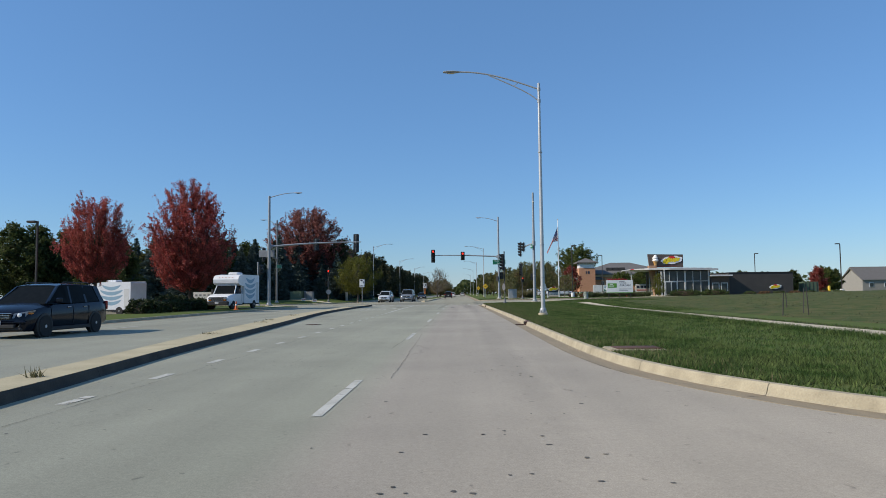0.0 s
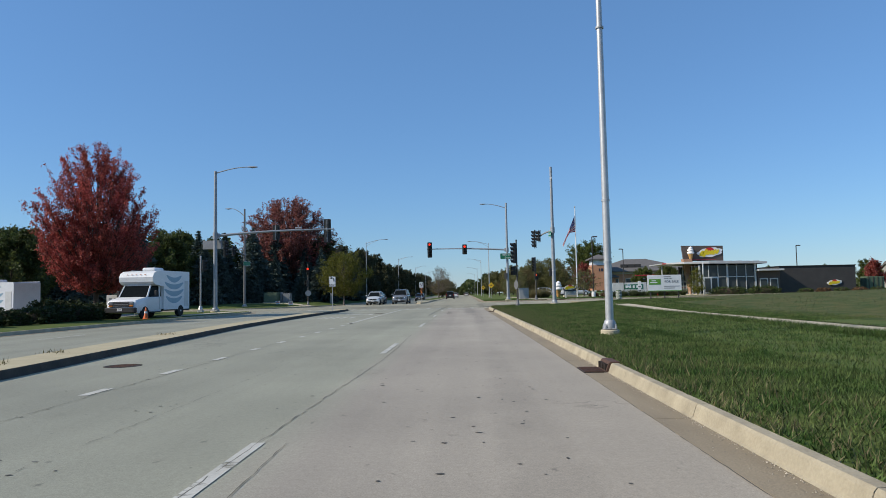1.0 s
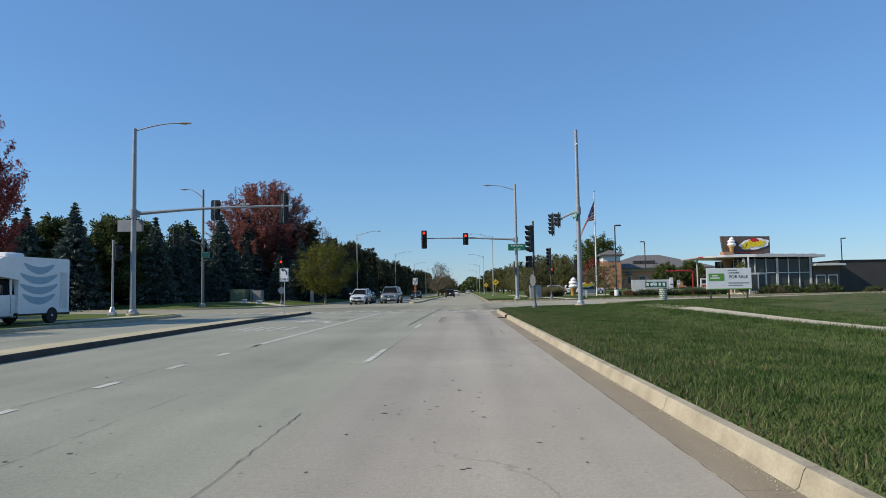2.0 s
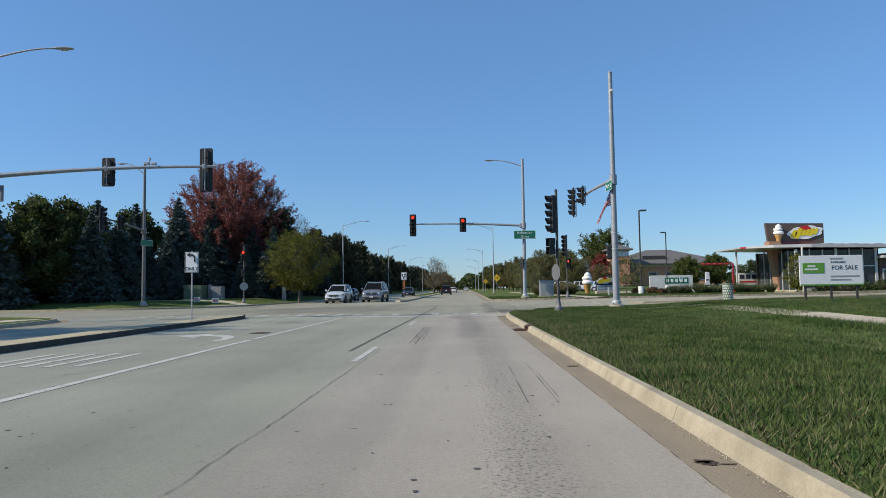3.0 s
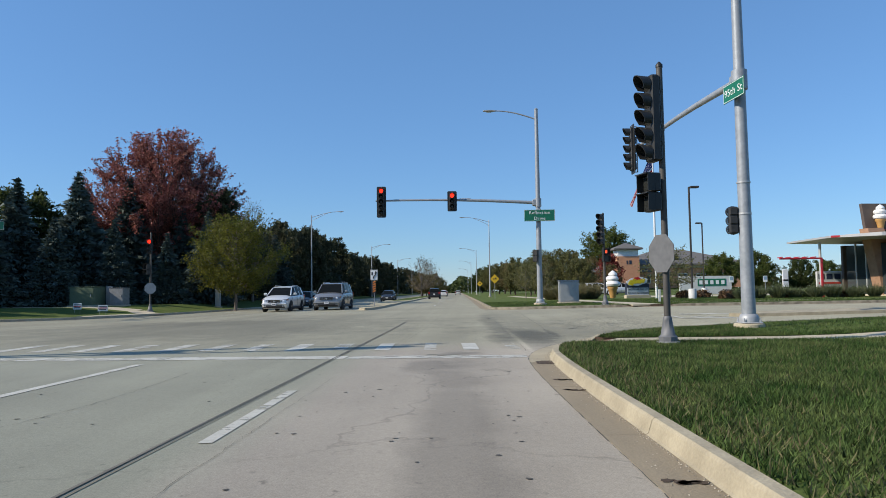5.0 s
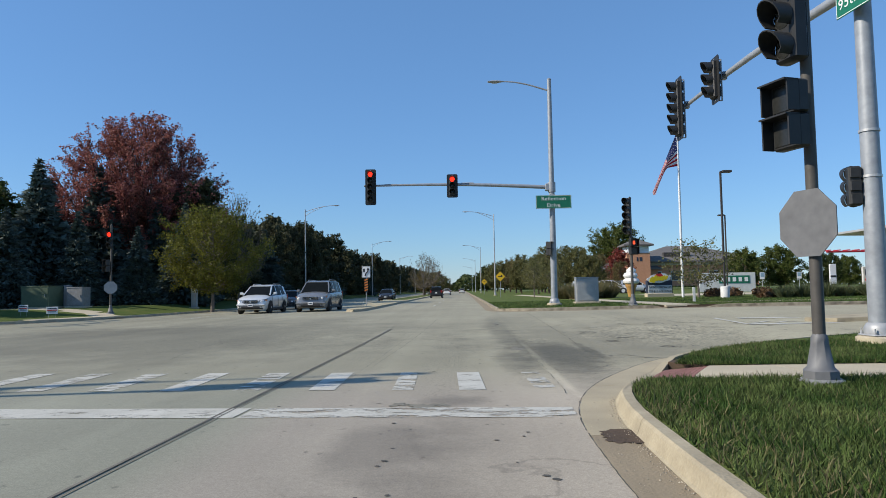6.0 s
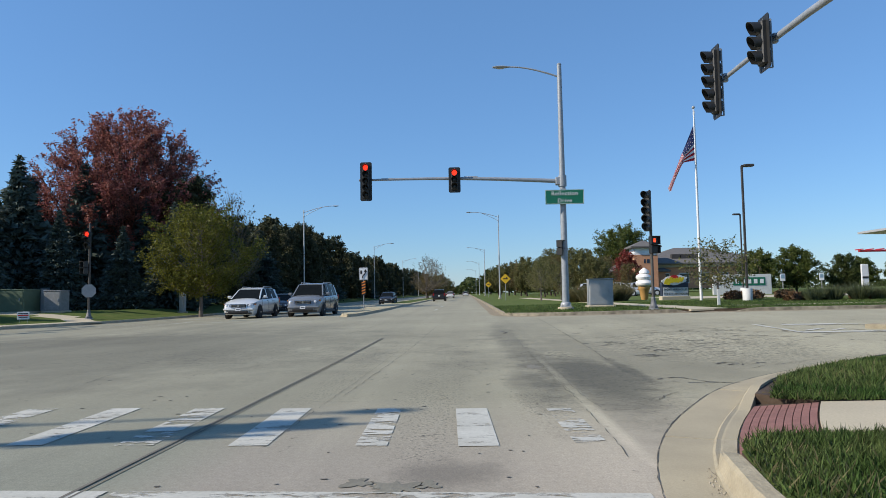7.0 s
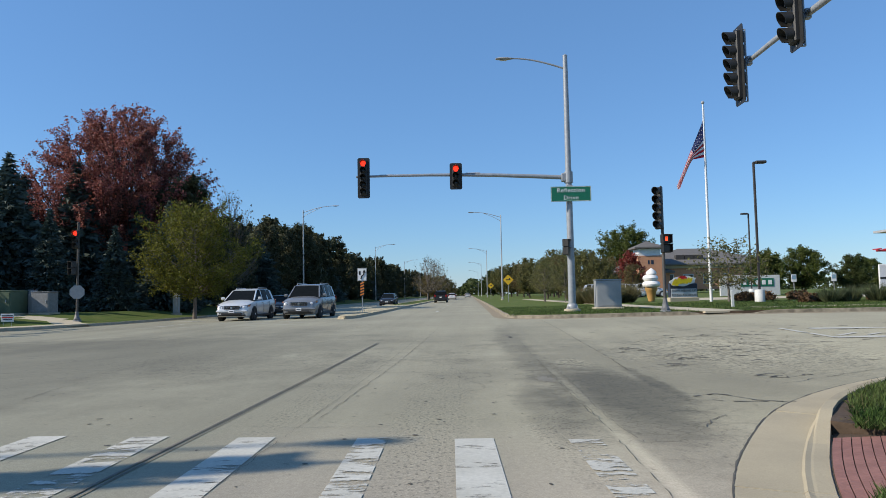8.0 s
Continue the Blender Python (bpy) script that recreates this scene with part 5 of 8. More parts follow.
short_post(ground_at(5.55, 76.0), "short signal post with a five-section head turned to the side street", 5.75, 4.65, -76, 5, None, 3.1, -72, False, 1.85, -68, side=-0.19, brown=True)
short_post(ground_at(9.85, 101.9), "short signal post with a lit orange hand below its head", 5.3, 4.42, -40, 5, None, 2.9, 10, True, None, 0, brown=True)
short_post(ground_at(-21.3, 111.3), "signal post with a lit red head under dark trees", 5.7, 4.75, 8, 3, 0, 3.1, -30, False, 1.7, 20, brown=True)


def street_lamp(place, label, height, arm, rise, turn, group="street lamps", truss=False, r=0.11):
    t = thing("street_lamp", place, label=label, category="street lamp", group=group)
    foundation(t, r * 1.2, 0.14)
    part("pole", Shape().tube([(0, 0, 0.16), (0, 0, height * 0.45), (0, 0, height)], [r, r * 0.85, r * 0.6], 14), "alu", t)
    part("pole_cap", Shape().spin((0, 0, height), [(r * 0.62, 0), (r * 0.62, 0.05), (r * 0.2, 0.1)], 12), "alu", t)
    for z in (height * 0.16, height * 0.3, height * 0.7):
        part("steel_band", Shape().spin((0, 0, z), [(r * 1.02, 0), (r * 1.02, 0.05)], 14), "galv", t)
    m = pose(0, 0, 0, 0, 0, turn)
    z = height - 0.25
    top = [m @ Vector((arm * u, 0, z + rise * math.sin(u * math.pi / 2))) for u in [k / 8 for k in range(9)]]
    low = [m @ Vector((arm * 0.62 * u, 0, z - 0.62 + (rise * math.sin(0.62 * math.pi / 2) + 0.58) * u ** 0.8)) for u in [k / 6 for k in range(7)]]
    part("lamp_arm", Shape().tube(top, 0.04, 8), "alu", t)
    part("arm_brace", Shape().tube(low, 0.03, 8), "alu", t)
    for k, (a, b) in enumerate(((3, 3),)):
        part("arm_strut", Shape().tube([low[a], top[2]], 0.018, 6), "alu", t)
    part("arm_clamp", Shape().spin((0, 0, z - 0.7), [(r * 0.8, 0), (r * 0.8, 0.16)], 12).spin((0, 0, z - 0.08), [(r * 0.8, 0), (r * 0.8, 0.16)], 12), "galv", t)
    lamp_head(t, top[-1], turn)
    return t


street_lamp(ground_at(4.85, 34.3), "tall spun aluminium street lamp beside the kerb", 12.0, 4.2, 1.0, 180)
lamp_l = street_lamp(ground_at(-20.4, 161.9), "aluminium street lamp before the dark pines", 12.6, 4.0, 0.8, 0)
for y in (232, 305, 380):
    copy_thing(lamp_l, pose(*ground_at(-20.4, y)))
lamp_r = street_lamp(ground_at(6.4, 172), "aluminium street lamp on the far verge", 12.4, 4.0, 0.8, 180)
for y in (252, 330, 420):
    copy_thing(lamp_r, pose(*ground_at(6.4, y)))


def lot_lamp(place, height, turn, label="dark bronze parking lot lamp with a shoebox head"):
    t = thing("lot_lamp", place, label=label, category="lamp post", group="parking lot lamps")
    part("footing", Shape().spin((0, 0, -0.2), [(0.3, 0), (0.3, 0.95), (0.28, 0.98)], 16), "dull_white", t)
    part("pole", Shape().box((0, 0, height / 2 + 0.4), (0.13, 0.13, height - 0.8), bev=0.015), "darkpole", t)
    part("lamp_box", Shape().box((0.42, 0, height), (0.65, 0.42, 0.16), turn=0, bev=0.03).box((0.08, 0, height), (0.2, 0.08, 0.08)), "darkpole", t, at=pose(0, 0, 0, 0, 0, turn))
    return t


lot_lamp(ground_at(19.6, 115.6), 8.8, 0)
lot_lamp(ground_at(30.35, 143), 8.5, 180)
lot_lamp(ground_at(62.2, 143.2), 8.4, 0)
lot_lamp(ground_at(63.0, 112.5), 8.2, 180)
lot_lamp(ground_at(-31.2, 49.5), 7.4, 180)
lot_lamp(ground_at(-41.0, 79.5), 7.6, 180)


def road_sign(name, place, label, post, w, h, z, turn=0, material="sign_white"):
    t = thing(name, place, turn, label=label, category="road sign")
    part("post", Shape().box((0, 0.03, post / 2 - 0.15), (0.055, 0.035, post + 0.3), bev=0.006), "galv", t)
    board = part("sign_board", Shape().box((0, 0, z), (w, 0.012, h), bev=0.005), material, t)
    rim = Shape()
    for s in (-1, 1):
        rim.box((0, -0.008, z + s * (h / 2 - 0.025)), (w - 0.03, 0.004, 0.015)).box((s * (w / 2 - 0.025), -0.008, z), (0.015, 0.004, h - 0.06))
    part("rim", rim, "sign_black", board)
    return t, board


only, board = road_sign("turn_sign", ground_at(-9.6, 69.6), "white turn-only road sign on the median", 2.75, 0.54, 0.80, 2.32)
bend = Shape()
pts = [(0.12, -0.12), (0.12, 0.05), (0.09, 0.12), (0.03, 0.16), (-0.05, 0.16)]
for (a, b), (c, d) in zip(pts, pts[1:]):
    bend.tube([(a, -0.012, 2.45 + b), (c, -0.012, 2.45 + d)], 0.032, 6)
bend.add([(-0.05, -0.02, 2.45 + 0.26), (-0.05, -0.02, 2.45 + 0.06), (-0.2, -0.02, 2.45 + 0.16)], [(0, 1, 2)])
part("bent_arrow", bend, "sign_black", board, smooth=False)
part("lettering", lettering("ONLY", 0.19, 0.003), "sign_black", board, at=(0, -0.012, 2.06))

keep, board = road_sign("median_sign", ground_at(-5.7, 118.2), "white median road sign with an arrow above a striped marker", 3.0, 0.62, 0.86, 2.55)
sym = Shape()
pts = [(-0.08, -0.30), (-0.04, -0.12), (0.10, 0.0), (0.14, 0.14)]
for (a, b), (c, d) in zip(pts, pts[1:]):
    sym.tube([(a, -0.012, 2.55 + b), (c, -0.012, 2.55 + d)], 0.04, 6)
sym.add([(0.03, -0.02, 2.68), (0.25, -0.02, 2.68), (0.14, -0.02, 2.90)], [(0, 1, 2)])
sym.box((-0.16, -0.01, 2.66), (0.12, 0.01, 0.26))
part("arrow_symbol", sym, "sign_black", board, smooth=False)
marker = part("object_marker", Shape().box((0, -0.01, 1.55), (0.26, 0.012, 0.95), bev=0.005), "sign_black", keep)
for k in range(5):
    part("orange_stripe", Shape().add([(-0.13, -0.02, 1.12 + 0.19 * k), (0.13, -0.02, 1.22 + 0.19 * k), (0.13, -0.02, 1.31 + 0.19 * k), (-0.13, -0.02, 1.21 + 0.19 * k)], [(0, 1, 2, 3)]), "sign_orange", marker, smooth=False)
warn = thing("warning_sign", ground_at(6.0, 150), label="yellow diamond warning sign on the verge", category="road sign")
part("post", Shape().box((0, 0.03, 1.3), (0.06, 0.04, 2.9)), "galv", warn)
dia = part("sign_board", Shape().prism([(0, -0.6), (0.6, 0), (0, 0.6), (-0.6, 0)], -0.006, 0.006), "sign_yellow", warn, at=(0, 0, 2.5), smooth=False)
part("symbol", Shape().box((0, -0.012, 0), (0.5, 0.01, 0.1)).box((0.15, -0.012, 0.12), (0.12, 0.01, 0.12)), "sign_black", dia)
warn2 = copy_thing(warn, pose(*ground_at(5.8, 205)))

# Flag on its pole.
flag = thing("flagpole", ground_at(17.8, 119.0), label="white flagpole with a drooping striped flag", category="flagpole")
part("pole", Shape().tube([(0, 0, -0.1), (0, 0, 5), (0, 0, 13.55)], [0.10, 0.09, 0.045], 12), "white", flag)
part("finial", Shape().spin((0, 0, 13.55), [(0.02, 0), (0.1, 0.06), (0.12, 0.12), (0.1, 0.18), (0.02, 0.24)], 10), "galv", flag)
part("rope", Shape().tube([(0.08, -0.02, 1.2), (0.07, -0.02, 13.4)], 0.012, 5), "dull_white", flag)


def cloth(u, v):
    """A point of the drooping cloth: u along its length, v down its hoist; the fly gathers into hanging folds."""
    upper = Vector((-1.95 * u ** 1.05, 0, 12.40 - 4.55 * u))
    lower = Vector((-1.75 * u ** 0.85, 0, 9.85 - 0.25 * u - 1.95 * max(0.0, (u - 0.35) / 0.65) ** 1.3))
    p = upper.lerp(lower, v)
    fold = math.sin(v * 7.5 + u * 4.0) * 0.30 * min(1.0, u * 2.2) + math.sin(v * 15 - u * 6) * 0.07 * u
    return Vector((p.x - 0.07 + 0.25 * fold * u, -0.03 + fold, p.z))


def cloth_piece(u0, u1, v0, v1, n=14):
    rows = []
    for i in range(n + 1):
        u = u0 + (u1 - u0) * i / n
        rows.append([cloth(u, v0 + (v1 - v0) * k / 3) for k in range(4)])
    return Shape().loft(rows, caps=False, closed=False)


for k in range(13):
    part("flag_stripe", cloth_piece(0.42 if k < 7 else 0.0, 1.0, k / 13, (k + 1) / 13), "flag_white" if k % 2 else "flag_red", flag)
part("flag_canton", cloth_piece(0.0, 0.42, 0.0, 7 / 13), "flag_blue", flag)
stars = Shape()
for i in range(5):
    for j in range(4):
        p = cloth(0.05 + 0.08 * i, 0.06 + 0.13 * j) - Vector((0, 0.02, 0))
        stars.box(p, (0.05, 0.02, 0.05))
tagged(part("flag_stars", stars, "flag_white", flag), kind="stuff")

# Cabinets and small roadside things.


def cabinet(place, w, d, h, material, label, turn=0.0, name="utility_cabinet"):
    t = thing(name, place, turn, label=label, category="utility cabinet")
    part("footing", Shape().box((0, 0, 0.0), (w + 0.2, d + 0.2, 0.2), bev=0.02), "walk", t)
    part("body", Shape().box((0, 0, 0.1 + h / 2), (w, d, h), bev=0.02), material, t)
    part("lid", Shape().box((0, 0, 0.12 + h), (w + 0.06, d + 0.06, 0.06), bev=0.02), material, t)
    door = part("cabinet_door", Shape().box((0, -d / 2 - 0.01, 0.1 + h / 2), (w * 0.92, 0.02, h * 0.9), bev=0.008), material, t)
    part("handle", Shape().box((w * 0.36, -d / 2 - 0.04, 0.1 + h * 0.55), (0.04, 0.04, 0.18), bev=0.01), "galv", door)
    return t


cabinet(ground_at(8.9, 109.2), 1.3, 0.8, 1.42, "cabinet", "grey steel signal control cabinet on a footing")
cabinet(ground_at(-27.0, 113.2), 1.9, 1.6, 1.35, "cab_green", "green transformer box on the shaded lawn")
cabinet(ground_at(-24.95, 114.0), 1.1, 1.0, 1.25, "galv_dull", "weathered grey utility box on the shaded lawn")
cabinet(ground_at(-20.1, 122.0), 0.4, 0.4, 1.45, "cabinet", "narrow grey utility pedestal near the kerb")
cabinet(ground_at(-25.85, 114.2), 0.32, 0.4, 1.38, "cabinet", "slim grey meter box beside a utility box", name="meter_box")


def yard_sign(place, turn, label):
    t = thing("yard_sign", place, turn, label=label, category="sign")
    part("board", Shape().box((0, 0, 0.45), (0.62, 0.015, 0.42), bev=0.004), "sign_white", t)
    part("text_bar", Shape().box((0, -0.012, 0.56), (0.5, 0.006, 0.05)).box((0, -0.012, 0.36), (0.44, 0.006, 0.05)), "blue_panel", t, smooth=False)
    part("text_band", Shape().box((0, -0.012, 0.46), (0.54, 0.006, 0.06)), "logo_red", t, smooth=False)
    for s in (-0.2, 0.2):
        part("stake", Shape().tube([(s, 0.01, -0.05), (s, 0.01, 0.3)], 0.008, 5), "galv", t)
    return t


yard_sign(ground_at(-22.8, 107.5), 12, "small white yard sign with coloured bars")
yard_sign(ground_at(-24.6, 107.6), -6, "small pale yard sign in the grass")
pp = thing("pedestal_post", ground_at(-21.4, 72.6), label="steel pedestal post with a dark signal head seen from behind", category="post")
part("base", Shape().box((0, 0, 0.12), (0.42, 0.42, 0.24), bev=0.03).spin((0, 0, 0.22), [(0.2, 0), (0.13, 0.3), (0.09, 0.34)], 8), "alu", pp)
part("pipe", Shape().tube([(0, 0, 0.5), (0, 0, 4.7)], [0.07, 0.065], 10), "galv", pp)
part("cap", Shape().spin((0, 0, 4.7), [(0.075, 0), (0.075, 0.05), (0.02, 0.1)], 10), "galv", pp)
signal_head(pp, (0.2, 0.1, 3.95), 115, 3, None, back=False, size=0.32)

green_can = thing("vent_pedestal", ground_at(15.6, 81.4, 0.12), label="pale green round pedestal with slotted sides", category="utility pedestal")
part("drum", Shape().spin((0, 0, 0), [(0.26, 0), (0.26, 0.92), (0.24, 0.96), (0.02, 0.98)], 18), "cab_green", green_can)
for r in range(6):
    for k in range(14):
        a = 2 * math.pi * (k + 0.5 * (r % 2)) / 14
        part("slot", Shape().box((0, 0, 0), (0.012, 0.06, 0.09)), "dull_white", green_can, at=pose(0.262 * math.cos(a), 0.262 * math.sin(a), 0.12 + 0.14 * r, 0, 0, math.degrees(a)), smooth=False)

# Storm drain inlets in the kerb.


def inlet(x, y):
    t = thing("storm_drain", (x, y, 0), label="rusty cast iron kerb inlet with a grate", category="drain")
    part("hood", Shape().loft([[Vector((px, yy, pz)) for px, pz in ((-0.03, -0.1), (-0.03, 0.02), (0.02, 0.15), (0.05, 0.172), (0.19, 0.172), (0.19, -0.1))] for yy in (-0.33, 0.33)]), "iron", t, smooth=False)
    for k in range(5):
        part("hood_slot", Shape().box((-0.012, -0.25 + 0.125 * k, 0.08), (0.05, 0.06, 0.1)), "iron_dark", t, smooth=False)
    part("grate_frame", Shape().box((-0.21, 0, 0.006), (0.35, 0.72, 0.02)), "iron_dark", t, smooth=False)
    for k in range(9):
        part("grate_bar", Shape().box((-0.21, -0.32 + 0.08 * k, 0.018), (0.31, 0.03, 0.02)), "iron", t, smooth=False)


inlet(3.27, 27.3)
inlet(2.95, 64.0)
vb = thing("valve_box", ground_at(4.2, 13.5), label="rusty iron lid in a concrete collar beside the kerb", category="drain")
part("collar", Shape().box((0, 0, -0.03), (1.1, 0.86, 0.12), bev=0.02), "kerb", vb)
part("iron_lid", Shape().box((0.05, 0, 0.035), (0.9, 0.68, 0.02), bev=0.006), "iron", vb, "rusty iron lid")

# Traffic cone beside the van.
tc = thing("traffic_cone", (-18.3, 56.3, 0.13), label="orange traffic cone with a white band", category="traffic cone")
part("foot", Shape().box((0, 0, 0.02), (0.36, 0.36, 0.04), bev=0.02), "cone_orange", tc)
part("cone", Shape().spin((0, 0, 0.04), [(0.14, 0), (0.03, 0.66), (0.02, 0.67)], 14), "cone_orange", tc)
part("band", Shape().spin((0, 0, 0.36), [(0.094, 0), (0.075, 0.12)], 14), "sign_white", tc)

# ---- trees and plants ----


def quads_mesh(name, centres, ups, sides, material):
    """A mesh of many small separate pointed leaves."""
    n = len(centres)
    v = np.empty((n, 3, 3))
    v[:, 0], v[:, 1], v[:, 2] = centres - ups * 0.5 - sides * 0.62, centres - ups * 0.5 + sides * 0.62, centres + ups * 0.62
    me = bpy.data.meshes.new(name)
    me.vertices.add(3 * n)
    me.vertices.foreach_set("co", v.reshape(-1).astype(np.float32))
    me.loops.add(3 * n)
    me.loops.foreach_set("vertex_index", np.arange(3 * n, dtype=np.int32))
    me.polygons.add(n)
    me.polygons.foreach_set("loop_start", np.arange(0, 3 * n, 3, dtype=np.int32))
    me.polygons.foreach_set("loop_total", np.full(n, 3, dtype=np.int32))
    me.update(calc_edges=True)
    me.materials.append(M[material])
    return me


def unit(a):
    return a / np.maximum(np.linalg.norm(a, axis=1, keepdims=True), 1e-9)


def leaves_round(rng, points, spread, size, name, material, droop=0.0):
    """Leaves scattered round the given twig points."""
    n = len(points)
    c = points + rng.normal(0, spread, (n, 3))
    a = unit(rng.normal(0, 1, (n, 3)) + [0, 0, -droop])
    b = unit(np.cross(a, rng.normal(0, 1, (n, 3))))
    s = size * rng.uniform(0.6, 1.4, (n, 1))
    return quads_mesh(name, c, a * s, b * s * 0.75, material)


def envelope(u, shape):
    """The crown's half width at share u of its height."""
    if shape == "round":
        return math.sin(math.pi * min(max(0.06 + 0.9 * u, 0), 1)) ** 0.62
    if shape == "pine":
        return (0.80 + 0.55 * u) * (1 - u ** 2.1) ** 0.8 + 0.05
    if shape == "umbrella":
        return (0.45 + 0.75 * u) * (1 - max(0.0, (u - 0.45) / 0.55) ** 2.4) ** 0.6 + 0.03
    return math.sin(math.pi * min(max(0.03 + 0.94 * u ** 0.8, 0), 1)) ** 0.8


def broadleaf(seed, height, trunk_h, spread, leaf, bark="bark", shape="round", limbs=46, leaves=9000, size=0.26, r0=0.2, fuzz=0.16, rise=0.5, twigs=7, gaps=0.2, lobes=0.16):
    """A pair of meshes, wood and crown: limbs sweep from the trunk to the crown's outline and carry twigs with leaves."""
    rng = np.random.default_rng(seed)
    wood = Shape().tube([(0, 0, -0.2), (0.02, 0.01, trunk_h * 0.5), (0, 0.03, trunk_h), (0.05, 0, height * 0.5), (0, 0.05, height * 0.8)], [r0 * 1.3, r0, r0 * 0.9, r0 * 0.5, r0 * 0.12], 9, caps=False)
    crown = height - trunk_h * 0.8
    spots = []
    for k in range(limbs):
        u = (k + rng.uniform(0, 1)) / limbs
        a = k * 2.39996 + rng.uniform(-0.3, 0.3)
        lobe = 1 + lobes * math.sin(3 * a + 7 * u + seed) + rng.uniform(-gaps, gaps * 0.5)
        inner = 1.0 if k % 4 else rng.uniform(0.45, 0.8)
        r = spread * envelope(u, shape) * lobe * inner
        tip = Vector((r * math.cos(a), r * math.sin(a), trunk_h * 0.8 + crown * u * rng.uniform(0.94, 1.04)))
        z0 = max(trunk_h * rng.uniform(0.8, 1.1), tip.z - rise * r * rng.uniform(0.9, 1.5) - crown * 0.12)
        base = Vector((0, 0, min(z0, height * 0.78)))
        mid = base.lerp(tip, 0.5) + Vector((0.12 * r * math.cos(a), 0.12 * r * math.sin(a), -0.10 * r * rise))
        line = [base * (1 - s) ** 2 + mid * 2 * s * (1 - s) + tip * s * s for s in (0, 0.25, 0.5, 0.75, 1)]
        wood.tube(line, [r0 * 0.34 * (1 - 0.5 * u), r0 * 0.24 * (1 - 0.5 * u), r0 * 0.15, r0 * 0.09, r0 * 0.03], 5, caps=False)
        for j in range(twigs):
            s = rng.uniform(0.42, 1.0)
            p = base * (1 - s) ** 2 + mid * 2 * s * (1 - s) + tip * s * s
            out = Vector((p.x, p.y, 0))
            out = out.normalized() if out.length > 0.01 else Vector((1, 0, 0))
            d = (out * 0.6 + Vector((0, 0, 0.35 + 0.5 * rise)) + Vector(rng.normal(0, 0.5, 3))).normalized()
            ln = spread * rng.uniform(0.14, 0.30)
            q = p + d * ln
            wood.tube([p, p.lerp(q, 0.55) + Vector(rng.normal(0, 0.04, 3)), q], [r0 * 0.07, r0 * 0.05, r0 * 0.02], 3, caps=False)
            for s2 in (0.3, 0.5, 0.7, 0.85, 1.0, 1.08):
                spots.append(p.lerp(q, s2))
    spots = np.array([tuple(p) for p in spots])
    wm = wood.mesh("trunk", True)
    wm.materials.append(M[bark])
    pick = spots[rng.integers(0, len(spots), leaves)]
    return wm, leaves_round(rng, pick, fuzz, size, "crown", leaf)


def conifer(seed, height, spread, needle, tiers=24, per=11, dense=46, bark="bark", size=0.22, droop=0.25, low=0.04, shape=1.0):
    """Wood and crown of a spruce or pine: whorls of boughs with needle sprays."""
    rng = np.random.default_rng(seed)
    wood = Shape().tube([(0, 0, -0.2), (0, 0, height * 0.5), (0, 0, height * 0.98)], [height * 0.02, height * 0.012, 0.02], 7, caps=False)
    pts, ups = [], []
    for t in range(tiers):
        u = t / (tiers - 1)
        z = height * (low + (0.97 - low) * u)
        reach = spread * ((1 - u) ** shape) * (0.88 + 0.12 * math.sin(t * 2.1)) + 0.12
        n = max(4, int(per * (1 - 0.55 * u)))
        for b in range(n):
            a = 2 * math.pi * (b + rng.uniform(-0.35, 0.35)) / n + t * 0.7
            r = reach * rng.uniform(0.72, 1.12)
            rise = -droop * r * rng.uniform(0.6, 1.2)
            tip = np.array([math.cos(a) * r, math.sin(a) * r, z + rise + 0.12 * r])
            base = np.array([0, 0, z])
            if r > spread * 0.35:
                wood.tube([base, base * 0.4 + tip * 0.6 - [0, 0, 0.05 * r], tip], [0.035, 0.02, 0.008], 3, caps=False)
            m = max(6, int(dense * r / spread))
            f = rng.uniform(0.18, 1.0, (m, 1)) ** 0.75
            p = base + (tip - base) * f + rng.normal(0, 1, (m, 3)) * [0.09 * r + 0.05, 0.09 * r + 0.05, 0.05 * r + 0.04]
            way = unit((tip - base)[None, :] + rng.normal(0, 0.45, (m, 3)) * r)
            pts.append(p)
            ups.append(way)
    pts, ups = np.concatenate(pts), np.concatenate(ups)
    n = len(pts)
    s = size * rng.uniform(0.7, 1.5, (n, 1))
    b = unit(np.cross(ups, rng.normal(0, 1, (n, 3))))
    wm = wood.mesh("trunk", True)
    wm.materials.append(M[bark])
    return wm, quads_mesh("crown", pts, ups * s * 1.7, b * s * 0.8, needle)


def plant(meshes, place, label, category="tree", name="tree", turn=0.0, scale=(1, 1, 1), group=""):
    """A tree of its own from the two meshes of a kind."""
    t = thing(name, place, turn, label=label, category=category, group=group)
    t.matrix_basis = pose(*place, 0, 0, turn) @ Matrix.Diagonal((*scale, 1))
    part("trunk", meshes[0], None, t)
    part("crown", meshes[1], None, t)
    return t


red_a = broadleaf(11, 12.0, 2.2, 4.2, "leaf_red", shape="round", limbs=200, leaves=110000, size=0.105, r0=0.22, rise=1.8, fuzz=0.10, twigs=11, gaps=0.22, lobes=0.12)
red_b = broadleaf(12, 12.0, 2.4, 4.5, "leaf_rust", shape="round", limbs=300, leaves=150000, size=0.096, r0=0.24, rise=1.35, fuzz=0.08, twigs=11, gaps=0.0, lobes=0.03)
plant(red_a, ground_at(-24.6, 62.1), "red maple in full autumn colour, its outer side shaded", name="maple_tree", scale=(0.83, 0.83, 0.94), group="red maples")
red_c = broadleaf(14, 12.0, 4.3, 4.2, "leaf_red", shape="round", limbs=170, leaves=85000, size=0.105, r0=0.22, rise=1.7, fuzz=0.10, twigs=11, gaps=0.22, lobes=0.12)
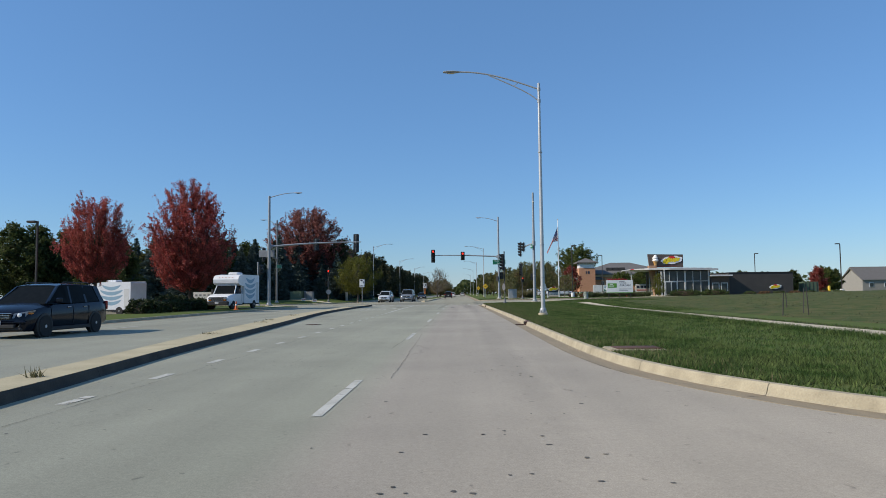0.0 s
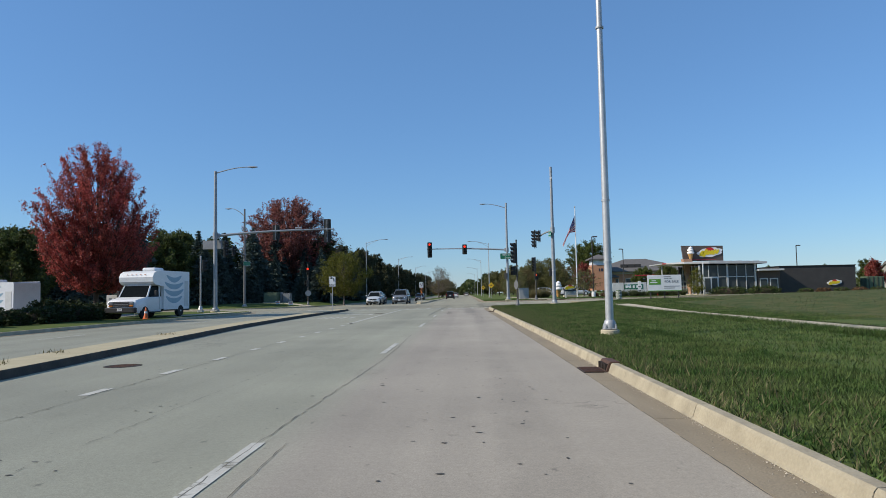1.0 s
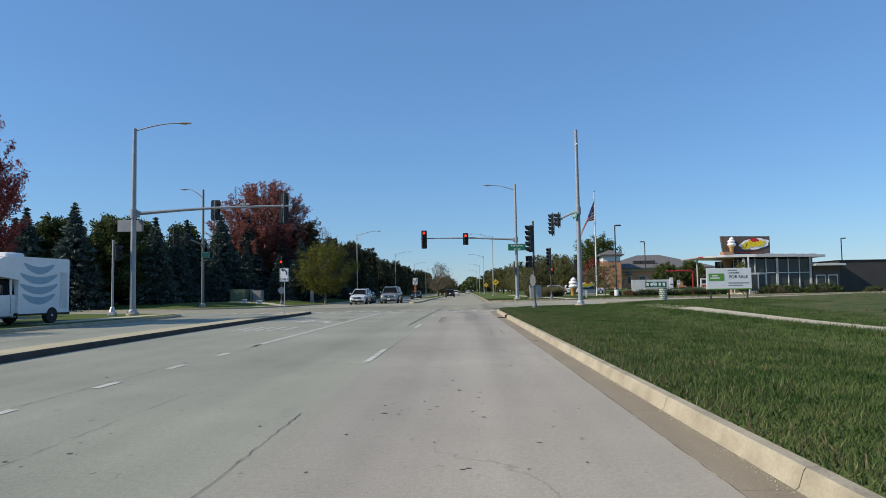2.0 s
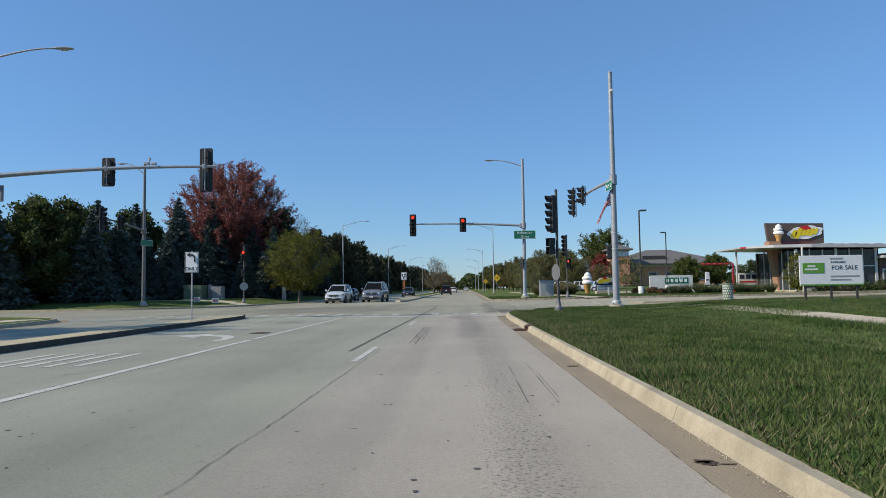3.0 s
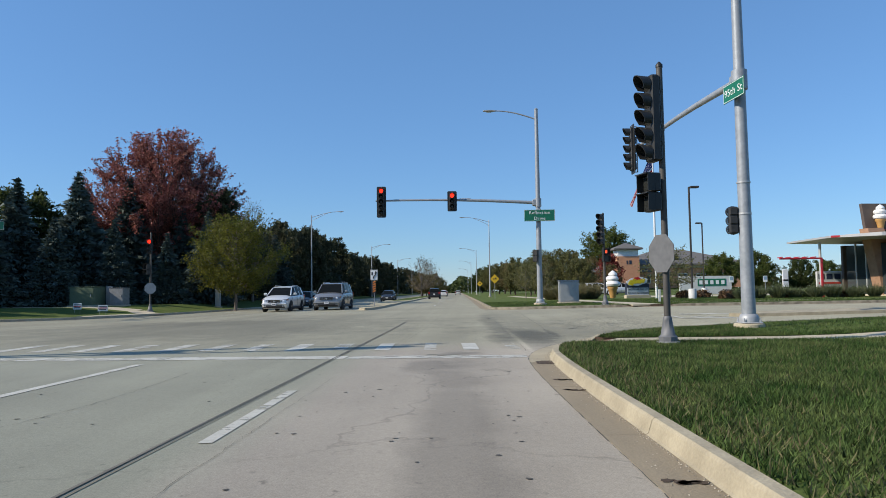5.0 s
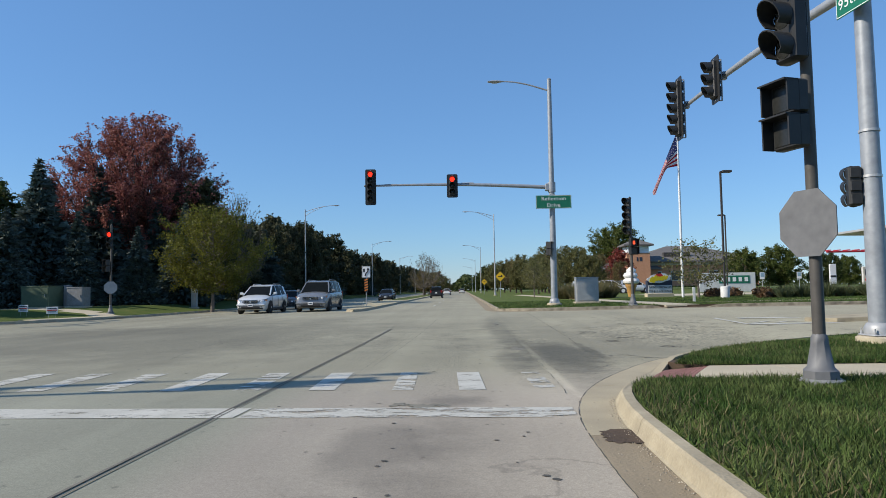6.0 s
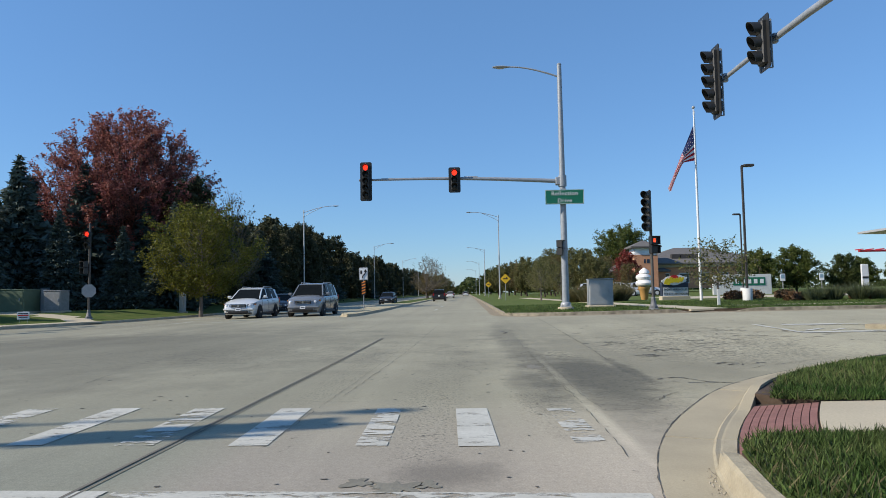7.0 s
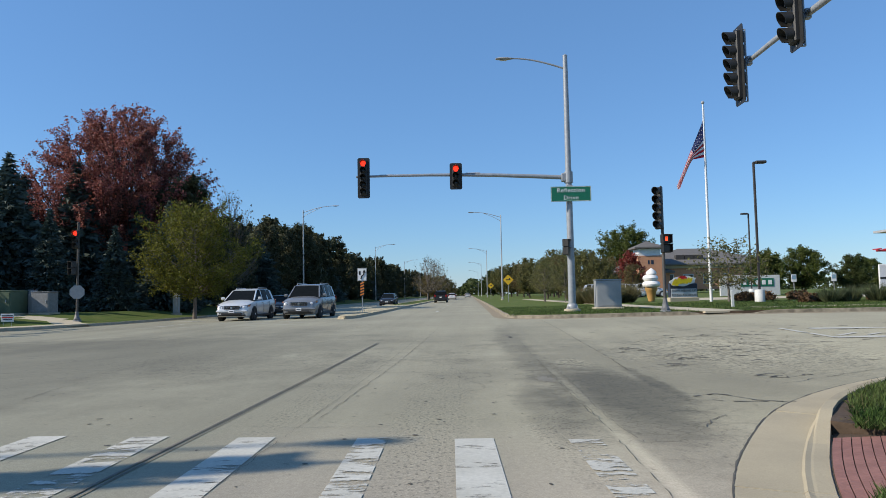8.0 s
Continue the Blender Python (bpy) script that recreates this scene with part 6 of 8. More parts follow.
plant(red_c, ground_at(-27.6, 51.2), "smaller red maple in autumn colour", name="maple_tree", turn=140, scale=(0.58, 0.58, 0.75), group="red maples")
plant(red_b, ground_at(-29.6, 132), "large rust-red maple with thinning leaves at its top", name="maple_tree", turn=30, scale=(1.68, 1.68, 1.40), group="red maples")
locust = broadleaf(21, 8.2, 1.9, 3.7, "leaf_yellow", "bark_pale", shape="round", limbs=96, leaves=30000, size=0.115, r0=0.13, rise=0.42, fuzz=0.16, gaps=0.25, twigs=8, lobes=0.10)
plant(locust, ground_at(-17.7, 119.5), "yellow-green honey locust beside the road", name="locust_tree", scale=(0.97, 0.97, 0.93))

spruce = [conifer(31, 11.5, 3.6, "needle", tiers=30, per=15, dense=90, size=0.23), conifer(32, 11.0, 3.4, "needle", tiers=28, per=15, dense=90, size=0.23)]
pine = [broadleaf(33 + k, 10.5, 1.0, 2.9, "needle_pine", shape="pine", limbs=62, leaves=30000, size=0.19, r0=0.17, rise=0.15, fuzz=0.19, gaps=0.55, twigs=6, lobes=0.22) for k in range(3)]
pine_far = [broadleaf(37 + k, 10.5, 0.9, 3.1, "needle_pine", shape="pine", limbs=44, leaves=9500, size=0.33, r0=0.17, rise=0.15, fuzz=0.25, gaps=0.55, twigs=4, lobes=0.22) for k in range(3)]
rng = np.random.default_rng(5)
for i, (x, y, h) in enumerate(((-32.0, 120.5, 11.6), (-30.2, 126.0, 12.4), (-35.5, 117.5, 10.6), (-38.5, 115.0, 11.2), (-34.5, 126.0, 11.0), (-25.5, 127.5, 9.5), (-42.5, 112.5, 10.2), (-28.4, 119.8, 7.6), (-22.5, 126.0, 8.6), (-47, 110, 10.8), (-52, 108, 10.2), (-24.5, 121.5, 6.5), (-34.5, 112.0, 8.8), (-34.2, 106.2, 9.0), (-30.5, 114.5, 7.0))):
    k = h / 11.2
    plant(spruce[i % 2], ground_at(x, y), "dense blue-green spruce in the tree belt" if i % 2 else "dark spruce with drooping boughs in the tree belt", name="spruce_tree", turn=47 * i, scale=(k * 1.05, k * 1.05, k), group="tree belt spruces")
# Spruces added out to the left for the shade they throw on the verge.
for i, (x, y) in enumerate(((-40.5, 100.6), (-45.5, 100.2), (-51, 100.4), (-57, 100.8))):
    plant(spruce[i % 2], ground_at(x, y), "tall spruce added to shade the side street verge", name="spruce_tree", turn=33 * i, scale=(1.05, 1.05, 1.0), group="tree belt spruces")
row = [(-23.2, y) for y in range(131, 215, 6)] + [(-27.2, y) for y in range(134, 215, 7)] + [(-31.5, y) for y in range(138, 215, 9)]
row += [(-23.4, y) for y in range(216, 330, 7)] + [(-27.4, y) for y in range(220, 330, 10)] + [(-23.6, y) for y in range(332, 500, 11)]
for i, (x, y) in enumerate(row):
    k = rng.uniform(0.74, 1.14)
    w = k * rng.uniform(0.92, 1.15)
    x, y = x + rng.uniform(-0.7, 0.7), y + rng.uniform(-1.5, 1.5)
    blue = i % 7 == 3
    plant(spruce[i % 2] if blue else (pine if y < 190 and x > -25.5 else pine_far)[i % 3], ground_at(x, y), "blue-green spruce in the long row behind the verge" if blue else "dark ragged pine in the long row behind the verge", name="spruce_tree" if blue else "pine_tree", turn=61 * i, scale=(w, w, k * (0.86 if blue else 1.0)), group="roadside pines")

oak = broadleaf(41, 10.0, 1.6, 4.2, "leaf_dark", limbs=60, twigs=5, leaves=22000, size=0.26, fuzz=0.26, gaps=0.3)
olive = broadleaf(42, 9.0, 1.8, 3.7, "leaf_olive", limbs=60, twigs=6, leaves=13000, size=0.21, fuzz=0.20, gaps=0.35, rise=0.8)
brown = broadleaf(45, 9.0, 1.8, 3.5, "leaf_brown", limbs=60, twigs=6, leaves=9000, size=0.20, fuzz=0.20, gaps=0.4, rise=0.9)
green = broadleaf(43, 10.0, 2.2, 4.4, "leaf_green", limbs=54, twigs=5, leaves=15000, size=0.29, fuzz=0.27, gaps=0.3)
elm = broadleaf(46, 19.0, 8.6, 7.4, "leaf_green", shape="umbrella", limbs=90, twigs=7, leaves=26000, size=0.34, r0=0.3, fuzz=0.34, rise=0.6, gaps=0.35)
bare = broadleaf(44, 8.0, 1.6, 3.0, "leaf_brown", "bark_pale", shape="oval", limbs=60, leaves=1200, size=0.13, r0=0.14, rise=1.4, twigs=12)
# Left: belt behind the near lot and across the side street.
for i, (x, y, k, kind) in enumerate(((-40.3, 110, 1.0, oak), (-46, 106, 0.95, oak), (-51, 108, 0.9, olive), (-54, 98, 1.0, oak), (-60, 102, 0.95, olive),
                                     (-48, 74, 0.9, oak), (-53, 68, 0.8, olive), (-58, 62, 0.75, olive), (-44, 76.5, 0.85, oak), (-38.5, 104.5, 0.9, oak), (-66, 60, 0.8, oak), (-62, 74, 0.9, oak), (-36, 70, 0.7, oak),
                                     (-38, 122, 1.0, oak), (-44, 122, 1.05, oak), (-33, 136, 1.1, oak), (-29, 148, 1.0, oak), (-72, 66, 0.8, olive), (-50, 80, 0.8, oak))):
    plant(kind, ground_at(x, y), "dark green broadleaf tree in the shaded belt" if kind is oak else "olive broadleaf tree turning colour", name="broadleaf_tree", turn=73 * i, scale=(k, k, k), group="belt trees")
plant(bare, ground_at(-50, 59), "bare pale tree with few leaves", name="bare_tree", scale=(0.95, 0.95, 0.95))
plant(bare, ground_at(-22.2, 139), "bare pale tree between dark pines", name="bare_tree", turn=80, scale=(1.1, 1.1, 1.4))
for i, (x, y, k) in enumerate(((-7.0, 214, 1.0), (-6.9, 236, 1.1), (-7.2, 262, 1.1))):
    plant(bare, ground_at(x, y), "nearly bare tree on the median", name="bare_tree", turn=30 + 70 * i, scale=(1.1 * k, 1.1 * k, 1.1 * k), group="median trees")
for i, (x, y) in enumerate(((-7.3, 225), (-7.0, 250), (-6.8, 290), (-7.1, 350), (-6.6, 410))):
    plant(brown if i % 2 == 0 else olive, ground_at(x, y), "brown-leaved tree on the far median" if i % 2 == 0 else "olive tree on the far median", name="median_tree", turn=90 * i, scale=(0.75, 0.75, 0.62 if i < 2 else 0.8), group="median trees")
# Right: trees of the far verge and behind the buildings.
for i, (x, y, k, kind) in enumerate(((13, 172, 0.6, olive), (16, 183, 0.72, brown), (12.5, 196, 0.68, olive), (18, 205, 0.85, olive), (13, 215, 0.75, brown), (20, 228, 0.95, olive), (12, 240, 0.85, olive), (15, 262, 1.0, brown), (11.5, 285, 1.0, olive), (14, 315, 1.0, olive), (11.5, 350, 1.0, oak), (13, 400, 1.0, oak), (12, 460, 1.0, oak), (24, 190, 0.72, olive), (28, 205, 0.78, brown), (31, 196, 0.62, brown), (24, 240, 1.05, olive), (30, 236, 1.15, olive), (36, 240, 1.0, brown), (26, 262, 1.35, olive), (33, 268, 1.4, olive), (19, 275, 1.2, olive),
                                     (37.5, 156, 0.52, green), (43, 158, 0.56, green), (78, 205, 0.6, green), (84, 203, 0.62, green), (93, 208, 0.6, oak), (70, 215, 0.6, olive), (102, 210, 0.65, oak), (112, 206, 0.65, oak), (50, 160, 0.46, oak), (56, 158, 0.42, oak), (132, 205, 0.6, oak),
                                     (96, 148, 0.6, olive), (104, 140, 0.55, green), (112, 132, 0.5, olive), (120, 128, 0.55, oak), (128, 122, 0.5, brown), (88, 165, 0.6, green), (130, 145, 0.7, oak), (140, 138, 0.7, oak))):
    plant(kind, ground_at(x, y), {id(oak): "dark green roadside tree", id(green): "full green broadleaf tree behind the buildings", id(olive): "olive roadside tree turning colour", id(brown): "brown roadside tree with thinning leaves"}[id(kind)], name="broadleaf_tree", turn=53 * i, scale=(k, k, k), group="far trees")
plant(elm, ground_at(45.4, 262), "tall spreading tree with a flat green crown behind the station", name="broadleaf_tree", scale=(1.0, 1.0, 0.94))
small = broadleaf(51, 4.2, 1.2, 1.9, "leaf_olive", "bark_pale", limbs=36, leaves=2100, size=0.11, r0=0.06, fuzz=0.14)
crim = broadleaf(52, 4.0, 0.7, 1.5, "leaf_crimson", shape="oval", limbs=36, leaves=4200, size=0.16, r0=0.06, rise=0.9)
plant(small, ground_at(18.6, 118.0), "young tree with sparse olive leaves by the flagpole", name="young_tree", scale=(1.25, 1.25, 0.98))
for i, (x, y) in enumerate(((8.9, 139), (9.6, 146), (10.6, 137))):
    plant(small, ground_at(x, y), "sapling with sparse olive leaves on the verge", name="sapling", turn=70 * i, scale=(0.85, 0.85, 0.95), group="verge saplings")
plant(crim, ground_at(36.0, 218), "crimson ornamental tree before the brick tower", name="ornamental_tree", scale=(2.0, 2.0, 2.2))
plant(crim, ground_at(67.5, 128.5), "crimson ornamental tree beyond the dark wing", name="ornamental_tree", turn=60, scale=(1.1, 1.1, 1.2))
gold = broadleaf(53, 3.2, 0.3, 0.9, "leaf_yellow", "bark_pale", shape="oval", limbs=30, leaves=2400, size=0.11, r0=0.04, rise=1.4, fuzz=0.1)
plant(gold, ground_at(31.6, 107.0), "slim golden shrub tree before the pylon", name="shrub_tree", scale=(1.1, 1.1, 1.1))


def hedge_mesh(seed, lx, ly, lz, leaf, n, size=0.11):
    """A rounded shrub or hedge: a shell of small leaves with lumps."""
    g = np.random.default_rng(seed)
    p = g.normal(0, 1, (n, 3))
    p = np.sign(p) * np.abs(unit(p)) ** 0.72
    p[:, 2] = np.abs(p[:, 2])
    r = g.uniform(0.7, 1.08, (n, 1)) * (1 + 0.14 * np.sin(p[:, 0:1] * 7 * max(1, lx / 2) + seed) * np.cos(p[:, 1:2] * 5 + p[:, 2:3] * 4))
    c = p * r * [lx / 2, ly / 2, lz]
    a = unit(g.normal(0, 1, (n, 3)))
    b = unit(np.cross(a, g.normal(0, 1, (n, 3))))
    s = size * g.uniform(0.6, 1.4, (n, 1))
    return quads_mesh("foliage", c, a * s, b * s, leaf)


def hedge(place, lx, ly, lz, leaf, label, seed, turn=0.0, n=2500, size=0.11, name="hedge"):
    t = thing(name, place, turn, label=label, category="shrub")
    core = Shape().spin((0, 0, 0), [(0.8, -0.1), (0.85, 0.4), (0.7, 0.75), (0.05, 0.85)], 10)
    core.v = [(x * lx * 0.5, y * ly * 0.5, z * lz) for x, y, z in core.v]
    part("inner_wood", core, "soil", t)
    part("foliage", hedge_mesh(seed, lx, ly, lz, leaf, n, size), None, t)
    return t


for i, (x, y, lx, lz) in enumerate(((-21.7, 46.6, 2.0, 0.95), (-22.1, 49.0, 2.3, 0.75), (-21.8, 51.2, 2.2, 0.8), (-22.2, 53.4, 2.3, 0.9), (-21.6, 55.4, 2.2, 0.85), (-22.0, 57.6, 2.2, 0.95), (-23.6, 55.0, 2.4, 1.2), (-24.6, 58.6, 2.6, 1.2))):
    hedge(ground_at(x, y), lx, 1.7, lz, "hedge_dark", "rounded clipped dark green shrub before the parking lot", 60 + i, n=2200, name="shrub")
for i, (x, y, lx) in enumerate(((35.5, 106.6, 5.0), (40.2, 106.6, 4.2))):
    hedge(ground_at(x, y), lx, 1.2, 0.95, "hedge", "clipped green hedge before the shop window", 70 + i, n=2600)
for i in range(7):
    hedge(ground_at(45.5 + 2.3 * i, 106.4), 1.8, 1.0, 0.55, "shrub_rust" if i % 2 else "hedge", "low shrub along the dark wall", 80 + i, n=800, name="shrub")
for i, x in enumerate((20.9, 22.2, 23.4, 24.8, 26.2, 27.5, 29.0, 30.4)):
    hedge(ground_at(x, 112.0 + 0.5 * (i % 3)), 1.2, 0.8, 0.5 + 0.15 * (i % 2), "hedge" if i % 3 else "shrub_rust", "small low shrub in the front bed", 90 + i, n=700, name="shrub")
for i, (x, y) in enumerate(((20.3, 119.5), (22.6, 122), (24.5, 121))):
    hedge(ground_at(x, y), 1.5, 0.9, 0.6, "shrub_rust", "low rusty shrub in the sign bed", 100 + i, n=700, name="shrub")


def tussock(place, r, h, label, seed, leaf="straw", n=2600):
    g = np.random.default_rng(seed)
    a = g.uniform(0, 2 * math.pi, n)
    d = r * np.sqrt(g.uniform(0, 1, n))
    c = np.stack([d * np.cos(a), d * np.sin(a), np.zeros(n)], 1)
    way = unit(np.stack([np.cos(a) * d / r * 0.7, np.sin(a) * d / r * 0.7, np.ones(n)], 1) + g.normal(0, 0.15, (n, 3)))
    ln = h * g.uniform(0.6, 1.1, (n, 1))
    side = unit(np.cross(way, g.normal(0, 1, (n, 3)))) * 0.03
    t = thing("ornamental_grass", place, label=label, category="grass")
    part("blades", quads_mesh("blades", c + way * ln / 2, way * ln, side, leaf), None, t)


for i, (x, y, r, h) in enumerate(((11.6, 124.5, 1.2, 1.4), (13.2, 125.5, 1.0, 1.5), (10.4, 126, 0.9, 1.2))):
    tussock(ground_at(x, y), r, h, "tall straw-coloured ornamental grass", 110 + i)


for i, x in enumerate((21.6, 22.9, 24.2, 25.5, 26.9, 28.2, 29.6, 31.2)):
    tussock(ground_at(x, 111.2 + 0.3 * (i % 2)), 0.30, 0.80 + 0.12 * (i % 3), "upright grey-green clump of ornamental grass in the bed", 130 + i, "bed_grass", 700)


# Grass blades on the lawns that the camera passes.
def grass_field(name, boxes, seed, label, length=0.13, material="blade"):
    g = np.random.default_rng(seed)
    cs = []
    line = np.array([(p.x, p.y) for p in rn])
    for x0, x1, y0, y1, n in boxes:
        p = np.stack([g.uniform(x0, x1, n), g.uniform(y0, y1, n)], 1)
        edge_x = np.interp(p[:, 1], line[10:, 1][line[10:, 0] < 11], line[10:, 0][line[10:, 0] < 11])
        beside = p[:, 0] - edge_x
        kerb_y = np.interp(p[:, 0], line[10:, 0][line[10:, 1] > 78], line[10:, 1][line[10:, 1] > 78])
        ok = ~((np.abs(p[:, 0] - 4.2) < 0.62) & (np.abs(p[:, 1] - 13.5) < 0.5)) & (beside > 0.02) & ((p[:, 0] < 5) | (p[:, 1] < kerb_y - 0.05))
        ok &= ~((p[:, 1] > 76.40) & (p[:, 1] < 78.02 + 0.4 * np.clip(4.93 - p[:, 0], 0, 1))) & ~((p[:, 1] > 76.0) & (p[:, 1] < 76.6) & (beside < (p[:, 1] - 76.0) * 0.5))
        ok &= ~((p[:, 1] > 78) & (beside < 0.20 * (1 - np.clip((p[:, 1] - 78.6) / 1.6, 0, 1)))) & ~((np.abs(p[:, 0] - 11.53 - 0.014 * p[:, 1]) < 0.6) & (p[:, 1] < 66.5))
        cs.append(p[ok])
    p = np.concatenate(cs)
    n = len(p)
    z = np.array([level(x, y) + land(x, y) for x, y in p]) + LIFT
    clump = 0.75 + 0.5 * np.sin(p[:, 0] * 1.7 + np.sin(p[:, 1] * 0.9) * 2) * np.cos(p[:, 1] * 1.3)
    ln = length * g.uniform(0.5, 1.3, n) * (0.75 + 0.35 * clump)
    way = unit(np.stack([g.normal(0.05, 0.6, n), g.normal(0, 0.6, n), np.ones(n)], 1))
    side = unit(np.cross(way, g.normal(0, 1, (n, 3)))) * (0.008 + 0.007 * g.uniform(0, 1, (n, 1)))
    c = np.stack([p[:, 0], p[:, 1], z], 1) + way * ln[:, None] * 0.45
    tagged(part(name, quads_mesh(name, c, way * ln[:, None], side, material), None), label, "grass", kind="stuff")


grass_field("grass", [(3, 6.5, 8, 40, 110000), (3, 8, 40, 66, 130000), (3, 9, 66, 82, 160000), (6.5, 13, 8, 40, 55000), (8, 16, 40, 66, 60000), (9, 20, 66, 86, 60000), (4.2, 9, 5, 12, 12000)], 7, "thick green lawn grass with ragged tips", 0.072)
grass_field("dry_grass", [(3, 3.75, 8, 76, 9000), (3, 5, 8, 66, 8000), (3, 9, 40, 82, 12000)], 8, "straw-coloured dead blades among the lawn grass", 0.10, "straw")

grass_field("verge_grass", [(3.4, 14, 74.9, 75.9, 7000), (3.4, 14, 75.9, 76.42, 12000), (4.6, 14, 78.04, 78.7, 7000), (11.8, 14, 40, 76, 8000)], 17, "longer unmown grass along the sidewalk", 0.09)

grass_field("tall_grass", [(10.3, 11.0, 8, 36, 22000), (10.6, 11.6, 30, 66, 22000)], 18, "uncut grass standing along the edge of the sidewalk", 0.15)

# Grass on the far corner lawn, ragged over its kerb, and dead leaves in the near corner's bare soil.
g = np.random.default_rng(21)
n = 70000
p = np.stack([3.3 + 24 * g.uniform(0, 1, n), 99.8 + 20 * g.uniform(0, 1, n) ** 1.6], 1)
bow = np.array([(q.x, q.y) for q in reversed(inset(pts_rf, 0.12)) if q.y < 118 and q.x < 40])
corner = bow[bow[:, 1] < 103]
p = p[(p[:, 1] > np.interp(p[:, 0], corner[:, 0], corner[:, 1])) & ~((np.abs(p[:, 0] - 12.0 + 0.055 * (p[:, 1] - 101)) < 0.85))]
n = len(p)
z = np.array([level(x, y) for x, y in p]) + LIFT
band = 0.8 + 0.4 * np.sin((p[:, 0] * 0.5 + p[:, 1] * 0.87) * 4.2)
way = unit(np.stack([g.normal(0.05, 0.5, n), g.normal(0, 0.5, n), np.ones(n)], 1))
ln = (0.085 * g.uniform(0.5, 1.25, n) * band)[:, None]
side = unit(np.cross(way, g.normal(0, 1, (n, 3)))) * 0.02
tagged(part("corner_grass", quads_mesh("corner_grass", np.stack([p[:, 0], p[:, 1], z], 1) + way * ln * 0.45, way * ln, side, "blade"), None), "mown grass of the far corner lawn", "grass", kind="stuff")
g = np.random.default_rng(22)
n = 150
spots = [q for q in inset(pts_rn, 0.36) if 78.25 < q.y < 79.4]
base = np.array([(q.x, q.y) for q in spots])[g.integers(0, len(spots), n)] + g.normal(0, 0.06, (n, 2)) * (1.0, 1.8)
way = unit(np.stack([g.normal(0, 1, n), g.normal(0, 1, n), g.uniform(-0.1, 0.3, n)], 1))
side = unit(np.cross(way, np.stack([g.normal(0, 0.3, n), g.normal(0, 0.3, n), np.ones(n)], 1)))
tagged(part("fallen_leaves", quads_mesh("fallen_leaves", np.stack([base[:, 0], base[:, 1], LIFT + g.uniform(0.004, 0.03, n)], 1), way * 0.032, side * 0.014, "leaf_brown"), None), "brown leaves fallen on bare soil behind the kerb", "leaves", kind="stuff")

# Clover and coarse tufts over the open field: uncountable.
g = np.random.default_rng(9)
n = 46000
p = np.stack([14.5 + 56 * g.uniform(0, 1, n) ** 1.3, g.uniform(12, 84, n)], 1)
lump = np.sin(p[:, 0] * 0.55 + 2 * np.sin(p[:, 1] * 0.23)) * np.cos(p[:, 1] * 0.4 + np.sin(p[:, 0] * 0.3)) + g.normal(0, 0.5, n)
p = p[lump > 0.1]
n = len(p)
z = np.array([level(x, y) + field_rise(x, y) for x, y in p]) + LIFT
a = unit(np.stack([g.normal(0, 0.8, n), g.normal(0, 0.8, n), np.ones(n)], 1))
b = unit(np.cross(a, g.normal(0, 1, (n, 3))))
ln = g.uniform(0.04, 0.12, (n, 1))
tagged(part("field_grass", quads_mesh("field_grass", np.stack([p[:, 0], p[:, 1], z], 1) + a * ln * 0.4, a * ln, b * ln * 0.35, "bed_grass"), None), "coarse tufts and clover over the field", "grass", kind="stuff")

# Weeds and tufts.


def tuft(place, n, h, seed, material, label, spread=0.2):
    g = np.random.default_rng(seed)
    c = np.concatenate([g.normal(0, spread, (n, 2)), np.zeros((n, 1))], 1)
    way = unit(np.stack([g.normal(0, 0.5, n), g.normal(0, 0.5, n), np.ones(n)], 1))
    ln = h * g.uniform(0.5, 1.2, (n, 1))
    side = unit(np.cross(way, g.normal(0, 1, (n, 3)))) * 0.02
    t = thing("weed", place, label=label, category="weed")
    part("blades", quads_mesh("blades", c + way * ln / 2, way * ln, side, material), None, t)


for i, (x, y) in enumerate(((-5.55, 9.3), (-7.9, 28.5), (-8.3, 31), (-7.0, 20), (-8.9, 38))):
    tuft((x, y, level(x, y) + LIFT), 40, 0.17 if i == 0 else 0.11, 200 + i, "straw", "dry weed in a median crack", 0.05 if i == 0 else 0.14)


# Woods on the horizon, too far to count.
g = np.random.default_rng(300)
n = 16000
x = np.concatenate([g.uniform(-420, -26, n // 2), g.uniform(14, 420, n // 2)])
x[::9] = g.uniform(-26, 14, len(x[::9]))
y = 560 + g.uniform(0, 60, n) + 0.1 * np.abs(x)
top = 8 + 3.5 * np.sin(x * 0.07) + 2.5 * np.sin(x * 0.19 + 1) + 1.5 * np.sin(x * 0.41)
z = g.uniform(0, 1, n) ** 0.8 * top
a = unit(g.normal(0, 1, (n, 3)))
b = unit(np.cross(a, g.normal(0, 1, (n, 3))))
s = g.uniform(1.2, 2.6, (n, 1))
tagged(part("distant_woods", quads_mesh("distant_woods", np.stack([x, y, z], 1), a * s, b * s, "leaf_dark"), None), "distant dark woods along the horizon", "woods", kind="stuff")

# ---- vehicles ----


